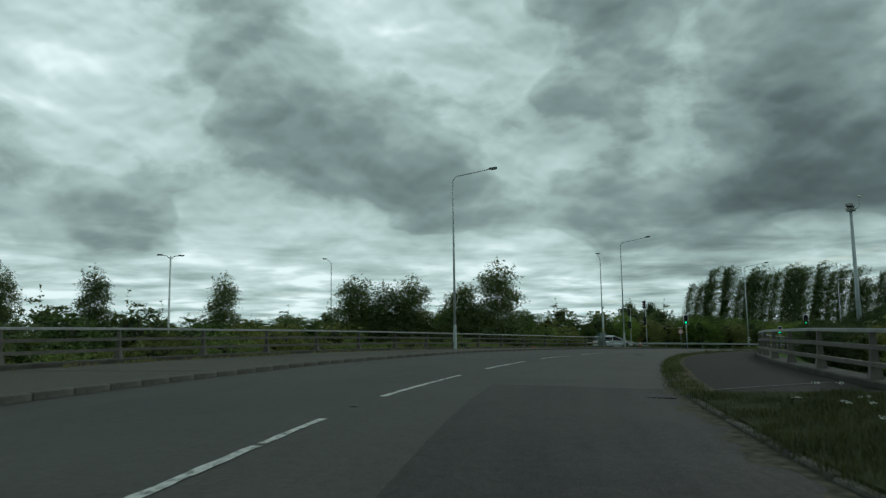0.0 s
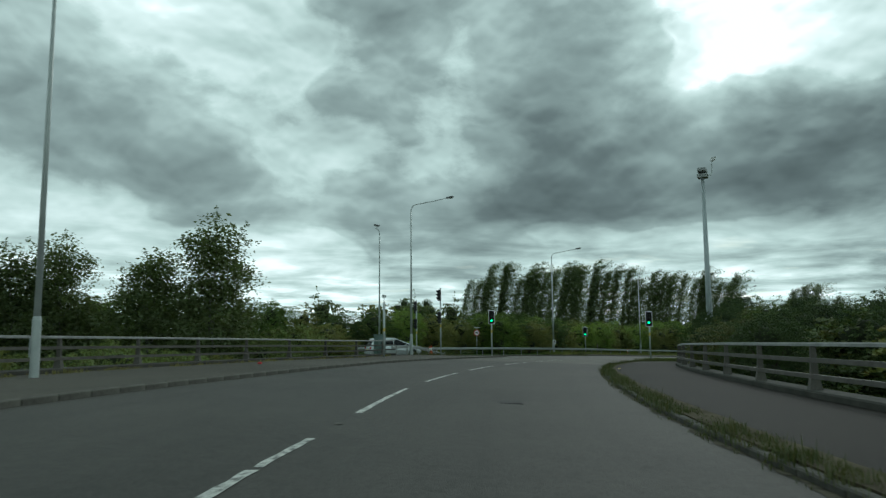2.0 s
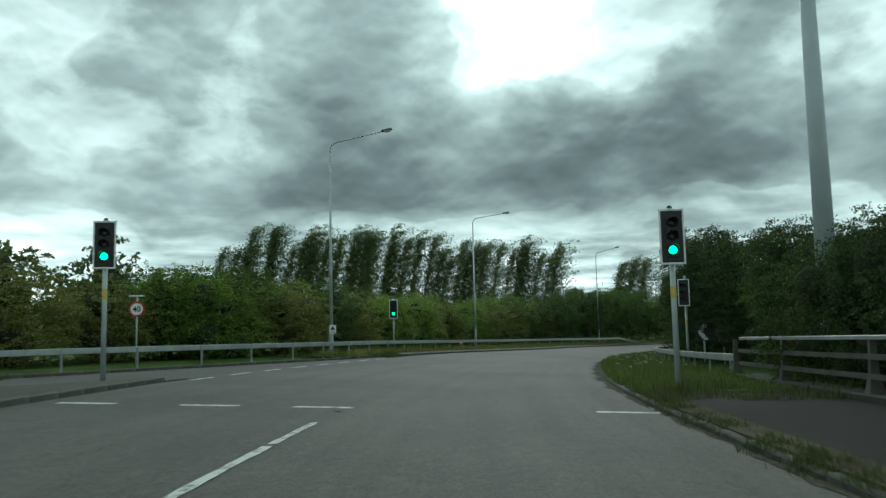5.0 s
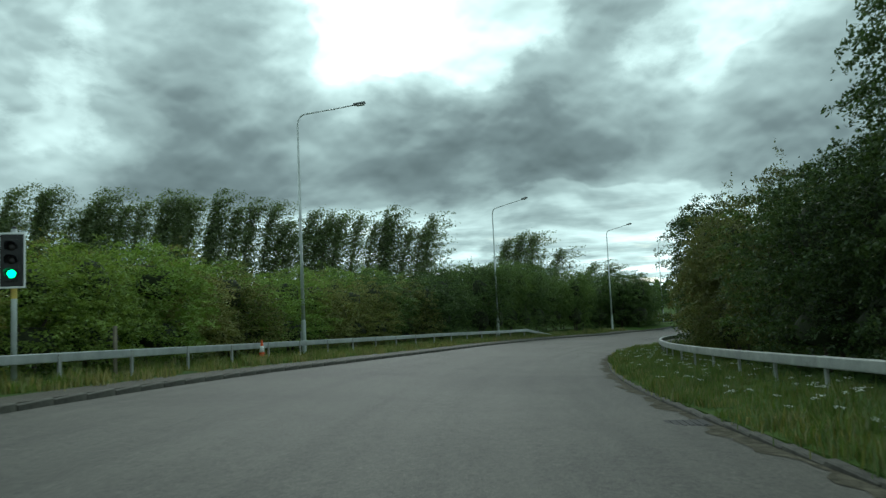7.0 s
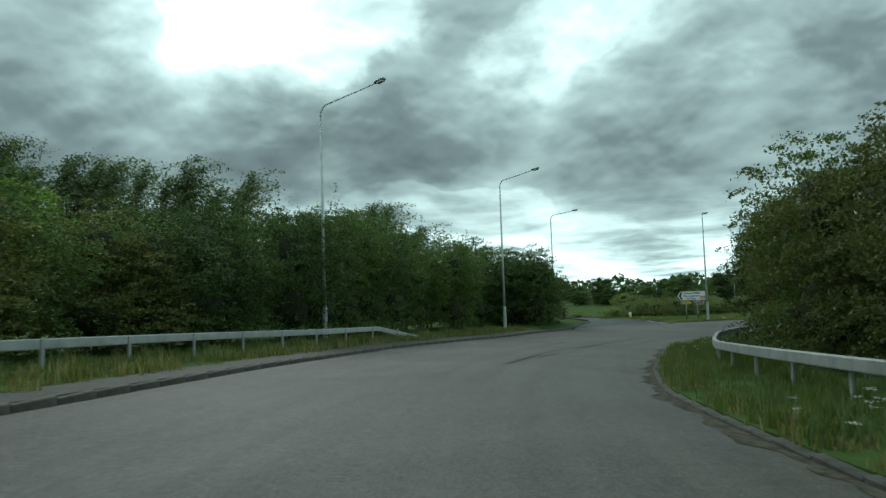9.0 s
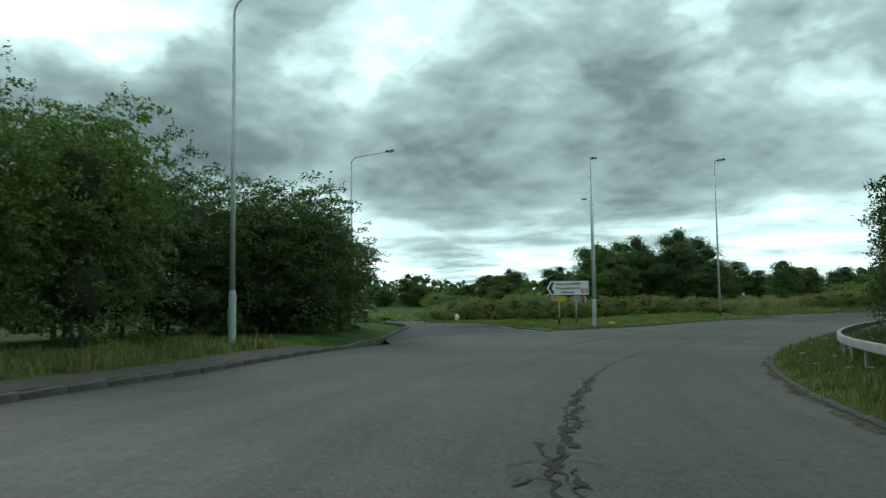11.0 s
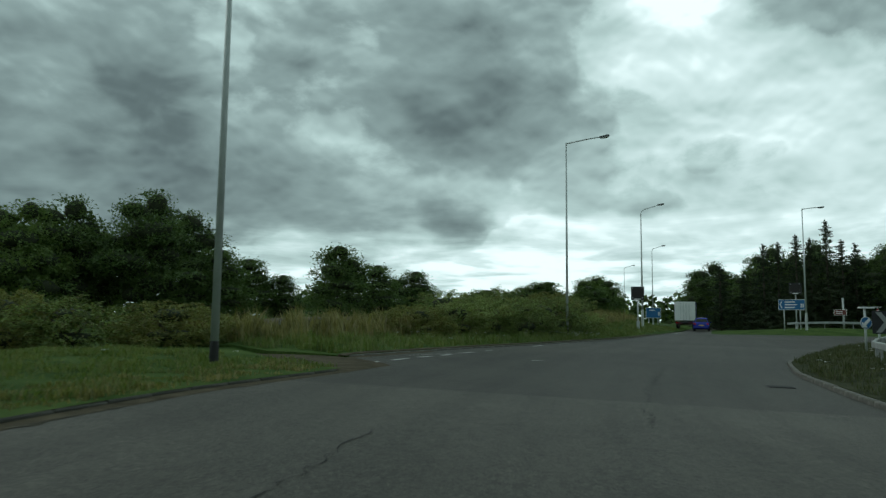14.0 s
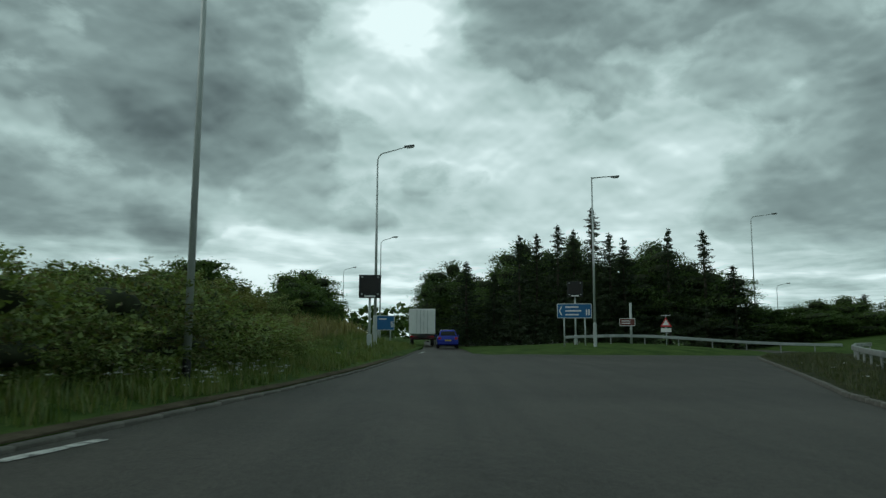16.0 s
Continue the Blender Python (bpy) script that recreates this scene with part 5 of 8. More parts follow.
detector_post(21.18, 68.47)



def cabinet(x, y, turn, w=0.75, deep=0.45, h=1.35):
    root = thing("roadside_cabinet", "grey-green steel equipment cabinet behind the barrier", "cabinet", pose(x, y, land(x, y), 0, 0, turn))
    body = part("body", box((w, deep, h), (0, 0, h / 2 + 0.08), 0.02, 2), M_CABI, root)
    part("plinth", box((w + 0.08, deep + 0.08, 0.2), (0, 0, 0.0), 0.01), M_KERBD, root, "concrete plinth")
    part("lid", box((w + 0.06, deep + 0.06, 0.05), (0, 0, h + 0.1), 0.015), M_CABI, root)
    for e in (-1, 1):
        door = part("door", box((w * 0.46, 0.02, h * 0.86), (e * w * 0.24, -deep / 2 - 0.008, h / 2 + 0.08), 0.006), M_CABI, root)
        part("handle", box((0.03, 0.03, 0.12), (e * w * 0.06, -deep / 2 - 0.03, h * 0.6), 0.006), M_BLACK, door)


cabinet(22.37, 72.35, 20)


# ---------- signs ----------
def rounded(w, h, r, n=5):
    pts = []
    for cx, cz, a0 in ((w / 2 - r, h / 2 - r, 0), (-w / 2 + r, h / 2 - r, 90), (-w / 2 + r, -h / 2 + r, 180), (w / 2 - r, -h / 2 + r, 270)):
        pts += [(cx + r * math.cos(radians(a0 + 90 * k / n)), cz + r * math.sin(radians(a0 + 90 * k / n))) for k in range(n + 1)]
    return pts


def moved(pts, x, z, k=1.0):
    return [(x + k * a, z + k * b) for a, b in pts]


def flat(name, outline, y, mat, parent, label="", thick=0.004):
    bm = plate(outline, thick)
    bmesh.ops.translate(bm, verts=bm.verts, vec=(0, y, 0))
    return part(name, bm, mat, parent, label)


def direction_sign():
    x, y = 142.14, 98.37
    z0 = land(x, y)
    root = thing("direction_sign", "white left-pointing direction sign with black lettering on two posts", "road sign", pose(x, y, z0, 0, 0, -86))
    for px in (-0.52, 0.44):
        post = smooth(part("post", cyl(0.045, 0.045, (px, 0.08, -0.2), (px, 0.08, 2.45), 12), M_COL, root))
        part("post_foot", cyl(0.056, 0.056, (px, 0.08, -0.1), (px, 0.08, 0.32), 12), M_BLACK, post)
    zc = 2.08
    arrow = [(-1.24, 0), (-1.0, -0.425), (1.2, -0.425), (1.2, 0.425), (-1.0, 0.425)]
    panel = flat("panel", moved(arrow, 0, zc), 0.0, M_SBLACK, root, "black-edged arrow panel", 0.02)
    flat("face", [(a * 0.975, zc + b * 0.93) for a, b in arrow], -0.006, M_WHITE, panel, "white face")
    flat("chevron", [(-1.10, zc), (-0.93, zc + 0.33), (-0.76, zc + 0.33), (-0.93, zc), (-0.76, zc - 0.33), (-0.93, zc - 0.33)], -0.010, M_SBLACK, panel, "black chevron")
    text_on("Pershore B4084", 0.215, (-0.68, -0.008, zc + 0.16), M_SBLACK, panel)
    text_on("Worcestershire", 0.215, (-0.70, -0.008, zc - 0.09), M_SBLACK, panel)
    text_on("Parkway", 0.215, (-0.38, -0.008, zc - 0.31), M_SBLACK, panel)
    flat("red_panel", moved(rounded(0.40, 0.24, 0.01), 0.94, zc - 0.17), -0.010, M_RED, panel, "red panel with a white double-track symbol")
    for dz in (0.035, -0.035):
        flat("symbol_bar", moved([(-0.16, -0.014), (0.16, -0.014), (0.16, 0.014), (-0.16, 0.014)], 0.94, zc - 0.17 + dz), -0.015, M_WHITE, panel)
    for a in ((-0.04, 0.09, 0.06, 0.035), (-0.06, -0.035, 0.04, -0.09), (-0.05, -0.035, 0.05, 0.035)):
        flat("symbol_bar", moved([(a[0], a[1]), (a[0] + 0.045, a[1]), (a[2] + 0.045, a[3]), (a[2], a[3])], 0.94, zc - 0.17), -0.0155, M_WHITE, panel)
    y_out = [(-0.40, -0.16), (0.30, -0.16), (0.40, 0), (0.30, 0.16), (-0.40, 0.16)]
    low = flat("yellow_panel", moved(y_out, -0.38, 1.46), 0.01, M_SBLACK, root, "yellow diversion panel with black symbols", 0.015)
    flat("face", [(-0.38 + a * 0.96, 1.46 + b * 0.9) for a, b in y_out], 0.004, M_YEL, low)
    ring = [(0.085 * math.cos(k * math.pi / 10), 0.085 * math.sin(k * math.pi / 10)) for k in range(20)]
    flat("symbol", moved(ring, -0.61, 1.46), 0.0, M_SBLACK, low)
    flat("symbol_middle", moved(ring, -0.61, 1.46, 0.72), -0.004, M_YEL, low)
    flat("symbol", moved(rounded(0.3, 0.18, 0.01), -0.32, 1.46), 0.0, M_SBLACK, low)
    flat("symbol_middle", moved(rounded(0.25, 0.13, 0.005), -0.32, 1.46), -0.004, M_YEL, low)
    flat("chevron", [(-0.14, 1.57), (-0.09, 1.57), (-0.02, 1.46), (-0.09, 1.35), (-0.14, 1.35), (-0.07, 1.46)], 0.0, M_SBLACK, low)
    flat("side_panel", moved(rounded(0.2, 0.28, 0.01), -0.87, 1.47), 0.02, M_SIGNG, root, "small grey panel", 0.012)
    b_out = [(-0.45, -0.18), (0.36, -0.18), (0.47, 0), (0.36, 0.18), (-0.45, 0.18)]
    brown = flat("brown_panel", moved(b_out, 0.60, 1.44), 0.01, M_WHITE, root, "brown visitor panel with white lettering", 0.015)
    flat("face", [(0.60 + a * 0.97, 1.44 + b * 0.93) for a, b in b_out], 0.004, M_BROWN, brown)
    for k, words in enumerate(("The Malverns", "Three Counties", "Showground")):
        text_on(words, 0.098, (0.19 + (0.05 if k == 2 else 0), 0.002, 1.53 - 0.105 * k), M_WHITE, brown)
    flat("chevron", [(0.88, 1.58), (0.92, 1.58), (1.03, 1.44), (0.92, 1.30), (0.88, 1.30), (0.98, 1.44)], 0.0, M_WHITE, brown)


direction_sign()


def round_sign(x, y, face):
    z0 = land(x, y)
    root = thing("speed_limit_sign", "round white 40 speed-limit sign with red rim on a thin post", "road sign", pose(x, y, z0, 0, 0, face))
    smooth(part("post", cyl(0.035, 0.035, (0, 0.05, -0.2), (0, 0.05, 2.6), 10), M_COL, root))
    disc = [(0.3 * math.cos(k * math.pi / 14), 0.3 * math.sin(k * math.pi / 14)) for k in range(28)]
    panel = flat("disc", moved(disc, 0, 2.1), 0.0, M_RED, root, "red-rimmed disc", 0.012)
    flat("face", moved(disc, 0, 2.1, 0.78), -0.006, M_WHITE, panel)
    text_on("40", 0.30, (0, -0.008, 2.0), M_SBLACK, panel, align="CENTER")
    part("lamp_hood", box((0.6, 0.12, 0.05), (0, -0.02, 2.62), 0.02), M_WHITE, root, "white lamp hood")


round_sign(38.87, 88.25, face_to(38.87, 88.25, 15.64, 44.61))


def chevron_sign(x, y, face):
    z0 = land(x, y)
    root = thing("chevron_sign", "black and white chevron bend sign on grey posts", "road sign", pose(x, y, z0, 0, 0, face))
    for px in (-0.3, 0.5):
        smooth(part("post", cyl(0.038, 0.038, (px, 0.06, -0.2), (px, 0.06, 1.75), 10), M_COL, root))
    panel = flat("panel", moved(rounded(1.5, 0.75, 0.03), 0.1, 1.35), 0.0, M_SBLACK, root, "black panel", 0.015)
    for px in (-0.55, 0.2):
        flat("chevron", moved([(0.0, 0.0), (0.24, 0.33), (0.46, 0.33), (0.22, 0.0), (0.46, -0.33), (0.24, -0.33)], px, 1.35), -0.006, M_WHITE, panel, "white chevron")


chevron_sign(57.89, 73.89, face_to(57.89, 73.89, 41.27, 71.22) + 8)


def blue_sign(x, y, z, w, h, face, label, arrow=True, rows=3):
    z0 = land(x, y)
    root = thing("motorway_sign", label, "road sign", pose(x, y, z0, 0, 0, face))
    zc = z - z0
    for px in (-w * 0.3, w * 0.3):
        smooth(part("post", cyl(0.05, 0.05, (px, 0.09, -0.3), (px, 0.09, zc + h * 0.4), 10), M_COL, root))
    panel = flat("panel", moved(rounded(w, h, 0.06), 0, zc), 0.0, M_WHITE, root, "white-edged panel", 0.02)
    flat("face", moved(rounded(w - 0.08, h - 0.08, 0.05), 0, zc), -0.006, M_BLUE, panel, "blue face")
    if arrow:
        flat("chevron", moved([(-0.0, 0.0), (0.16, 0.34), (0.26, 0.34), (0.1, 0.0), (0.26, -0.34), (0.16, -0.34)], -w / 2 + 0.12, zc, h / 1.1), -0.010, M_WHITE, panel)
    for k in range(rows):
        z1 = zc + h * (0.26 - 0.26 * k)
        flat("text_bar", [(-w * 0.26, z1 - 0.05), (w * (0.12 + 0.08 * (k % 2)), z1 - 0.05), (w * (0.12 + 0.08 * (k % 2)), z1 + 0.05), (-w * 0.26, z1 + 0.05)], -0.010, M_WHITE, panel)
    flat("road_symbol", [(w * 0.33, zc - h * 0.3), (w * 0.37, zc - h * 0.3), (w * 0.37, zc + h * 0.1), (w * 0.33, zc + h * 0.1)], -0.010, M_WHITE, panel)
    flat("road_symbol", [(w * 0.40, zc - h * 0.3), (w * 0.44, zc - h * 0.3), (w * 0.44, zc + h * 0.1), (w * 0.40, zc + h * 0.1)], -0.010, M_WHITE, panel)


blue_sign(184.19, 28.83, -0.07, 2.3, 0.98, face_to(184.14, 28.8, 158.83, 73.78), "blue left-pointing motorway sign with white text bars")
blue_sign(199.76, 31.05, -0.71, 1.6, 1.15, face_to(199.73, 31.01, 158.83, 73.78), "blue motorway sign beside the slip road", False, 1)


def matrix_sign(x, y, z, w, h, face, label):
    z0 = land(x, y)
    root = thing("message_sign", label, "road sign", pose(x, y, z0, 0, 0, face))
    zc = z - z0
    smooth(part("post", cyl(0.06, 0.06, (0, 0.15, -0.3), (0, 0.15, zc), 12), M_COL, root))
    part("base_box", box((0.24, 0.24, 0.75), (0, 0.15, 0.3), 0.03), M_COL, root)
    case = part("case", box((w, 0.2, h), (0, 0.05, zc), 0.02, 2), M_BLACK, root, "black display case")
    part("display", box((w * 0.8, 0.02, h * 0.62), (0, -0.06, zc + h * 0.05), 0.005), M_LENS, case, "blank display")
    for px, pz in ((-0.36, 0.4), (0.36, 0.4), (-0.36, -0.34), (0.36, -0.34)):
        part("lamp", cyl(0.05, 0.05, (w * px, -0.05, zc + h * pz), (w * px, -0.08, zc + h * pz), 12), M_SIGNG, case)
    part("plate", box((w * 0.5, 0.02, 0.08), (0, -0.07, zc - h * 0.43), 0.004), M_WHITE, case, "white plate")


matrix_sign(184.54, 47.82, 0.43, 1.05, 1.1, face_to(184.48, 47.75, 158.83, 73.78), "black blank message sign on a grey post")
matrix_sign(185.39, 26.55, 1.57, 1.1, 1.1, face_to(185.29, 26.49, 158.83, 73.78), "black blank message sign above the blue sign")


def small_sign(x, y, kind_, face):
    z0 = land(x, y)
    if kind_ == "warning":
        root = thing("warning_sign", "red-edged triangular warning sign with a plate below", "road sign", pose(x, y, z0, 0, 0, face))
        smooth(part("post", cyl(0.04, 0.04, (0, 0.05, -0.2), (0, 0.05, 2.2), 10), M_COL, root))
        tri = [(-0.42, -0.3), (0.42, -0.3), (0, 0.42)]
        panel = flat("panel", moved(tri, 0, 1.65), 0.0, M_RED, root, "red-edged triangle", 0.012)
        flat("face", moved(tri, 0, 1.65, 0.62), -0.006, M_WHITE, panel)
        flat("plate", moved(rounded(0.75, 0.3, 0.03), 0, 1.1), 0.0, M_WHITE, root, "white plate")
        part("lamp_hood", box((0.7, 0.12, 0.05), (0, -0.02, 2.2), 0.02), M_WHITE, root)
    else:
        root = thing("tourist_sign", "small brown sign on a stout grey post", "road sign", pose(x, y, z0, 0, 0, face))
        smooth(part("post", cyl(0.09, 0.09, (0.25, 0.1, -0.2), (0.25, 0.1, 2.9), 12), M_COL, root))
        panel = flat("panel", moved(rounded(1.1, 0.55, 0.03), 0, 1.5), 0.0, M_WHITE, root, "white-edged panel", 0.012)
        flat("face", moved(rounded(1.02, 0.47, 0.03), 0, 1.5), -0.006, M_BROWN, panel, "brown face")
        for dz in (0.08, -0.08):
            flat("text_bar", [(-0.38, 1.5 + dz - 0.03), (0.2, 1.5 + dz - 0.03), (0.2, 1.5 + dz + 0.03), (-0.38, 1.5 + dz + 0.03)], -0.010, M_WHITE, panel)


small_sign(182.99, 23.32, "tourist", face_to(182.99, 23.32, 158.83, 73.78))
small_sign(181.76, 19.34, "warning", face_to(181.76, 19.34, 158.83, 73.78))


def column_plate(x, y, z, face):
    root = thing("notice_plate", "small white plate with a dark triangle on a lamp column", "notice", pose(x, y, z, 0, 0, face))
    panel = part("panel", box((0.34, 0.012, 0.42), (0, -0.16, 0), 0.01), M_WHITE, root)
    flat("triangle", [(-0.12, -0.02), (0.12, -0.02), (0, 0.18)], -0.171, M_SBLACK, panel)
    for k in range(2):
        flat("text_bar", [(-0.12, -0.1 - 0.06 * k), (0.12, -0.1 - 0.06 * k), (0.12, -0.075 - 0.06 * k), (-0.12, -0.075 - 0.06 * k)], -0.171, M_SIGNG, panel)


column_plate(49.04, 89.55, 0.33, face_to(49.01, 89.57, 41.95, 71.72))


def bollard(x, y, h=0.95):
    root = thing("bollard", "white plastic bollard with a yellow side", "bollard", pose(x, y, land(x, y), 0, 0, 20))
    smooth(part("body", tube([(0, 0, -0.05), (0, 0, h * 0.8), (0, 0, h * 0.94), (0, 0, h)], [0.17, 0.17, 0.15, 0.07], 14), M_WHITE, root))
    part("side_panel", box((0.05, 0.2, h * 0.55), (-0.16, 0, h * 0.42), 0.02), M_YEL, root, "yellow side")


bollard(163.23, 107.79)


def black_bollard(x, y, h=0.95):
    root = thing("bollard", "short black plastic bollard on the footway", "bollard", pose(x, y, land(x, y)))
    smooth(part("body", tube([(0, 0, -0.05), (0, 0, h * 0.9), (0, 0, h)], [0.11, 0.11, 0.06], 14), M_BLACK, root))
    part("band", cyl(0.114, 0.114, (0, 0, h * 0.72), (0, 0, h * 0.8), 14), M_WHITE, root, "white band")


black_bollard(146.9, 111.6)


def marker_post(x, y, w=0.7, h=0.45):
    root = thing("low_marker", "low pale marker board on short legs in the grass", "marker", pose(x, y, land(x, y), 0, 0, -75))
    part("board", box((w, 0.06, 0.12), (0, 0, h), 0.015), M_WHITE, root)
    for e in (-1, 1):
        part("leg", box((0.06, 0.05, h + 0.1), (e * w * 0.4, 0, h * 0.5 - 0.05), 0.01), M_WOOD, root)


marker_post(168.3, 102.68)


def cone(x, y, lean=0):
    root = thing("traffic_cone", "orange traffic cone with a dirty white sleeve", "cone", pose(x, y, land(x, y), lean, 0, 10), "traffic cones")
    part("foot", box((0.36, 0.36, 0.05), (0, 0, 0.03), 0.02), M_ORANGE, root)
    smooth(part("cone_body", tube([(0, 0, 0.04), (0, 0, 0.1), (0, 0, 0.72), (0, 0, 0.76)], [0.14, 0.125, 0.03, 0.02], 14), M_ORANGE, root))
    smooth(part("sleeve", tube([(0, 0, 0.34), (0, 0, 0.56)], [0.0885, 0.0595], 14), M_WHITE, root, "dirty white sleeve"))


cone(66.05, 97.85)
cone(28.39, 76.64)
cone(29.77, 79.93, 3)


def stake(x, y, h=0.55):
    root = thing("wooden_stake", "short grey wooden stake in the grass", "stake", pose(x, y, land(x, y)))
    part("stake", box((0.08, 0.08, h + 0.1), (0, 0, h / 2 - 0.05), 0.012), M_WOOD, root)


stake(59.17, 95.13, 1.25)
stake(53.77, 92.0, 0.5)


def litter(x, y, mat, size, label):
    bm = bmesh.new()
    bmesh.ops.create_icosphere(bm, subdivisions=2, radius=0.5)
    for v in bm.verts:
        v.co *= 1 + 0.5 * noise.noise(v.co * 3.1 + Vector((x, y, 0)))
        v.co.z = max(v.co.z, -0.25)
    bmesh.ops.transform(bm, matrix=Matrix.Diagonal((*size, 1)), verts=bm.verts)
    me = bpy.data.meshes.new("litter")
    bm.to_mesh(me)
    bm.free()
    me.materials.append(mat)
    ob = new("litter", me)
    ob.matrix_world = pose(x, y, land(x, y) + 0.25 * size[2], 0, 0, 30)
    tagged(ob, label, "litter")


litter(143.59, 95.86, M_PLATEY, (0.5, 0.3, 0.22), "crumpled yellow plastic bag in the grass")
litter(*[float(v) for v in xy(61.5, -3.6)], M_PLATEY, (0.22, 0.14, 0.03), "flattened yellow wrapper by the kerb")
litter(*[float(v) for v in xy(56.5, 10.6)], M_RED, (0.2, 0.14, 0.12), "small crushed red carton on the footway")

# far barrier and hoarding beyond the open junction
barrier("crash_barrier", "pale steel crash barrier on the far island", plan([(186.16, 26.87), (183.75, 25.63), (178.04, 20.55), (170.91, 14.67)]), 0.62, False, False, BOX_BEAM)
barrier("crash_barrier", "old rusty field barrier behind long grass", plan([(167.0, 83.2), (168.89, 80.92), (174.98, 75.2), (179.28, 68.45)]), 0.62, False, False, BOX_BEAM, 3.0, M_WOOD)


def bend_board(x, y, face):
    """A wide board of white chevrons with a lit sign beside it, on posts behind the barrier."""
    z0 = land(x, y)
    root = thing("chevron_board", "wide black and white chevron board behind the barrier", "road sign", pose(x, y, z0, 0, 0, face))
    for px in (-0.9, 0.9):
        smooth(part("post", cyl(0.045, 0.045, (px, 0.08, -0.3), (px, 0.08, 1.75), 10), M_COL, root))
    panel = flat("panel", moved(rounded(2.3, 0.95, 0.03), 0, 1.25), 0.0, M_SBLACK, root, "black board", 0.02)
    for k in range(4):
        flat("chevron", moved([(0.16, 0.0), (-0.14, 0.42), (0.08, 0.42), (0.36, 0.0), (0.08, -0.42), (-0.14, -0.42)], -0.88 + 0.52 * k, 1.25), -0.006, M_SIGNG, panel, "grey chevron")


def lit_arrow_sign(x, y, face):
    z0 = land(x, y)
    root = thing("keep_left_sign", "blue round arrow sign under a pale lamp hood", "road sign", pose(x, y, z0, 0, 0, face))
    smooth(part("post", cyl(0.05, 0.05, (0, 0.06, -0.3), (0, 0.06, 1.95), 10), M_COL, root))
    disc = [(0.26 * math.cos(k * math.pi / 14), 0.26 * math.sin(k * math.pi / 14)) for k in range(28)]
    panel = flat("disc", moved(disc, 0, 1.25), 0.0, M_WHITE, root, "white-rimmed disc", 0.015)
    flat("face", moved(disc, 0, 1.25, 0.93), -0.006, M_BLUE, panel, "blue face")
    flat("arrow", moved([(-0.2, -0.2), (0.06, -0.2), (-0.02, -0.12), (0.2, 0.12), (0.12, 0.2), (-0.12, -0.02), (-0.2, 0.06)], 0, 1.25), -0.012, M_WHITE, panel)
    part("lamp_hood", box((0.7, 0.16, 0.07), (0, -0.06, 1.9), 0.02, 2), M_WHITE, root, "pale lamp hood")


bend_board(156.9, 59.6, face_to(156.9, 59.6, 146, 85) + 18)
lit_arrow_sign(158.6, 59.4, face_to(158.6, 59.4, 146, 85) + 40)


# ---------- vehicles ----------
def wheel(parent, x, y, r, w):
    tyre = bmesh.new()
    bmesh.ops.create_cone(tyre, cap_ends=True, segments=24, radius1=r, radius2=r, depth=w, matrix=Matrix.Translation((x, y, r)) @ Matrix.Rotation(radians(90), 4, "X"))
    bmesh.ops.bevel(tyre, geom=[e for e in tyre.edges if abs(e.verts[0].co.y - e.verts[1].co.y) < 1e-4 and len(e.link_faces) == 2], offset=0.03, segments=2, affect="EDGES")
    t = part("wheel", tyre, M_RUBBER, parent)
    for e in (-1, 1):
        part("rim", cyl(r * 0.62, r * 0.55, (x, y + e * w * 0.46, r), (x, y + e * (w * 0.5 + 0.012), r), 16), M_HUB, t)


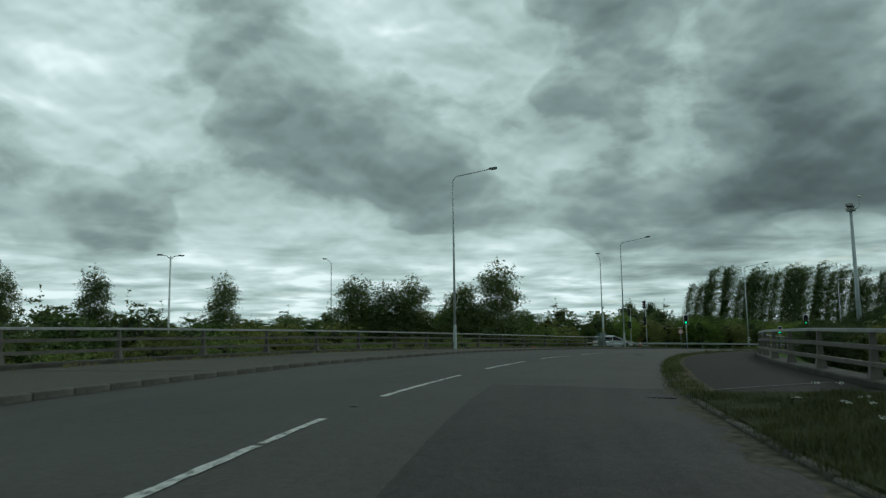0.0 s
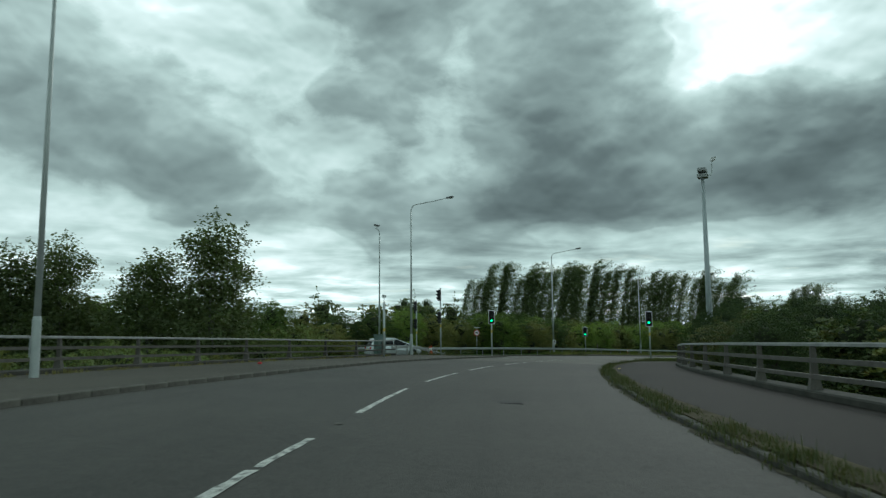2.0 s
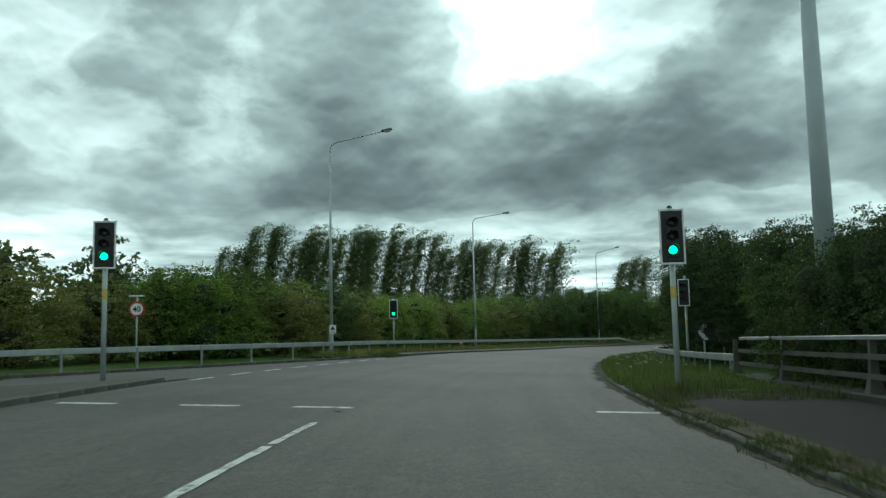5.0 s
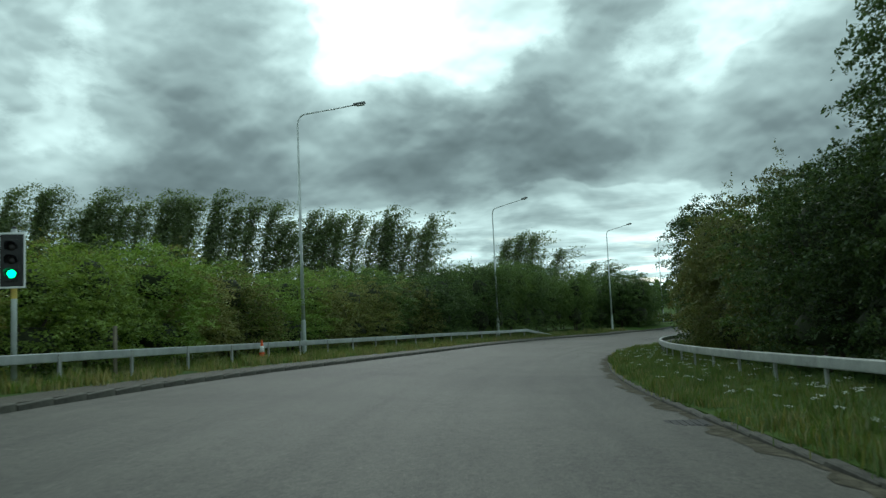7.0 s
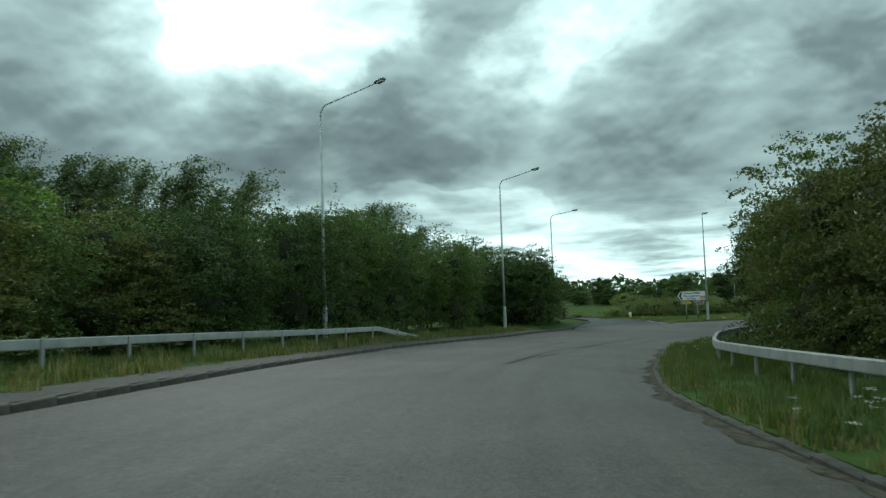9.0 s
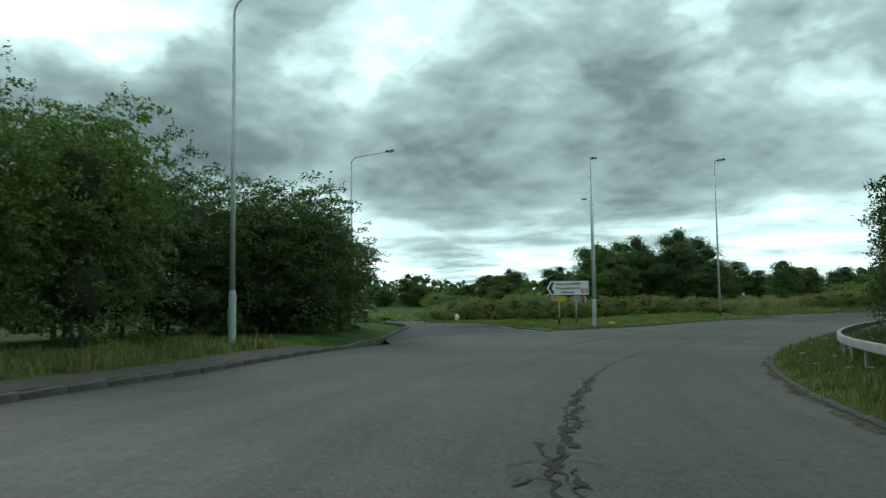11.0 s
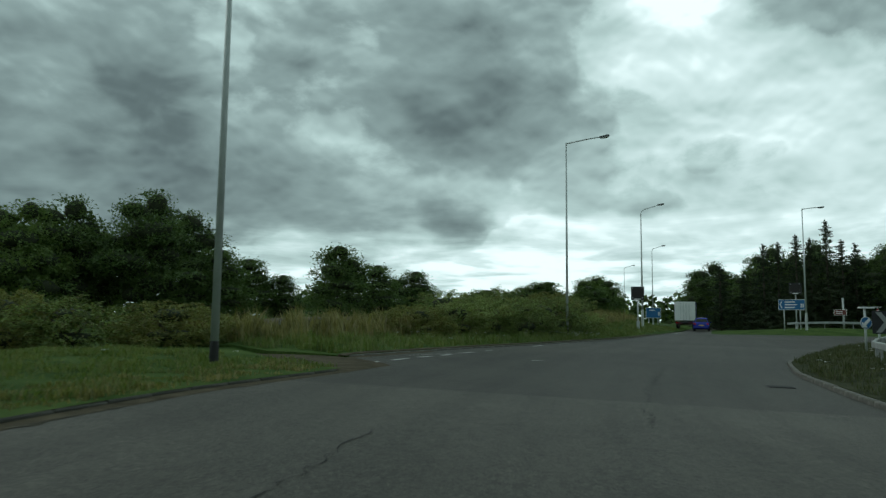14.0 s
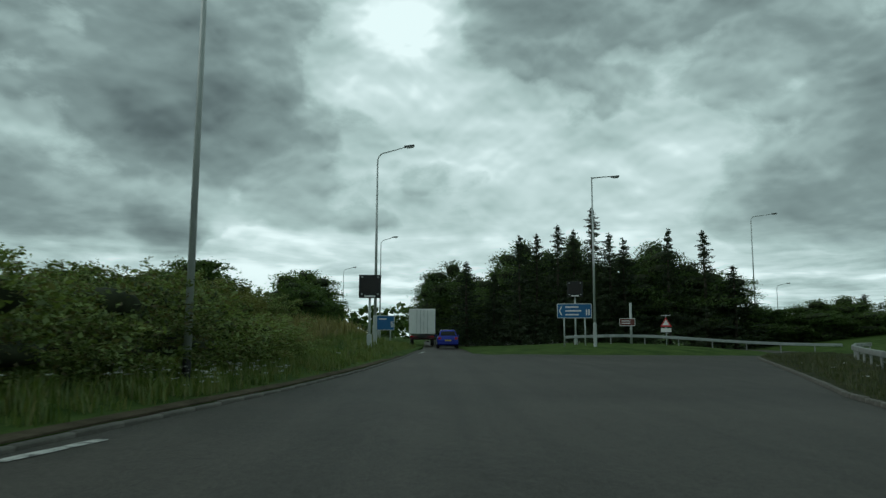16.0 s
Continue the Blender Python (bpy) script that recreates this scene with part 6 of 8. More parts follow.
def car(x, y, turn, paint, label, width=1.72, length=4.1, height=1.45, estate=False, z=None):
    """A hatchback along +x: lofted body, glasshouse, lamps, wheels."""
    root = thing("car", label, "car", pose(x, y, land(x, y) if z is None else z, 0, 0, turn))
    L, Wd, H = length / 2, width / 2, height
    # stations from tail to nose: x, sill, belt, half width
    st = [(-L, 0.45, 0.78, 0.86), (-L + 0.06, 0.30, 0.90, 0.93), (-L + 0.3, 0.22, 0.95, 0.98), (-L * 0.35, 0.2, 0.94, 1.0), (L * 0.15, 0.2, 0.92, 1.0), (L * 0.45, 0.2, 0.90, 0.99), (L * 0.62, 0.22, 0.84, 0.97), (L - 0.2, 0.24, 0.72, 0.92), (L - 0.03, 0.32, 0.62, 0.84), (L, 0.42, 0.56, 0.76)]
    bm = bmesh.new()
    rings = []
    for sx, lo, hi, hw in st:
        w = Wd * hw
        sect = [(-w * 0.9, lo), (-w, lo + 0.12), (-w, hi - 0.2), (-w * 0.95, hi - 0.04), (-w * 0.86, hi), (w * 0.86, hi), (w * 0.95, hi - 0.04), (w, hi - 0.2), (w, lo + 0.12), (w * 0.9, lo)]
        rings.append([bm.verts.new((sx, a, b)) for a, b in sect])
    for a, b in zip(rings, rings[1:]):
        for j in range(len(a)):
            bm.faces.new((a[j], a[(j + 1) % len(a)], b[(j + 1) % len(a)], b[j]))
    bm.faces.new(rings[0])
    bm.faces.new(rings[-1][::-1])
    bmesh.ops.recalc_face_normals(bm, faces=bm.faces)
    body = smooth(part("body", bm, paint, root))
    back = -L + (0.06 if estate else 0.16)
    cab = [(back, 0.93, 0.78), (-L + (0.38 if estate else 0.55), H - 0.06, 0.66), (-L * 0.25, H, 0.70), (L * (0.0 if estate else 0.1), H - 0.04, 0.69), (L * (0.74 if estate else 0.58), 0.86, 0.78)]
    bm = bmesh.new()
    low_ring = [(c[0], s * Wd * (0.9 if k in (0, 4) else 0.92)) for k, c in enumerate(cab) for s in (1,)]
    rows = []
    for sx, z, hw in cab:
        rows.append([bm.verts.new((sx, -Wd * 0.9, 0.9)), bm.verts.new((sx, -Wd * hw, z)), bm.verts.new((sx, -Wd * hw * 0.85, z + (0.025 if z > 1 else 0))), bm.verts.new((sx, Wd * hw * 0.85, z + (0.025 if z > 1 else 0))), bm.verts.new((sx, Wd * hw, z)), bm.verts.new((sx, Wd * 0.9, 0.9))])
    for a, b in zip(rows, rows[1:]):
        for j in range(5):
            bm.faces.new((a[j], a[j + 1], b[j + 1], b[j]))
    bmesh.ops.recalc_face_normals(bm, faces=bm.faces)
    smooth(part("roof", bm, paint, root))

    def pane(pts, name="window"):
        b2 = bmesh.new()
        b2.faces.new([b2.verts.new(p) for p in pts])
        bmesh.ops.solidify(b2, geom=b2.faces[:], thickness=0.008)
        return part(name, b2, M_GLASS, root, "dark glass")

    zt = H - 0.12
    x1, x2 = cab[1][0], cab[0][0]
    f = lambda q: x2 + (x1 - x2) * (q - 0.93) / (H - 0.96)
    pane([(f(1.0) - 0.02, -Wd * 0.72, 1.0), (f(1.0) - 0.02, Wd * 0.72, 1.0), (f(zt) - 0.02, Wd * 0.6, zt), (f(zt) - 0.02, -Wd * 0.6, zt)], "rear_window")
    x3, x4 = cab[3][0], cab[4][0]
    g = lambda q: x4 + (x3 - x4) * (q - 0.86) / (H - 0.89)
    pane([(g(0.95) + 0.03, -Wd * 0.74, 0.95), (g(0.95) + 0.03, Wd * 0.74, 0.95), (g(zt) + 0.03, Wd * 0.62, zt), (g(zt) + 0.03, -Wd * 0.62, zt)], "windscreen")
    for e in (-1, 1):
        yl, yh = e * (Wd * 0.895 + 0.012), e * (Wd * 0.715 + 0.015)
        for a, b in ((f(0.97) + 0.16, -L * 0.12), (-L * 0.09, g(0.97) - 0.18)):
            xa, xb = max(a, f(zt) + 0.1) if a < 0 and b < 0 else a, min(b, g(zt) - 0.08)
            pane([(a, yl, 0.97), (b, yl, 0.97), (xb, yh, zt), (xa, yh, zt)])
        part("rear_lamp", box((0.08, 0.22, 0.2), (-L + 0.03, e * Wd * 0.76, 0.78), 0.03, 2), M_TAIL, root, "red rear lamp")
        part("headlight", box((0.16, 0.3, 0.14), (L - 0.12, e * Wd * 0.66, 0.62), 0.04, 2), M_BOWL, root, "clear headlight")
        part("mirror", box((0.1, 0.16, 0.11), (L * 0.34, e * (Wd + 0.06), 0.98), 0.03, 2), paint, root)
        for wx in (-L * 0.62, L * 0.63):
            wheel(root, wx, e * (Wd - 0.1), 0.31, 0.2)
            part("wheel_arch", cyl(0.36, 0.36, (wx, e * (Wd - 0.03), 0.33), (wx, e * (Wd + 0.006), 0.33), 22), M_BLACK, root)
        part("door_handle", box((0.16, 0.03, 0.03), (-L * 0.2, e * (Wd + 0.005), 0.8), 0.01), paint, root)
    part("number_plate", box((0.02, 0.5, 0.11), (-L - 0.005, 0, 0.62), 0.004), M_PLATEY, root, "yellow plate")
    part("bumper", box((0.12, Wd * 1.8, 0.2), (-L + 0.03, 0, 0.42), 0.04, 2), paint, root)
    part("bumper", box((0.12, Wd * 1.6, 0.18), (L - 0.02, 0, 0.38), 0.04, 2), M_BLACK, root)
    return root


EXIT_TURN = math.degrees(math.atan2(-0.755, 0.655))
car(197.45, 26.07, EXIT_TURN, M_CARB, "bright blue hatchback driving away on the exit")
car(26.01, 78.77, -3, M_CARS, "pale silver people carrier waiting at the side road", 1.78, 4.3, 1.56, True, arm_z(27.0, 79.2))


car(151.4, 117.0, 74, M_WHITE, "small white van driving away on the exit", 1.75, 4.0, 1.8, True, arm_z(151.4, 117.0))
car(154.0, 126.5, 74, M_SBLACK, "dark grey saloon driving away on the exit", 1.72, 4.2, 1.45, False, arm_z(154.0, 126.5))


def lorry(x, y, turn):
    root = thing("box_lorry", "white box lorry with blue sides and maroon chassis", "lorry", pose(x, y, land(x, y), 0, 0, turn))
    part("box_body", box((6.2, 2.45, 2.35), (0.2, 0, 2.25), 0.04, 2), M_WHITE, root, "white box")
    for e in (-1, 1):
        side = part("side_panel", box((6.0, 0.02, 2.2), (0.2, e * 1.235, 2.25), 0.005), M_TARP, root, "deep blue side")
        for z, a, b in ((2.75, -2.2, 1.6), (2.35, -1.6, 1.0)):
            part("text_bar", box((b - a, 0.012, 0.2 if z > 2.5 else 0.09), ((a + b) / 2, e * 1.25, z), 0.002), M_WHITE, side, "pale lettering bar")
        part("rear_door", box((0.03, 1.16, 2.2), (-2.92, e * 0.6, 2.25), 0.01), M_WHITE, root, "white rear door")
        for yy in (0.15, 0.5):
            part("lock_bar", cyl(0.018, 0.018, (-2.95, e * yy, 1.2), (-2.95, e * yy, 3.3), 8), M_GALV, root)
        part("rear_lamp", box((0.05, 0.3, 0.14), (-2.9, e * 0.95, 0.85), 0.02), M_TAIL, root, "red rear lamp")
        wheel(root, -1.6, e * 0.95, 0.42, 0.32)
        wheel(root, 2.9, e * 0.98, 0.42, 0.26)
    part("frame", box((7.0, 0.9, 0.25), (0.3, 0, 0.85), 0.03), M_BLACK, root)
    part("under_guard", box((0.1, 2.3, 0.32), (-2.85, 0, 0.78), 0.02), M_MAROON, root, "maroon tail bar")
    part("cab", box((1.7, 2.2, 1.75), (4.1, 0, 1.45), 0.16, 3), M_WHITE, root)
    part("windscreen", box((0.04, 1.9, 0.75), (4.95, 0, 1.85), 0.015), M_GLASS, root)


lorry(206.5, 18.77, EXIT_TURN)


# ---------- plants ----------
def leaf_mesh(name, centres, normals, sizes, mat, rng, aspect=0.55, droop=0.0, core=None):
    """One leaf (a folded diamond) at each centre, facing about its normal, each an island of its own."""
    n = len(centres)
    axis = normals * 0.7 + rng.normal(0, 0.75, (n, 3))
    axis[:, 2] *= 0.7
    axis[:, 2] += 0.05 - droop
    axis /= np.linalg.norm(axis, axis=1)[:, None] + 1e-9
    side = np.cross(axis, rng.normal(0, 0.8, (n, 3)) + np.array([0.0, 0.0, 1.0]))
    side /= np.linalg.norm(side, axis=1)[:, None] + 1e-9
    fold = np.cross(axis, side)
    a, b = axis * sizes[:, None], side * (sizes * aspect)[:, None]
    f = fold * (sizes * 0.12)[:, None]
    v = np.stack([centres - a * 0.5, centres + b * 0.5 + f, centres + a * 0.5, centres - b * 0.5 + f], 1).reshape(-1, 3)
    faces = np.arange(4 * n).reshape(-1, 4)
    loops, starts, totals = faces.ravel(), np.arange(n) * 4, np.full(n, 4)
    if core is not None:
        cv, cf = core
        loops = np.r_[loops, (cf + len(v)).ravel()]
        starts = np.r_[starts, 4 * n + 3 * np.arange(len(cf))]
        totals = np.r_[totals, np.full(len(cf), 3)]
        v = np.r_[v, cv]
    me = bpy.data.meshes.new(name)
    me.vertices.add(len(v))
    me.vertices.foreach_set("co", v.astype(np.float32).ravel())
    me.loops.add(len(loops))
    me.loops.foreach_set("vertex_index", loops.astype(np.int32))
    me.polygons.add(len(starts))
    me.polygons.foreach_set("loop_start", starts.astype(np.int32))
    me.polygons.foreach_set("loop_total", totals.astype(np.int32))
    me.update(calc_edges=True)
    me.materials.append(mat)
    # the core's dark material stands for shade inside the crown
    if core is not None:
        me.materials.append(M_CORE_SHADE)
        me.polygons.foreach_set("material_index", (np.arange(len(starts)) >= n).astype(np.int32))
    return me


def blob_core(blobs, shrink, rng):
    """A lumpy core for a dense crown, as triangles; its colour paints shade."""
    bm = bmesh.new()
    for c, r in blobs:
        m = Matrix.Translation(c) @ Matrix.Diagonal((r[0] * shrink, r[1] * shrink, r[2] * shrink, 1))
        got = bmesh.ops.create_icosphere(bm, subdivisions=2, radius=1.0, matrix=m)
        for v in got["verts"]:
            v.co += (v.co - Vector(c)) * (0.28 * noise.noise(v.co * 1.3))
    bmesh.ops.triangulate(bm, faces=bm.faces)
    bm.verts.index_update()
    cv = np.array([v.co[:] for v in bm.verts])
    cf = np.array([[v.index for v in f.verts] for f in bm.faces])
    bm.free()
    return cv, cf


def clumps(blobs, count, rng, low=0.0, shell=(0.80, 1.16)):
    """Places on the outside of a heap of ellipsoids, with the way outwards."""
    weights = np.array([r[0] * r[2] for _, r in blobs])
    weights /= weights.sum()
    got, out = [], []
    while len(got) < count:
        c, r = blobs[rng.choice(len(blobs), p=weights)]
        q = rng.normal(0, 1, 3)
        q /= np.linalg.norm(q)
        p = np.array(c) + q * np.array(r) * rng.uniform(*shell)
        if p[2] < low:
            continue
        if any(((p - np.array(c2)) / np.array(r2) @ ((p - np.array(c2)) / np.array(r2))) < 0.5 * min(1.0, shell[0] + 0.2) ** 2 for c2, r2 in blobs):
            continue
        got.append(p)
        out.append(q / np.array(r) * np.mean(r))
    return np.array(got), np.array(out)


def spray(centres, outs, per, spread, leaf, rng, shoots=0.0, shoot_len=0.8):
    """Leaves about each clump; some clumps run out into shoots."""
    pts, nor, siz = [], [], []
    for c, o in zip(centres, outs):
        k = rng.integers(int(per * 0.6), int(per * 1.4) + 1)
        q = rng.normal(0, 1, (k, 3)) * np.array([spread * 1.1, spread * 1.1, spread * 0.40])
        q[:, 2] -= 0.35 * (q[:, 0] ** 2 + q[:, 1] ** 2) / (spread + 0.1) * 0.5
        if rng.random() < shoots and o[2] > -0.1:
            way = o / (np.linalg.norm(o) + 1e-9) * 0.75 + np.array([0, 0, 0.45]) + rng.normal(0, 0.4, 3)
            k = max(8, int(k * 0.55))
            q = q[:k]
            t = rng.random(k)
            q = way * (t * shoot_len)[:, None] + rng.normal(0, 1, (k, 3)) * (0.075 * (1.35 - t))[:, None]
        pts.append(c + q)
        nor.append(np.tile(o, (k, 1)))
        siz.append(leaf * rng.uniform(0.65, 1.3, k))
    return np.concatenate(pts), np.concatenate(nor), np.concatenate(siz)


def fans(centres, outs, per, reach, leaf, rng, shoots=0.0, shoot_len=0.8):
    """Leafy branch ends that reach outwards in flat layers, drooping at the tips; a few run up into thin shoots."""
    pts, nor, siz = [], [], []
    for c, o in zip(centres, outs):
        k = rng.integers(int(per * 0.6), int(per * 1.4) + 1)
        flat_way = np.array([o[0], o[1], 0.0]) + rng.normal(0, 0.35, 3) * np.array([1, 1, 0])
        flat_way /= np.linalg.norm(flat_way) + 1e-9
        climb = 0.35 * max(o[2], -0.3) + rng.uniform(-0.05, 0.3)
        side = np.array([-flat_way[1], flat_way[0], 0.0])
        L = reach * rng.uniform(0.6, 1.35)
        t = rng.random(k) ** 0.75
        if rng.random() < shoots and o[2] > 0.0:
            way = np.array([0.35 * o[0], 0.35 * o[1], 1.0]) + rng.normal(0, 0.25, 3)
            k = max(14, int(k * 0.5))
            t = rng.random(k)
            q = way * (t * shoot_len * rng.uniform(0.6, 1.1))[:, None] + rng.normal(0, 1, (k, 3)) * (0.10 * (1.25 - t))[:, None]
        else:
            wide = rng.normal(0, 1, k) * (0.10 + 0.26 * t * (1.25 - t)) * L
            q = flat_way * ((t - 0.35) * L)[:, None] + side * wide[:, None]
            q[:, 2] += climb * t * L - 0.35 * L * t**2 + rng.normal(0, 0.045, k)
        pts.append(c + q)
        nor.append(np.tile(flat_way + np.array([0, 0, 0.1]), (k, 1)))
        siz.append(leaf * rng.uniform(0.6, 1.25, k))
    return np.concatenate(pts), np.concatenate(nor), np.concatenate(siz)


def bush(name, label, mat, R, H, seed, clump_count=230, per=30, leaf=0.13, spread=0.24, low=0.1, shoots=0.12, group="", lumps=8, skirt=True, lifted=False):
    """A dense shrub: stems, a heap of leafy lumps, layered branch ends at the outside. Returns the prototype thing."""
    rng = np.random.default_rng(seed)
    root = thing(name, label, "shrub", None, group)
    blobs = []
    for k in range(lumps):
        a, q = 2 * math.pi * (k + rng.random() * 0.7) / lumps, rng.uniform(0.25, 0.62)
        z = H * (rng.uniform(0.48, 0.76) if lifted else rng.uniform(0.26, 0.74))
        blobs.append(((R * q * math.cos(a), R * q * math.sin(a), z), (R * rng.uniform(0.36, 0.6), R * rng.uniform(0.36, 0.6), H * rng.uniform(0.16, 0.28))))
    blobs.append(((0, 0, H * 0.66), (R * 0.52, R * 0.52, H * 0.30)))
    if skirt:
        foot = 0.60 if lifted else 0.74
        blobs.append(((0, 0, H * 0.23), (R * foot, R * foot, H * 0.26)))
    c, o = clumps(blobs, clump_count, rng, low, (0.78, 1.04))
    pts, nor, siz = fans(c, o, per, spread * 1.9, leaf, rng, shoots, 0.13 * H)
    c, o = clumps(blobs, 8 * clump_count, rng, low * 0.5, (0.55, 0.84))
    pts, nor = np.concatenate([pts, c]), np.concatenate([nor, o])
    siz = np.concatenate([siz, leaf * rng.uniform(1.0, 1.9, len(c))])
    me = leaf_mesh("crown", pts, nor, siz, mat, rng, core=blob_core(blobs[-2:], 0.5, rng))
    part("crown", me, mat, root)
    for k in range(3):
        a = rng.random() * 6.28
        bm = tube([(0.15 * math.cos(a), 0.15 * math.sin(a), -0.15), (0.3 * math.cos(a), 0.3 * math.sin(a), H * 0.3), (R * 0.4 * math.cos(a), R * 0.4 * math.sin(a), H * 0.6)], [0.07, 0.05, 0.02], 6)
        part("stem", bm, M_BARK, root)
    return root


def poplar(label, H, R, seed, thin=1.0):
    """A wind-bent poplar: a bowed trunk and steep plumes of leaves that all stream downwind (+x), with sky between them."""
    rng = np.random.default_rng(seed)
    root = thing("poplar", label, "tree", None, "row of poplars")
    bow = lambda z: 0.15 * H * (max(z, 0.0) / H) ** 1.8
    trunk = [(bow(z) + 0.07 * math.sin(z), 0.05 * math.cos(1.3 * z), z) for z in np.linspace(-0.2, H * 0.95, 10)]
    smooth(part("trunk", tube(trunk, list(np.linspace(0.2, 0.03, 10)), 8), M_BARK, root))
    pts, nor, siz = [], [], []
    n = 62
    for k in range(n):
        u = (k + rng.random()) / n
        z = H * (0.12 + 0.84 * u)
        a = k * 2.4 + rng.normal(0, 0.3)
        L = (R * (1.45 - 0.62 * u)) * rng.uniform(0.65, 1.35)
        out = np.array([math.cos(a) * 0.78, math.sin(a) * 0.78, 0.95])
        def along(t):
            t = np.asarray(t)[:, None]
            return np.array([bow(z), 0, z]) + out * (t * L) + np.array([1.0, 0, -0.18]) * (0.95 * L * t**2)
        if k % 3 == 0:
            part("limb", tube([Vector(p) for p in along([0.0, 0.35, 0.8])], [0.05 * (1.2 - u), 0.035 * (1.2 - u), 0.008], 5), M_BARK, root)
        m = int(rng.uniform(105, 160) * thin)
        t = np.clip(rng.beta(1.7, 1.4, m) * 1.12, 0, 1.12)
        w = 0.13 + 0.30 * np.sin(np.pi * np.clip(t / 1.15, 0, 1)) ** 0.8
        p = along(t) + rng.normal(0, 1, (m, 3)) * np.stack([w * 0.95, w * 0.8, w * 0.75], 1)
        p[:, 0] += np.abs(rng.normal(0, 0.28, m)) * t
        pts.append(p)
        nor.append(np.tile([0.9, 0.0, 0.25], (m, 1)))
        siz.append(rng.uniform(0.18, 0.38, m))
    me = leaf_mesh("crown", np.concatenate(pts), np.concatenate(nor), np.concatenate(siz), F_POPLAR, rng, 0.6)
    part("crown", me, F_POPLAR, root)
    return root


def tree(name, label, mat, H, R, seed, bark=M_BARK, clear=0.2, clump_count=170, per=26, leaf=0.2, spread=0.3, lean=0.0, shape="round", droop=0.0, core=0.0, group="", shoots=0.1, trunk_r=0.16):
    """A tree: tapered trunk, limbs, a crown of many clumps with gaps. Returns the prototype thing."""
    rng = np.random.default_rng(seed)
    root = thing(name, label, "tree", None, group)
    bend = lambda z: lean * (max(z, 0.0) / H) ** 1.6 * H
    trunk = [(bend(z) + 0.08 * math.sin(z), 0.06 * math.cos(1.3 * z), z) for z in np.linspace(-0.2, H * 0.93, 9)]
    smooth(part("trunk", tube(trunk, list(np.linspace(trunk_r, 0.02, 9)), 8), bark, root))
    blobs = []
    n = 11
    for k in range(n):
        u = (k + 0.5) / n
        z = H * (clear + (1 - clear) * u)
        if shape == "column":
            r = R * (0.75 + 0.35 * math.sin(math.pi * min(1, u * 1.1))) * (1.05 - 0.75 * u**3)
            off = R * rng.uniform(0.1, 0.45)
        elif shape == "birch":
            r = R * (1.0 - 0.72 * u) * rng.uniform(0.6, 0.95)
            off = R * rng.uniform(0.15, 0.6) * (1 - 0.7 * u)
        else:
            r = R * math.sin(math.pi * (0.16 + 0.72 * u)) * rng.uniform(0.45, 0.7)
            off = R * math.sin(math.pi * (0.16 + 0.72 * u)) * rng.uniform(0.25, 0.62)
        a = k * 2.4 + rng.random()
        c = (bend(z) + off * math.cos(a), off * math.sin(a), z)
        blobs.append((c, (r, r, H * (1 - clear) * rng.uniform(0.09, 0.15))))
        limb = [(bend(z * 0.8), 0, z * 0.8), (bend(z) + off * 0.5 * math.cos(a), off * 0.5 * math.sin(a), z * 0.92), c]
        part("limb", tube(limb, [trunk_r * 0.42 * (1.1 - u), trunk_r * 0.28 * (1.1 - u), 0.012], 6), bark, root)
    c, o = clumps(blobs, clump_count, rng, H * clear * 0.7)
    pts, nor, siz = spray(c, o, per, spread, leaf, rng, shoots, 0.07 * H)
    c, o = clumps(blobs, 5 * clump_count, rng, H * clear * 0.7, (0.25, 1.0))
    pts, nor = np.concatenate([pts, c + rng.normal(0, 0.15, c.shape)]), np.concatenate([nor, o])
    siz = np.concatenate([siz, leaf * rng.uniform(1.2, 2.0, len(c))])
    if lean:
        pts[:, 0] += np.abs(rng.normal(0, 0.6, len(pts))) * (pts[:, 2] / H) ** 2
    if droop:
        pts[:, 2] -= np.abs(rng.normal(0, droop, len(pts)))
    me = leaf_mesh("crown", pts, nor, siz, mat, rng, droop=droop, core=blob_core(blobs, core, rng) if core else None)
    part("crown", me, mat, root)
    return root


def conifer(label, H, R, seed, bare=0.15, dense=1.0):
    """A spruce: straight trunk and whorls of drooping boughs of needle sprays."""
    rng = np.random.default_rng(seed)
    root = thing("conifer", label, "tree", None, "conifers beyond the junction")
    smooth(part("trunk", tube([(0, 0, -0.2), (0.05, 0, H * 0.5), (0, 0, H)], [0.2, 0.12, 0.015], 8), M_BARK, root))
    pts, nor, siz = [], [], []
    z = H * bare
    while z < H * 0.985:
        u = (z / H - bare) / (1 - bare)
        for k in range(rng.integers(4, 7)):
            a, L = rng.random() * 6.28, (R * (1.0 - 0.95 * u) * rng.uniform(0.35, 1.25))
            n = int((8 + 20 * L) * dense)
            t = rng.random(n) ** 0.8
            w = 0.13 * L * (1 - t) + 0.06
            px = np.stack([t * L * math.cos(a), t * L * math.sin(a), z + rng.normal(0, 0.1) - 0.30 * L * t + 0.26 * L * t**2], 1)
            px += rng.normal(0, 1, (n, 3)) * np.stack([w, w, w * 0.4], 1)
            pts.append(px)
            nor.append(np.tile([math.cos(a), math.sin(a), -0.2], (n, 1)))
            siz.append(np.full(n, 0.24) * rng.uniform(0.6, 1.3, n))
        z += H * 0.021 + 0.04 * (1 - u)
    me = leaf_mesh("needles", np.concatenate(pts), np.concatenate(nor), np.concatenate(siz), F_CONIFER, rng, 0.3)
    part("needles", me, F_CONIFER, root)
    return root


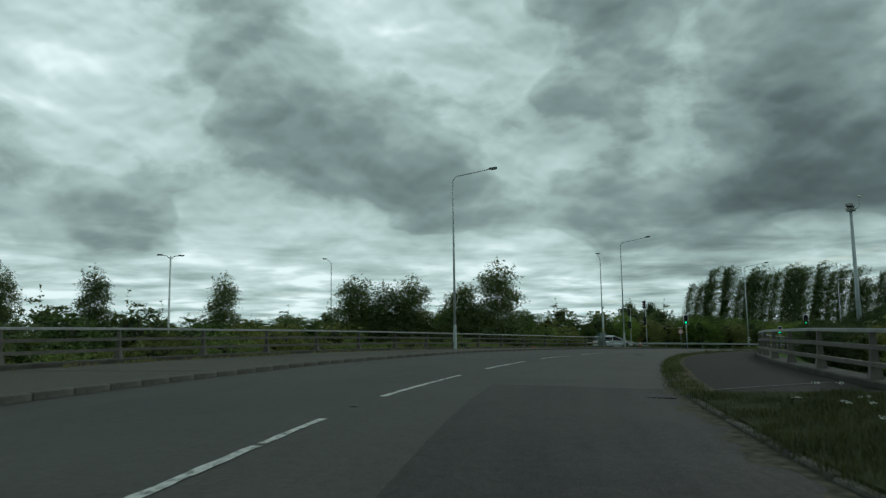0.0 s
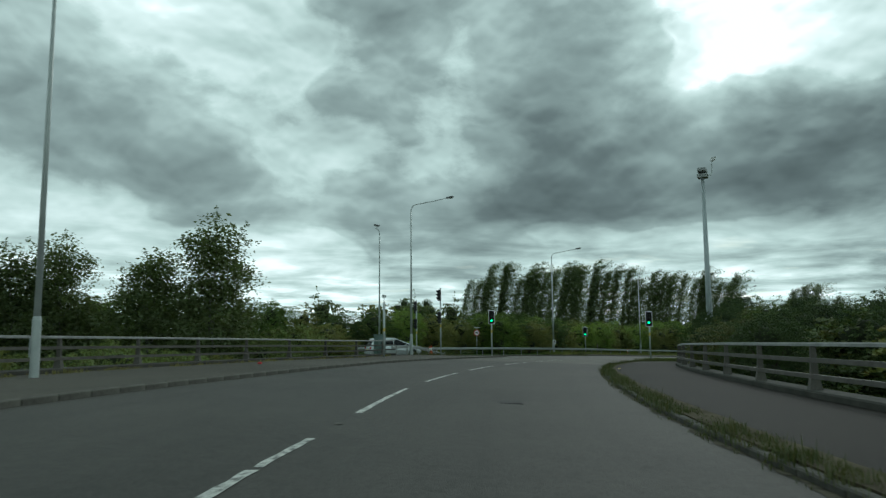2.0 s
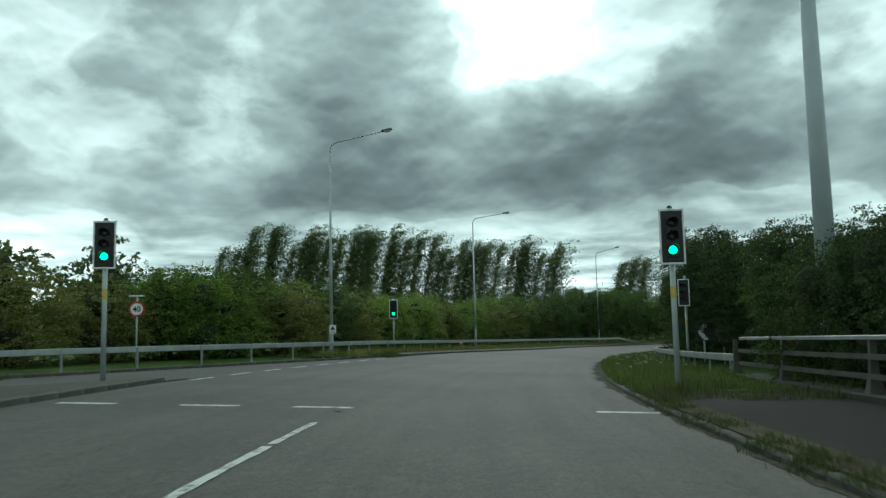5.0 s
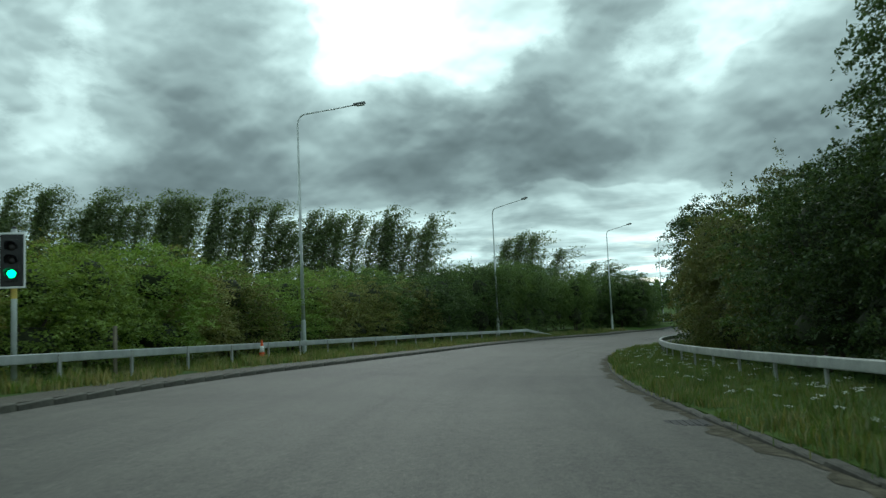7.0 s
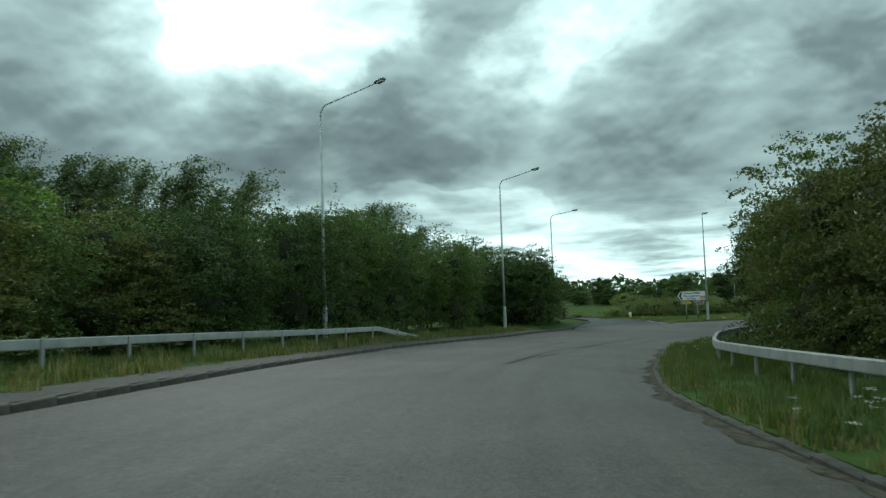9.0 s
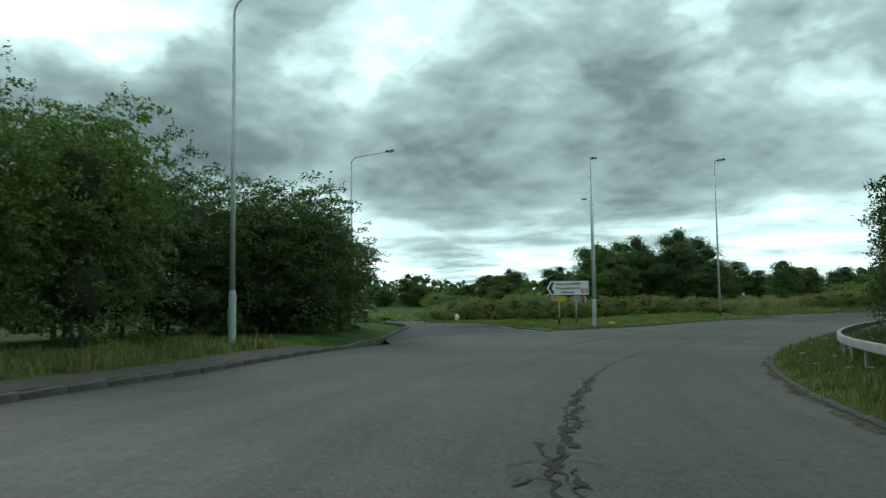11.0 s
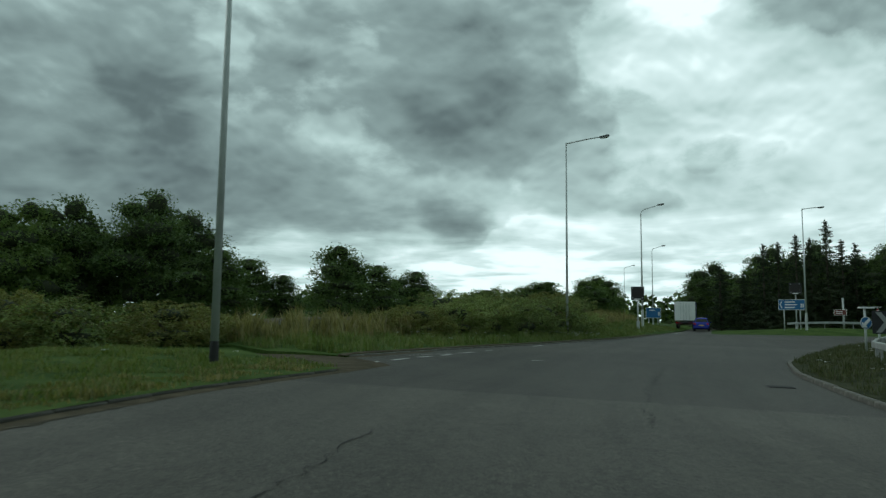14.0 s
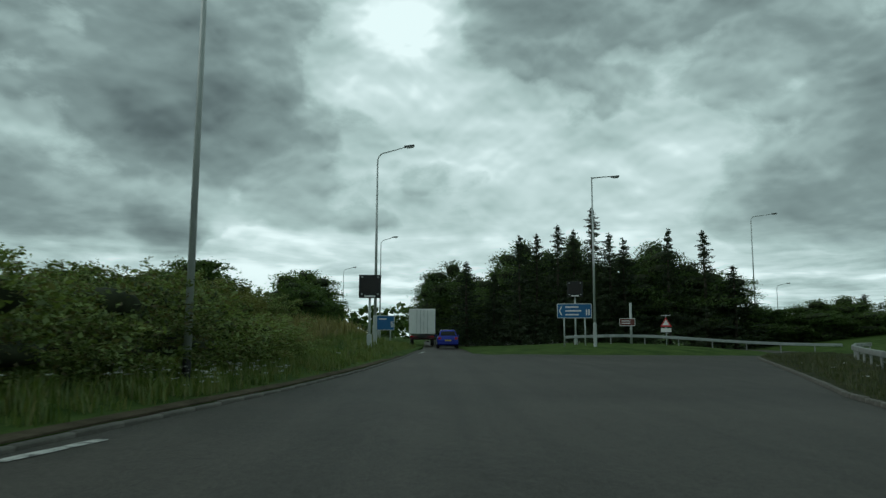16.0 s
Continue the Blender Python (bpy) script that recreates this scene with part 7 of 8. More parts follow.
class Nursery:
    """Prototypes that are set out again and again; the first use takes the prototype itself."""

    def __init__(self, protos, seed):
        self.protos, self.used, self.rnd = protos, set(), random.Random(seed)

    def set(self, x, y, size=1.0, tall=None, which=None, z=None, turn=None, label=None, tilt=3):
        k = self.rnd.randrange(len(self.protos)) if which is None else which
        sx = size * self.rnd.uniform(0.9, 1.12)
        sz = (tall if tall is not None else size) * self.rnd.uniform(0.92, 1.1)
        z = land(x, y) - 0.05 if z is None else z
        m = pose(x, y, z, self.rnd.uniform(-tilt, tilt), self.rnd.uniform(-tilt, tilt), self.rnd.uniform(0, 360) if turn is None else turn) @ Matrix.Diagonal((sx, sx, sz, 1))
        if k in self.used:
            ob = copy_thing(self.protos[k], m)
            ob.matrix_basis = m
        else:
            self.used.add(k)
            ob = self.protos[k]
            ob.matrix_basis = m
        if label:
            ob["label"] = label
        return ob


NEAR = Nursery([
    bush("shrub", "dense green hawthorn shrub in the roadside hedge", F_HEDGE, 2.4, 5.2, 11, 300, 52, 0.105, 0.40, group="roadside hedge"),
    bush("shrub", "dense green hawthorn shrub in the roadside hedge", F_HEDGE, 2.2, 5.0, 12, 300, 52, 0.105, 0.40, group="roadside hedge", shoots=0.12),
    bush("shrub", "bright green shrub in the roadside hedge", F_BRIGHT, 2.3, 4.8, 13, 300, 52, 0.105, 0.40, group="roadside hedge"),
    bush("shrub", "dark leafy shrub in the roadside hedge", F_DARK, 2.5, 5.4, 14, 300, 52, 0.105, 0.40, group="roadside hedge", shoots=0.1),
    bush("shrub", "olive-green shrub with reddish shoots in the hedge", F_OLIVE, 2.2, 5.0, 15, 300, 52, 0.105, 0.40, group="roadside hedge", shoots=0.12),
    bush("shrub", "tall dark shrub overhanging its shaded stems in the hedge", F_DARK, 2.6, 5.6, 16, 320, 56, 0.105, 0.42, 0.3, 0.14, "roadside hedge", 9, True, True),
    bush("shrub", "tall green shrub overhanging its shaded stems in the hedge", F_OAK, 2.5, 5.4, 17, 320, 56, 0.105, 0.42, 0.3, 0.12, "roadside hedge", 9, True, True),
], 1)
# bank bushes: leaf colours darkened for the shade they stand in
DARKS = Nursery([
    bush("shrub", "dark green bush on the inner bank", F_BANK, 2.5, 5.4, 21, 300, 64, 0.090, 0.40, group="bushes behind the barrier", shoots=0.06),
    bush("shrub", "dark shaded green bush on the inner bank", F_BANKG, 2.4, 5.2, 22, 300, 64, 0.090, 0.40, group="bushes behind the barrier", shoots=0.06),
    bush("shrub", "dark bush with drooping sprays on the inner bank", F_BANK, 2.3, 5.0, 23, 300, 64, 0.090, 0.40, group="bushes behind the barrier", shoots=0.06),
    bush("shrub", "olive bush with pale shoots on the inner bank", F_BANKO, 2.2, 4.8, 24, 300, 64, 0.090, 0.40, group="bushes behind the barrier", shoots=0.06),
], 2)
FAR = Nursery([
    bush("shrub", "distant green bush behind the road", F_HEDGE, 2.4, 4.2, 31, 150, 40, 0.19, 0.34, group="distant bushes", lumps=6, shoots=0.12),
    bush("shrub", "distant dark green bush with dense leaves", F_DARK, 2.5, 4.4, 32, 150, 40, 0.19, 0.34, group="distant bushes", lumps=6),
    bush("shrub", "distant olive-green bush with loose shoots", F_OLIVE, 2.4, 4.0, 33, 150, 40, 0.19, 0.34, group="distant bushes", lumps=6, shoots=0.13),
    bush("shrub", "distant leafy bush with an uneven top", F_BIRCH, 2.2, 4.6, 34, 150, 40, 0.19, 0.36, group="distant bushes", lumps=5, shoots=0.3),
], 3)
BRAMBLE = Nursery([
    bush("bramble", "low spreading bramble thicket", F_BRAMBLE, 2.2, 2.1, 41, 230, 56, 0.088, 0.24, group="bramble thickets", shoots=0.08),
    bush("bramble", "low spreading bramble thicket with reddish leaves", F_BRAMBLE, 2.4, 2.3, 42, 230, 56, 0.088, 0.24, group="bramble thickets", shoots=0.1),
    bush("bramble", "low spreading green thicket beside the verge", F_OLIVE, 2.3, 2.2, 43, 230, 56, 0.088, 0.24, group="bramble thickets", shoots=0.1),
], 4)
POPLAR = Nursery([
    poplar("tall wind-bent poplar with silvery green leaves", 17.0, 2.3, 51),
    poplar("tall wind-bent poplar with silvery green leaves", 17.5, 2.1, 52),
    poplar("tall wind-bent poplar with thinning leaves", 16.5, 2.2, 53, 0.75),
], 5)
BIRCHES = Nursery([
    tree("birch", "birch with drooping grey-green foliage", F_BIRCH, 8.6, 3.2, 61, M_BIRCH, 0.06, 520, 56, 0.16, 0.33, 0.0, "birch", 0.3, group="birches beyond the parapet"),
    tree("birch", "slender birch with drooping grey-green foliage", F_BIRCH, 9.2, 2.7, 62, M_BIRCH, 0.06, 500, 56, 0.16, 0.31, 0.0, "birch", 0.3, group="birches beyond the parapet"),
], 6)
OAKS = Nursery([
    tree("broadleaf_tree", "dark round-crowned broadleaf tree", F_DARK, 8.6, 3.4, 71, clear=0.12, clump_count=300, per=52, leaf=0.20, spread=0.4, core=0.72, group="dark trees behind the island"),
    tree("broadleaf_tree", "green round-crowned broadleaf tree", F_OAK, 7.6, 3.2, 72, clear=0.1, clump_count=290, per=52, leaf=0.19, spread=0.38, core=0.72, group="dark trees behind the island"),
    tree("broadleaf_tree", "small dark tree with an uneven crown", F_DARK, 6.4, 2.6, 73, clear=0.1, clump_count=240, per=50, leaf=0.18, spread=0.36, core=0.66, group="dark trees behind the island", shoots=0.13),
], 7)
SPRUCE = Nursery([
    conifer("dark pointed conifer beyond the junction", 12.0, 3.9, 81, 0.04, 1.15),
    conifer("dark narrow conifer with an open top", 11.0, 3.3, 82, 0.04, 1.15),
    conifer("dark conifer with sparse drooping boughs", 9.5, 3.3, 83, 0.05, 1.2),
], 8)

spot = random.Random(77)


def row(nursery, s0, s1, gap, d, size, tall=None, jitter=0.6, depth=0.5):
    s = s0
    while s <= s1:
        dd = d(s) if callable(d) else d
        tt = tall(s) if callable(tall) else (tall if tall is not None else size)
        x, y = xy(s + spot.uniform(-jitter, jitter), dd + spot.uniform(-depth, depth))
        nursery.set(float(x), float(y), size, tt, which=spot.choice((3, 5, 5, 6)) if nursery is NEAR and s > 148 else spot.randrange(5) if nursery is NEAR else None)
        s += gap


# the hedge along the outer side, in two rows
row(NEAR, 100.5, 171, 2.5, lambda s: np.interp(s, [100, 106, 120, 150, 175], [14.6, 12.9, 12.0, 12.0, 12.4]), 0.95, lambda s: np.interp(s, [100, 106, 130, 150, 157, 165, 171], [0.8, 0.75, 0.8, 0.98, 1.2, 1.12, 1.15]))
row(NEAR, 103, 176, 3.4, lambda s: np.interp(s, [100, 120, 175], [18.2, 15.6, 15.8]), 1.05, lambda s: np.interp(s, [100, 130, 152, 159, 163, 166, 170, 174], [0.85, 0.85, 1.0, 1.22, 1.38, 1.3, 1.02, 0.85]))
for x, y, k in ((127.28, 110.62, 1.1), (130.32, 110.74, 1.05), (132.98, 111.09, 1.01), (135.67, 111.87, 0.94), (137.82, 113.07, 0.87), (132.16, 114.01, 1.11), (128.35, 114.33, 1.17), (137.49, 115.96, 0.92), (141.29, 115.38, 0.8), (124.28, 111.95, 1.14)):
    NEAR.set(x, y, 1.25, k, which=3)
for x, y, k in ((130.6, 109.4, 0.98), (131.9, 109.6, 0.88), (128.2, 108.6, 1.15)):
    NEAR.set(x, y, 1.05, k, which=3)
for x, y in ((139.6, 113.6), (141.8, 116.6), (143.6, 119.6)):
    NEAR.set(x, y, 0.8, 0.75)
# behind the far barrier of the side road
for k in range(22):
    x = 44.8 - k * 3.3
    NEAR.set(x, 89.6 - 0.03 * k + spot.uniform(-0.8, 0.8) + max(0, (x - 33) * 0.2), 0.95, spot.uniform(0.62, 0.80) * (1.1 + 0.016 * k))
for k in range(14):
    x = 51 - k * 5.2
    FAR.set(x, 94.8 + max(0, (x - 33) * 0.18) + spot.uniform(-1.2, 1.2), 1.2, spot.uniform(1.05, 1.3))
# beyond the parapet, on lower ground
for k in range(26):
    s = -14 + 3.9 * k
    x, y = xy(s, 27 + spot.uniform(-2, 3) + 0.05 * s)
    if not (y > 76 and x > -40):
        FAR.set(float(x), float(y), spot.uniform(0.95, 1.3), spot.uniform(0.5, 0.72) * (1 + 0.0015 * s) + 0.45, z=float(road_z(s, 0)) - 2.2)
for k in range(20):
    s = -30 + 5.5 * k
    x, y = xy(s, 44 + spot.uniform(-4, 4))
    if not (74 < y < 87):
        FAR.set(float(x), float(y), 1.4, spot.uniform(0.7, 0.95) * (1.1 + 0.002 * s) + 0.42, z=float(road_z(s, 0)) - 2.2)
for k in range(23):
    s = -8 + 3.7 * k
    x, y = xy(s, 15.9 + spot.uniform(-0.3, 0.5))
    BRAMBLE.set(float(x), float(y), 0.95, spot.uniform(0.85, 1.15))
for x, y, k, h in ((-3.04, 71.02, 0, 0.96), (0.03, 70.08, 1, 0.85), (2.24, 69.53, 1, 0.86), (6.76, 67.97, 0, 0.98), (10.04, 66.99, 1, 1.01)):
    BIRCHES.set(x, y, 1.22, h * 0.88 + 0.13, which=k, z=-2.2)
for x, y, h in ((-14.92, 63.16, 0.69), (-28.92, 55.47, 0.76), (-24.09, 60.28, 0.65)):
    BIRCHES.set(x, y, 0.75, h + 0.2, z=-2.0)
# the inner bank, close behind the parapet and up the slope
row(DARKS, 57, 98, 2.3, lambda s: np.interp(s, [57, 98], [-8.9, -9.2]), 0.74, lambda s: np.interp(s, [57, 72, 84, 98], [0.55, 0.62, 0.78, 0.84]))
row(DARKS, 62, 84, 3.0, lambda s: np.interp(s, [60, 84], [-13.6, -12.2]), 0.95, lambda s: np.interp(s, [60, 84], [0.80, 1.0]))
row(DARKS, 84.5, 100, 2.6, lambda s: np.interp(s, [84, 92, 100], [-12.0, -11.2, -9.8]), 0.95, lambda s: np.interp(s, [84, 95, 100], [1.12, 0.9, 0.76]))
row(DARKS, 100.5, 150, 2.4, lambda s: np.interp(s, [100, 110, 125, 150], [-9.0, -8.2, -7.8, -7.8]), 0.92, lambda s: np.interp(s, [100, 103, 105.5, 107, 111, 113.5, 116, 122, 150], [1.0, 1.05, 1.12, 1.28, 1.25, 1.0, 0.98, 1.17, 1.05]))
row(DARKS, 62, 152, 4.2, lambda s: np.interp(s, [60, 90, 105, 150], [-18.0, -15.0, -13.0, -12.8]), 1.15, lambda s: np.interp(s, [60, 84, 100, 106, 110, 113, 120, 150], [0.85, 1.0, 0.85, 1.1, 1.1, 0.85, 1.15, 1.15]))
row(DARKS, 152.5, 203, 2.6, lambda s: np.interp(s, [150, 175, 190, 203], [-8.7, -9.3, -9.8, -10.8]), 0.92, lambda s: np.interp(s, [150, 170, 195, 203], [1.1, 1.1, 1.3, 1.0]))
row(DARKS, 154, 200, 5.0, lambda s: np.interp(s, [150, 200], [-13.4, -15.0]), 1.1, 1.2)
row(BRAMBLE, 206, 250, 3.4, lambda s: np.interp(s, [205, 225, 240, 252], [-12.0, -13.5, -17.0, -26.0]), 0.9, 0.45)
for s, d, h in ((84.2, -8.0, 0.70), (86.2, -7.8, 0.80), (88.0, -7.2, 0.60)):
    x, y = xy(s, d)
    DARKS.set(float(x), float(y), 0.5, h)
# far side of the inner island, seen across it
for k in range(30):
    a = radians(spot.uniform(150, 330))
    FAR.set(70 + 44 * math.cos(a) * spot.uniform(0.4, 1.0), 40 + 26 * math.sin(a) * spot.uniform(0.3, 1.0), 1.2, spot.uniform(0.8, 1.1))
# the row of poplars and the trees beside it
for k in range(34):
    u = k / 33
    POPLAR.set(83.2 + (135.9 - 83.2) * u + spot.uniform(-1.0, 1.0), 176.2 + (145.9 - 176.2) * u + 6 * math.sin(3.1 * u) * 0.3 + spot.uniform(-0.6, 0.6), 1.0, spot.uniform(0.97, 1.1), turn=spot.uniform(-40, -10), tilt=1.5)
for x, y, h in ((146.04, 139.43, 0.83), (148.55, 137.87, 0.89), (151.05, 136.31, 0.86), (153.56, 133.53, 0.75), (158, 129.9, 0.61), (159.9, 127.3, 0.56)):
    POPLAR.set(x, y, 1.0, h, turn=spot.uniform(-40, -10), tilt=1.5)
for x, y, h in ((138.41, 141.76, 1.22), (142, 139.43, 1.24), (144.48, 135.78, 1.13), (132.36, 141.28, 1.14), (68.26, 177.03, 1.28), (72.41, 173.31, 1.16), (62.07, 181.59, 1.2)):
    OAKS.set(x, y, 1.0, h)
# behind the grass island and the exit
for x, y, k, h in ((195.43, 94.56, 1, 1), (195.6, 89.71, 0, 0.93), (192.32, 92.09, 1, 0.9), (193.53, 84.52, 0, 1.01), (196.75, 81.57, 0, 0.84), (199.31, 87.31, 1, 0.93), (190.99, 80.57, 2, 0.86), (198.01, 76.66, 2, 0.81)):
    OAKS.set(x, y, 1.0, h, which=k)
for x, y, h in ((223.65, 124.52, 0.71), (220.51, 121.97, 0.54), (200.39, 108.54, 0.74), (195.36, 105.25, 0.66), (202.54, 105.31, 0.67), (203.54, 99.06, 0.67), (211.32, 112.89, 0.49), (229.99, 130.63, 0.48), (236.37, 133.55, 0.39)):
    OAKS.set(x, y, 0.9, h)
for x, y, h in ((176.03, 77.11, 0.65), (178.91, 73.73, 0.59), (198.06, 73.72, 0.59), (204.06, 67.87, 0.48), (184.71, 68.43, 0.55), (191.03, 64.07, 0.40), (188, 60.73, 0.42)):
    OAKS.set(x, y, 0.72, h, which=2)
for k in range(12):
    u = k / 11
    BRAMBLE.set(171.5 + (161.6 - 171.5) * u + spot.uniform(-0.3, 0.3), 109.0 + (87.6 - 109.0) * u + spot.uniform(-0.3, 0.3), 0.95, float(np.interp(u, [0, 0.7, 1], [1.05, 1.0, 0.55])))
for x, y in ((161.2, 116.6), (162.4, 120.5), (164.0, 125.0), (164.5, 110.0), (166.5, 115.0), (168.0, 120.0)):
    BRAMBLE.set(x, y, 1.0, spot.uniform(0.62, 0.85))
for k in range(8):
    u = k / 7
    BRAMBLE.set(193.7 + (237 - 193.7) * u, 109.4 + (128.3 - 109.4) * u + spot.uniform(-1, 1), 1.2, spot.uniform(0.8, 1.1))
for k in range(16):
    BRAMBLE.set(176.3 + 3.85 * k + spot.uniform(-1, 1), 101 + 0.95 * k + spot.uniform(-1.5, 1.5), 1.2, spot.uniform(0.75, 1.1))
# the bank before the slip road
for s, d, h in ((226, 11.8, 0.7), (229, 11.0, 0.85), (232, 10.2, 0.95), (235, 9.6, 1.02), (238, 9.0, 1.08), (241, 8.8, 1.05), (244, 8.6, 0.72), (247, 8.4, 0.6), (233, 13.0, 1.0), (237, 12.6, 1.1), (241, 12.4, 1.15), (245, 12.0, 1.1), (249, 11.4, 1.05), (253, 10.6, 0.95), (257, 10.6, 0.95), (262, 10.4, 0.9), (252, 14.5, 1.2), (258, 14.0, 1.15), (264, 13.4, 1.1)):
    x, y = xy(s, d - (3.2 if s < 250 else 2.0))
    BRAMBLE.set(float(x), float(y), 1.0, h * (0.86 if s < 250 else 1.1))
OAKS.set(159.4, 42.8, 0.85, 0.75, which=0)
for x, y, h in ((187.6, 55.4, 0.44), (191.5, 53.2, 0.42), (204.68, 35.83, 0.68), (202.27, 37.75, 0.56), (208.03, 32.01, 0.62), (212.84, 27.69, 0.66), (218.64, 23.85, 0.65), (224.37, 16.2, 0.71)):
    OAKS.set(x, y, 0.85, h)
for k in range(12):
    u = k / 11
    FAR.set(217.6 + 29 * u, 22.9 - 25 * u + spot.uniform(-2, 2), 1.3, spot.uniform(1.1, 1.5))
# conifers and dark trees beyond the junction
for x, y, k, h in ((197.2, 15.6, 2, 0.98), (196.0, 14.8, 1, 0.86), (194.1, 13.8, 0, 0.92), (193.0, 12.9, 1, 1.05), (191.4, 12.0, 0, 1.13), (190.2, 11.4, 1, 0.95), (189.2, 10.4, 2, 1.0), (186.0, 8.2, 2, 1.04), (183.0, 7.0, 1, 0.93), (180.8, 6.2, 0, 0.66), (202.0, 17.5, 1, 0.68), (200.0, 15.9, 2, 0.72), (204.54, 8.83, 2, 0.87), (209.26, 5.75, 1, 0.74), (172.8, -6.8, 1, 0.5), (202.04, 6.71, 0, 0.75), (165.14, -12.04, 0, 0.5), (214.56, 1.91, 2, 0.71)):
    SPRUCE.set(x, y, 1.0, h, which=k, tilt=1)
for k in range(30):
    u = k / 29
    OAKS.set(215.5 - 57.5 * u + spot.uniform(-1, 1), 5.3 - 13 * u + 7 * math.sin(math.pi * u) + spot.uniform(-1, 1), 1.0, spot.uniform(0.85, 1.15) * float(np.interp(u, [0, 0.54, 0.62, 1], [1, 1, 0.5, 0.5])), which=spot.choice((0, 0, 2)))
for k in range(16):
    u = k / 15
    FAR.set(157 - 54 * u + spot.uniform(-2, 2), -14.2 - 23 * u + spot.uniform(-3, 3), 1.4, spot.uniform(1.0, 1.5))


# ---------- woods at the horizon ----------
def far_woods():
    rng = np.random.default_rng(91)
    pts, nor, siz = [], [], []
    for k in range(520):
        a = 2 * math.pi * (k + rng.random()) / 520
        r = rng.uniform(190, 330)
        x, y = 90 + r * math.cos(a), 55 + r * math.sin(a)
        h, w = rng.uniform(4.5, 9.5) * (1.0 if r > 230 else 0.8), rng.uniform(4, 8)
        n = 150
        q = rng.normal(0, 1, (n, 3))
        q /= np.linalg.norm(q, axis=1)[:, None]
        q[:, 2] = np.abs(q[:, 2])
        p = np.c_[x + q[:, 0] * w, y + q[:, 1] * w, -1.6 + q[:, 2] * h * (0.8 + 0.2 * rng.random(n))]
        pts.append(p)
        nor.append(q)
        siz.append(rng.uniform(1.2, 2.2, n))
    me = leaf_mesh("distant_woods", np.concatenate(pts), np.concatenate(nor), np.concatenate(siz), F_DARK, rng, 0.8)
    tagged(new("distant_woods", me), "dark line of distant trees and hedges", "woodland", kind="stuff")


far_woods()


# ---------- grass and flowers on the verges ----------
def grass(name, label, areas, mat, height, seed, width=0.014, tuft=9):
    """Blades in tufts: each blade a bent strip of two faces."""
    rng = np.random.default_rng(seed)
    V, F = [], []
    base = 0
    for s0, s1, d0, d1, count, k in areas:
        s, u = rng.uniform(s0, s1, count), rng.random(count)
        a = d0(s) if callable(d0) else np.full(count, d0)
        b = d1(s) if callable(d1) else np.full(count, d1)
        d = a + (b - a) * u
        wave = np.sin(0.9 * s + 2.1 * d + 1.3) + np.sin(2.3 * s - 3.1 * d) + np.sin(5.1 * s + 4.3 * d) + 0.6 * rng.normal(0, 1, count)
        s, d, wave = s[wave > -0.9], d[wave > -0.9], wave[wave > -0.9]
        count = len(s)
        x, y = xy(s, d)
        z = ground_z(s, d)
        for t in range(tuft):
            ox, oy = rng.normal(0, 0.07, (2, count))
            h = height * k * rng.uniform(0.35, 1.2, count) * np.clip(0.75 + 0.28 * wave, 0.3, 1.6)
            bend, way_ = h * rng.uniform(0.1, 0.6, count), rng.random(count) * 6.28
            bx, by = np.cos(way_) * bend, np.sin(way_) * bend
            wx, wy = -np.sin(way_) * width * (0.6 + h), np.cos(way_) * width * (0.6 + h)
            p = np.stack([
                np.c_[x + ox - wx, y + oy - wy, z - 0.02], np.c_[x + ox + wx, y + oy + wy, z - 0.02],
                np.c_[x + ox + bx * 0.35 + wx * 0.8, y + oy + by * 0.35 + wy * 0.8, z + h * 0.6], np.c_[x + ox + bx * 0.35 - wx * 0.8, y + oy + by * 0.35 - wy * 0.8, z + h * 0.6],
                np.c_[x + ox + bx, y + oy + by, z + h],
            ], 1)
            V.append(p.reshape(-1, 3))
            q = base + 5 * np.arange(count)
            F.append((q, count))
            base += 5 * count
    v = np.concatenate(V)
    n = len(v) // 5
    q = 5 * np.arange(n)
    loops = np.stack([q, q + 1, q + 2, q + 3, q + 3, q + 2, q + 4], 1).ravel()
    starts = np.stack([7 * np.arange(n), 7 * np.arange(n) + 4], 1).ravel()
    totals = np.tile([4, 3], n)
    me = bpy.data.meshes.new(name)
    me.vertices.add(len(v))
    me.vertices.foreach_set("co", v.astype(np.float32).ravel())
    me.loops.add(len(loops))
    me.loops.foreach_set("vertex_index", loops.astype(np.int32))
    me.polygons.add(len(starts))
    me.polygons.foreach_set("loop_start", starts.astype(np.int32))
    me.polygons.foreach_set("loop_total", totals.astype(np.int32))
    me.update(calc_edges=True)
    me.materials.append(mat)
    return tagged(new(name, me), label, "grass", kind="stuff")


IN = lambda off: (lambda s: inner(s) - off)
OUT = lambda off: (lambda s: outer(s) + off)
grass("verge_grass", "long green grass on the inner verge", [
    (86, 128, IN(0.12), IN(3.4), 9500, 0.62), (128, 200, IN(0.2), IN(3.0), 8500, 0.62),
], F_LUSH, 0.30, 101, 0.010)
grass("verge_grass", "grass below the outer hedge and on the island", [
    (103, 172, OUT(1.2), OUT(4.6), 5000, 0.75), (190, 211, OUT(0.4), OUT(9.0), 9000, 0.34), (214.5, 262, OUT(0.5), OUT(6.0), 6500, 0.9), (262, 285, OUT(0.5), OUT(6.0), 2000, 0.9),
], F_GRASS, 0.30, 102)
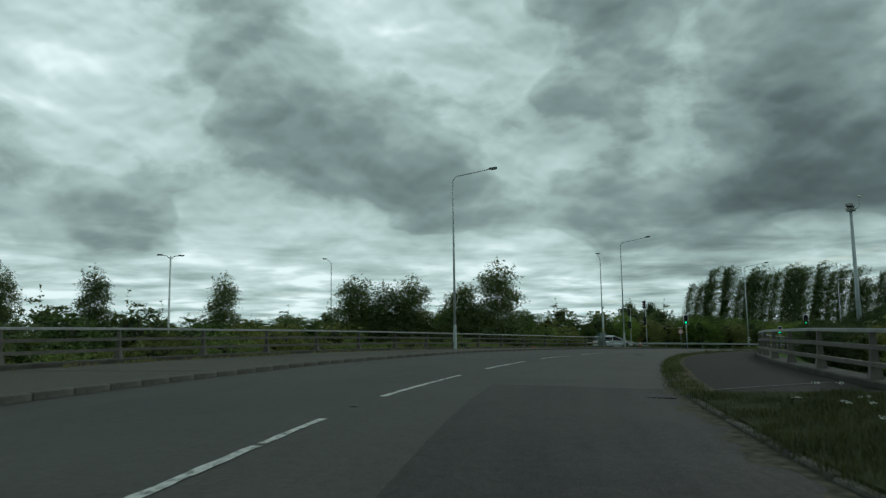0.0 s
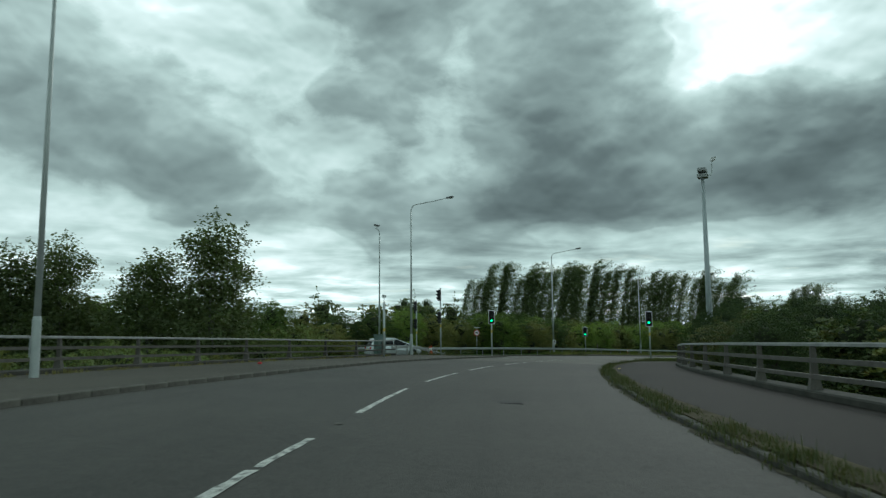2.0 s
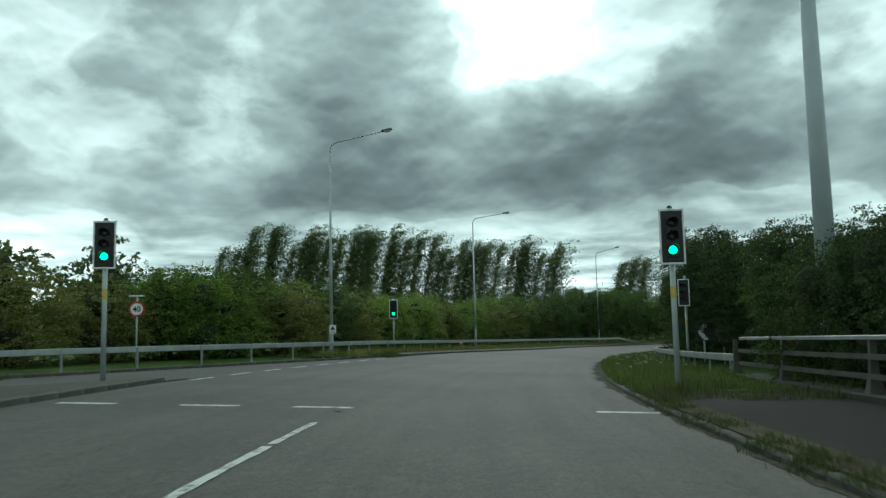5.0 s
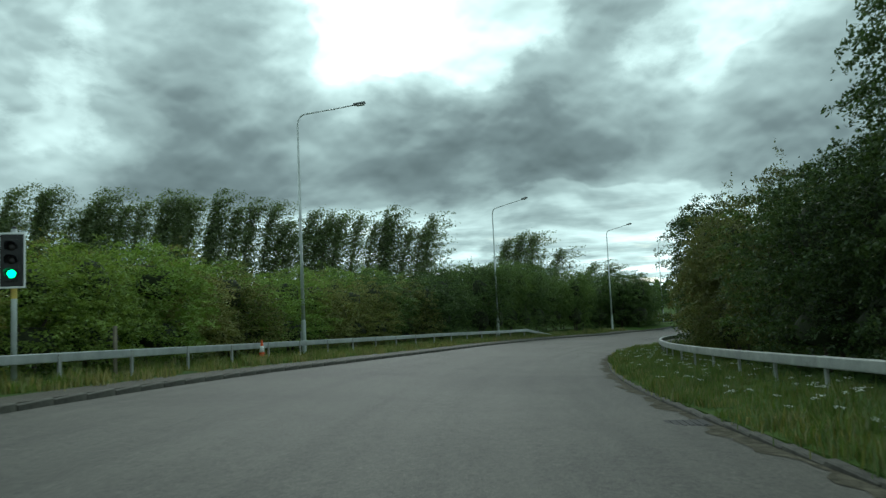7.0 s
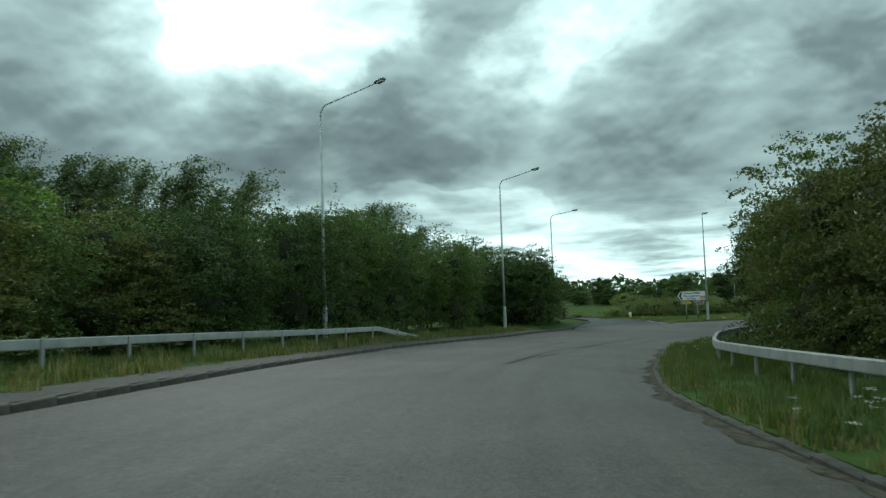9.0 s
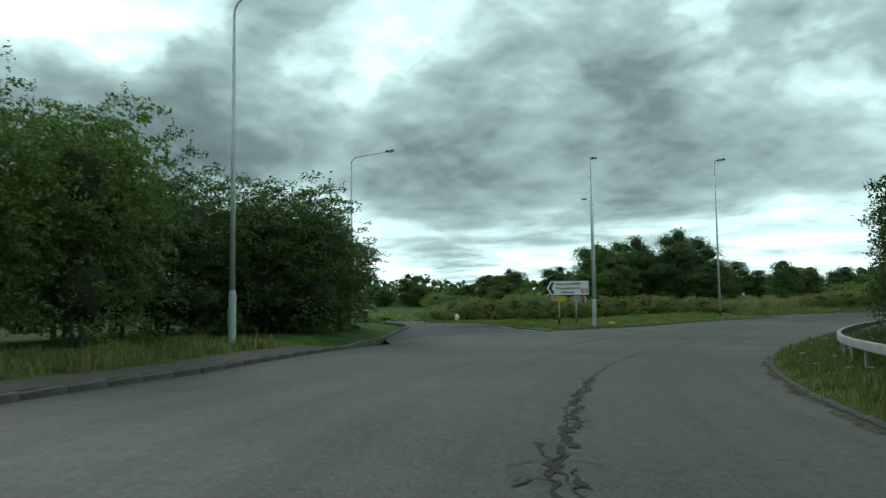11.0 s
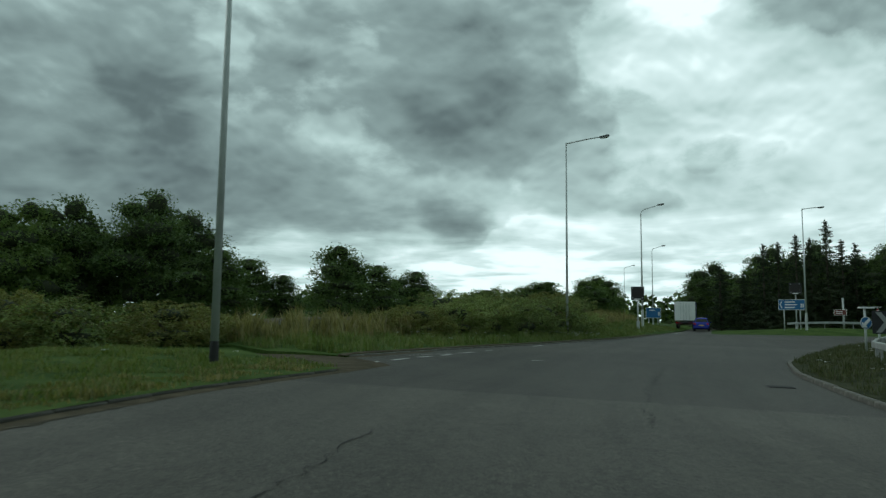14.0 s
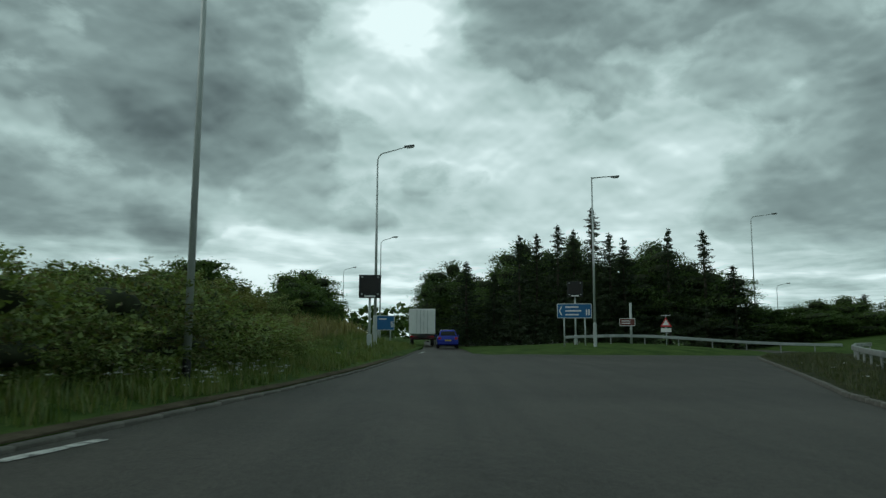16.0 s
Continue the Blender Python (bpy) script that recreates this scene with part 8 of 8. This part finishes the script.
grass("dry_grass", "straw-coloured tall grass on verges and banks", [
    (103, 172, OUT(0.9), OUT(3.0), 1800, 0.7), (189.5, 210, OUT(0.2), OUT(1.4), 1400, 0.26), (215, 240, OUT(3.5), OUT(9.0), 3200, 1.9), (240, 275, OUT(3.0), OUT(8.0), 3000, 1.8), (86, 200, IN(0.15), IN(0.8), 1500, 0.4), (-40, 76, 12.3, 12.8, 900, 0.3),
], F_STRAW, 0.36, 103)
grass("verge_grass", "dull olive grass on the inner bend", [(194, 266, IN(0.25), IN(4.5), 6500, 0.5)], F_DULL, 0.30, 107, 0.010)
grass("short_grass", "short rough grass on the verge before the bridge", [(-4, 13.5, IN(0.05), IN(3.4), 9000, 0.5)], F_ROUGH, 0.22, 106, 0.006)
grass("kerb_weeds", "green weeds growing along the kerb", [
    (13.5, 84, IN(-0.06), IN(0.40), 2900, 0.24), (16, 84, IN(0.0), IN(0.3), 420, 0.5), (84, 88, IN(0.05), IN(4.0), 500, 0.6), (104.5, 107.5, OUT(-0.3), OUT(0.5), 160, 0.7), (80, 88, 11.5, 13.4, 260, 0.8),
], F_DULL, 0.32, 104, 0.008)


def flowers(areas, seed):
    rng = np.random.default_rng(seed)
    pts = []
    for s0, s1, d0, d1, count, h in areas:
        s, u = rng.uniform(s0, s1, count), rng.random(count)
        d = d0(s) + (d1(s) - d0(s)) * u
        x, y = xy(s, d)
        z = ground_z(s, d) + rng.uniform(0.6, 1.2, count) * h
        for t in range(12):
            pts.append(np.c_[x + rng.normal(0, 0.035, count), y + rng.normal(0, 0.035, count), z + rng.normal(0, 0.008, count)])
    p = np.concatenate(pts)
    me = leaf_mesh("wild_flowers", p, np.tile([0, 0, 1.0], (len(p), 1)), rng.uniform(0.015, 0.030, len(p)), F_FLOWER, rng, 0.9)
    tagged(new("wild_flowers", me), "scattered white wild flower heads in the grass", "flowers", kind="stuff")


flowers([(236, 242, OUT(0.6), OUT(2.4), 90, 0.25), (2, 13, IN(0.8), IN(4.0), 40, 0.3), (95, 135, IN(0.5), IN(3.0), 190, 0.26), (150, 195, IN(0.6), IN(4.0), 70, 0.2), (195, 255, IN(0.6), IN(4.0), 40, 0.2), (190, 211, OUT(1.0), OUT(5.0), 12, 0.2), (222, 250, OUT(1.0), OUT(4.0), 60, 0.3)], 105)
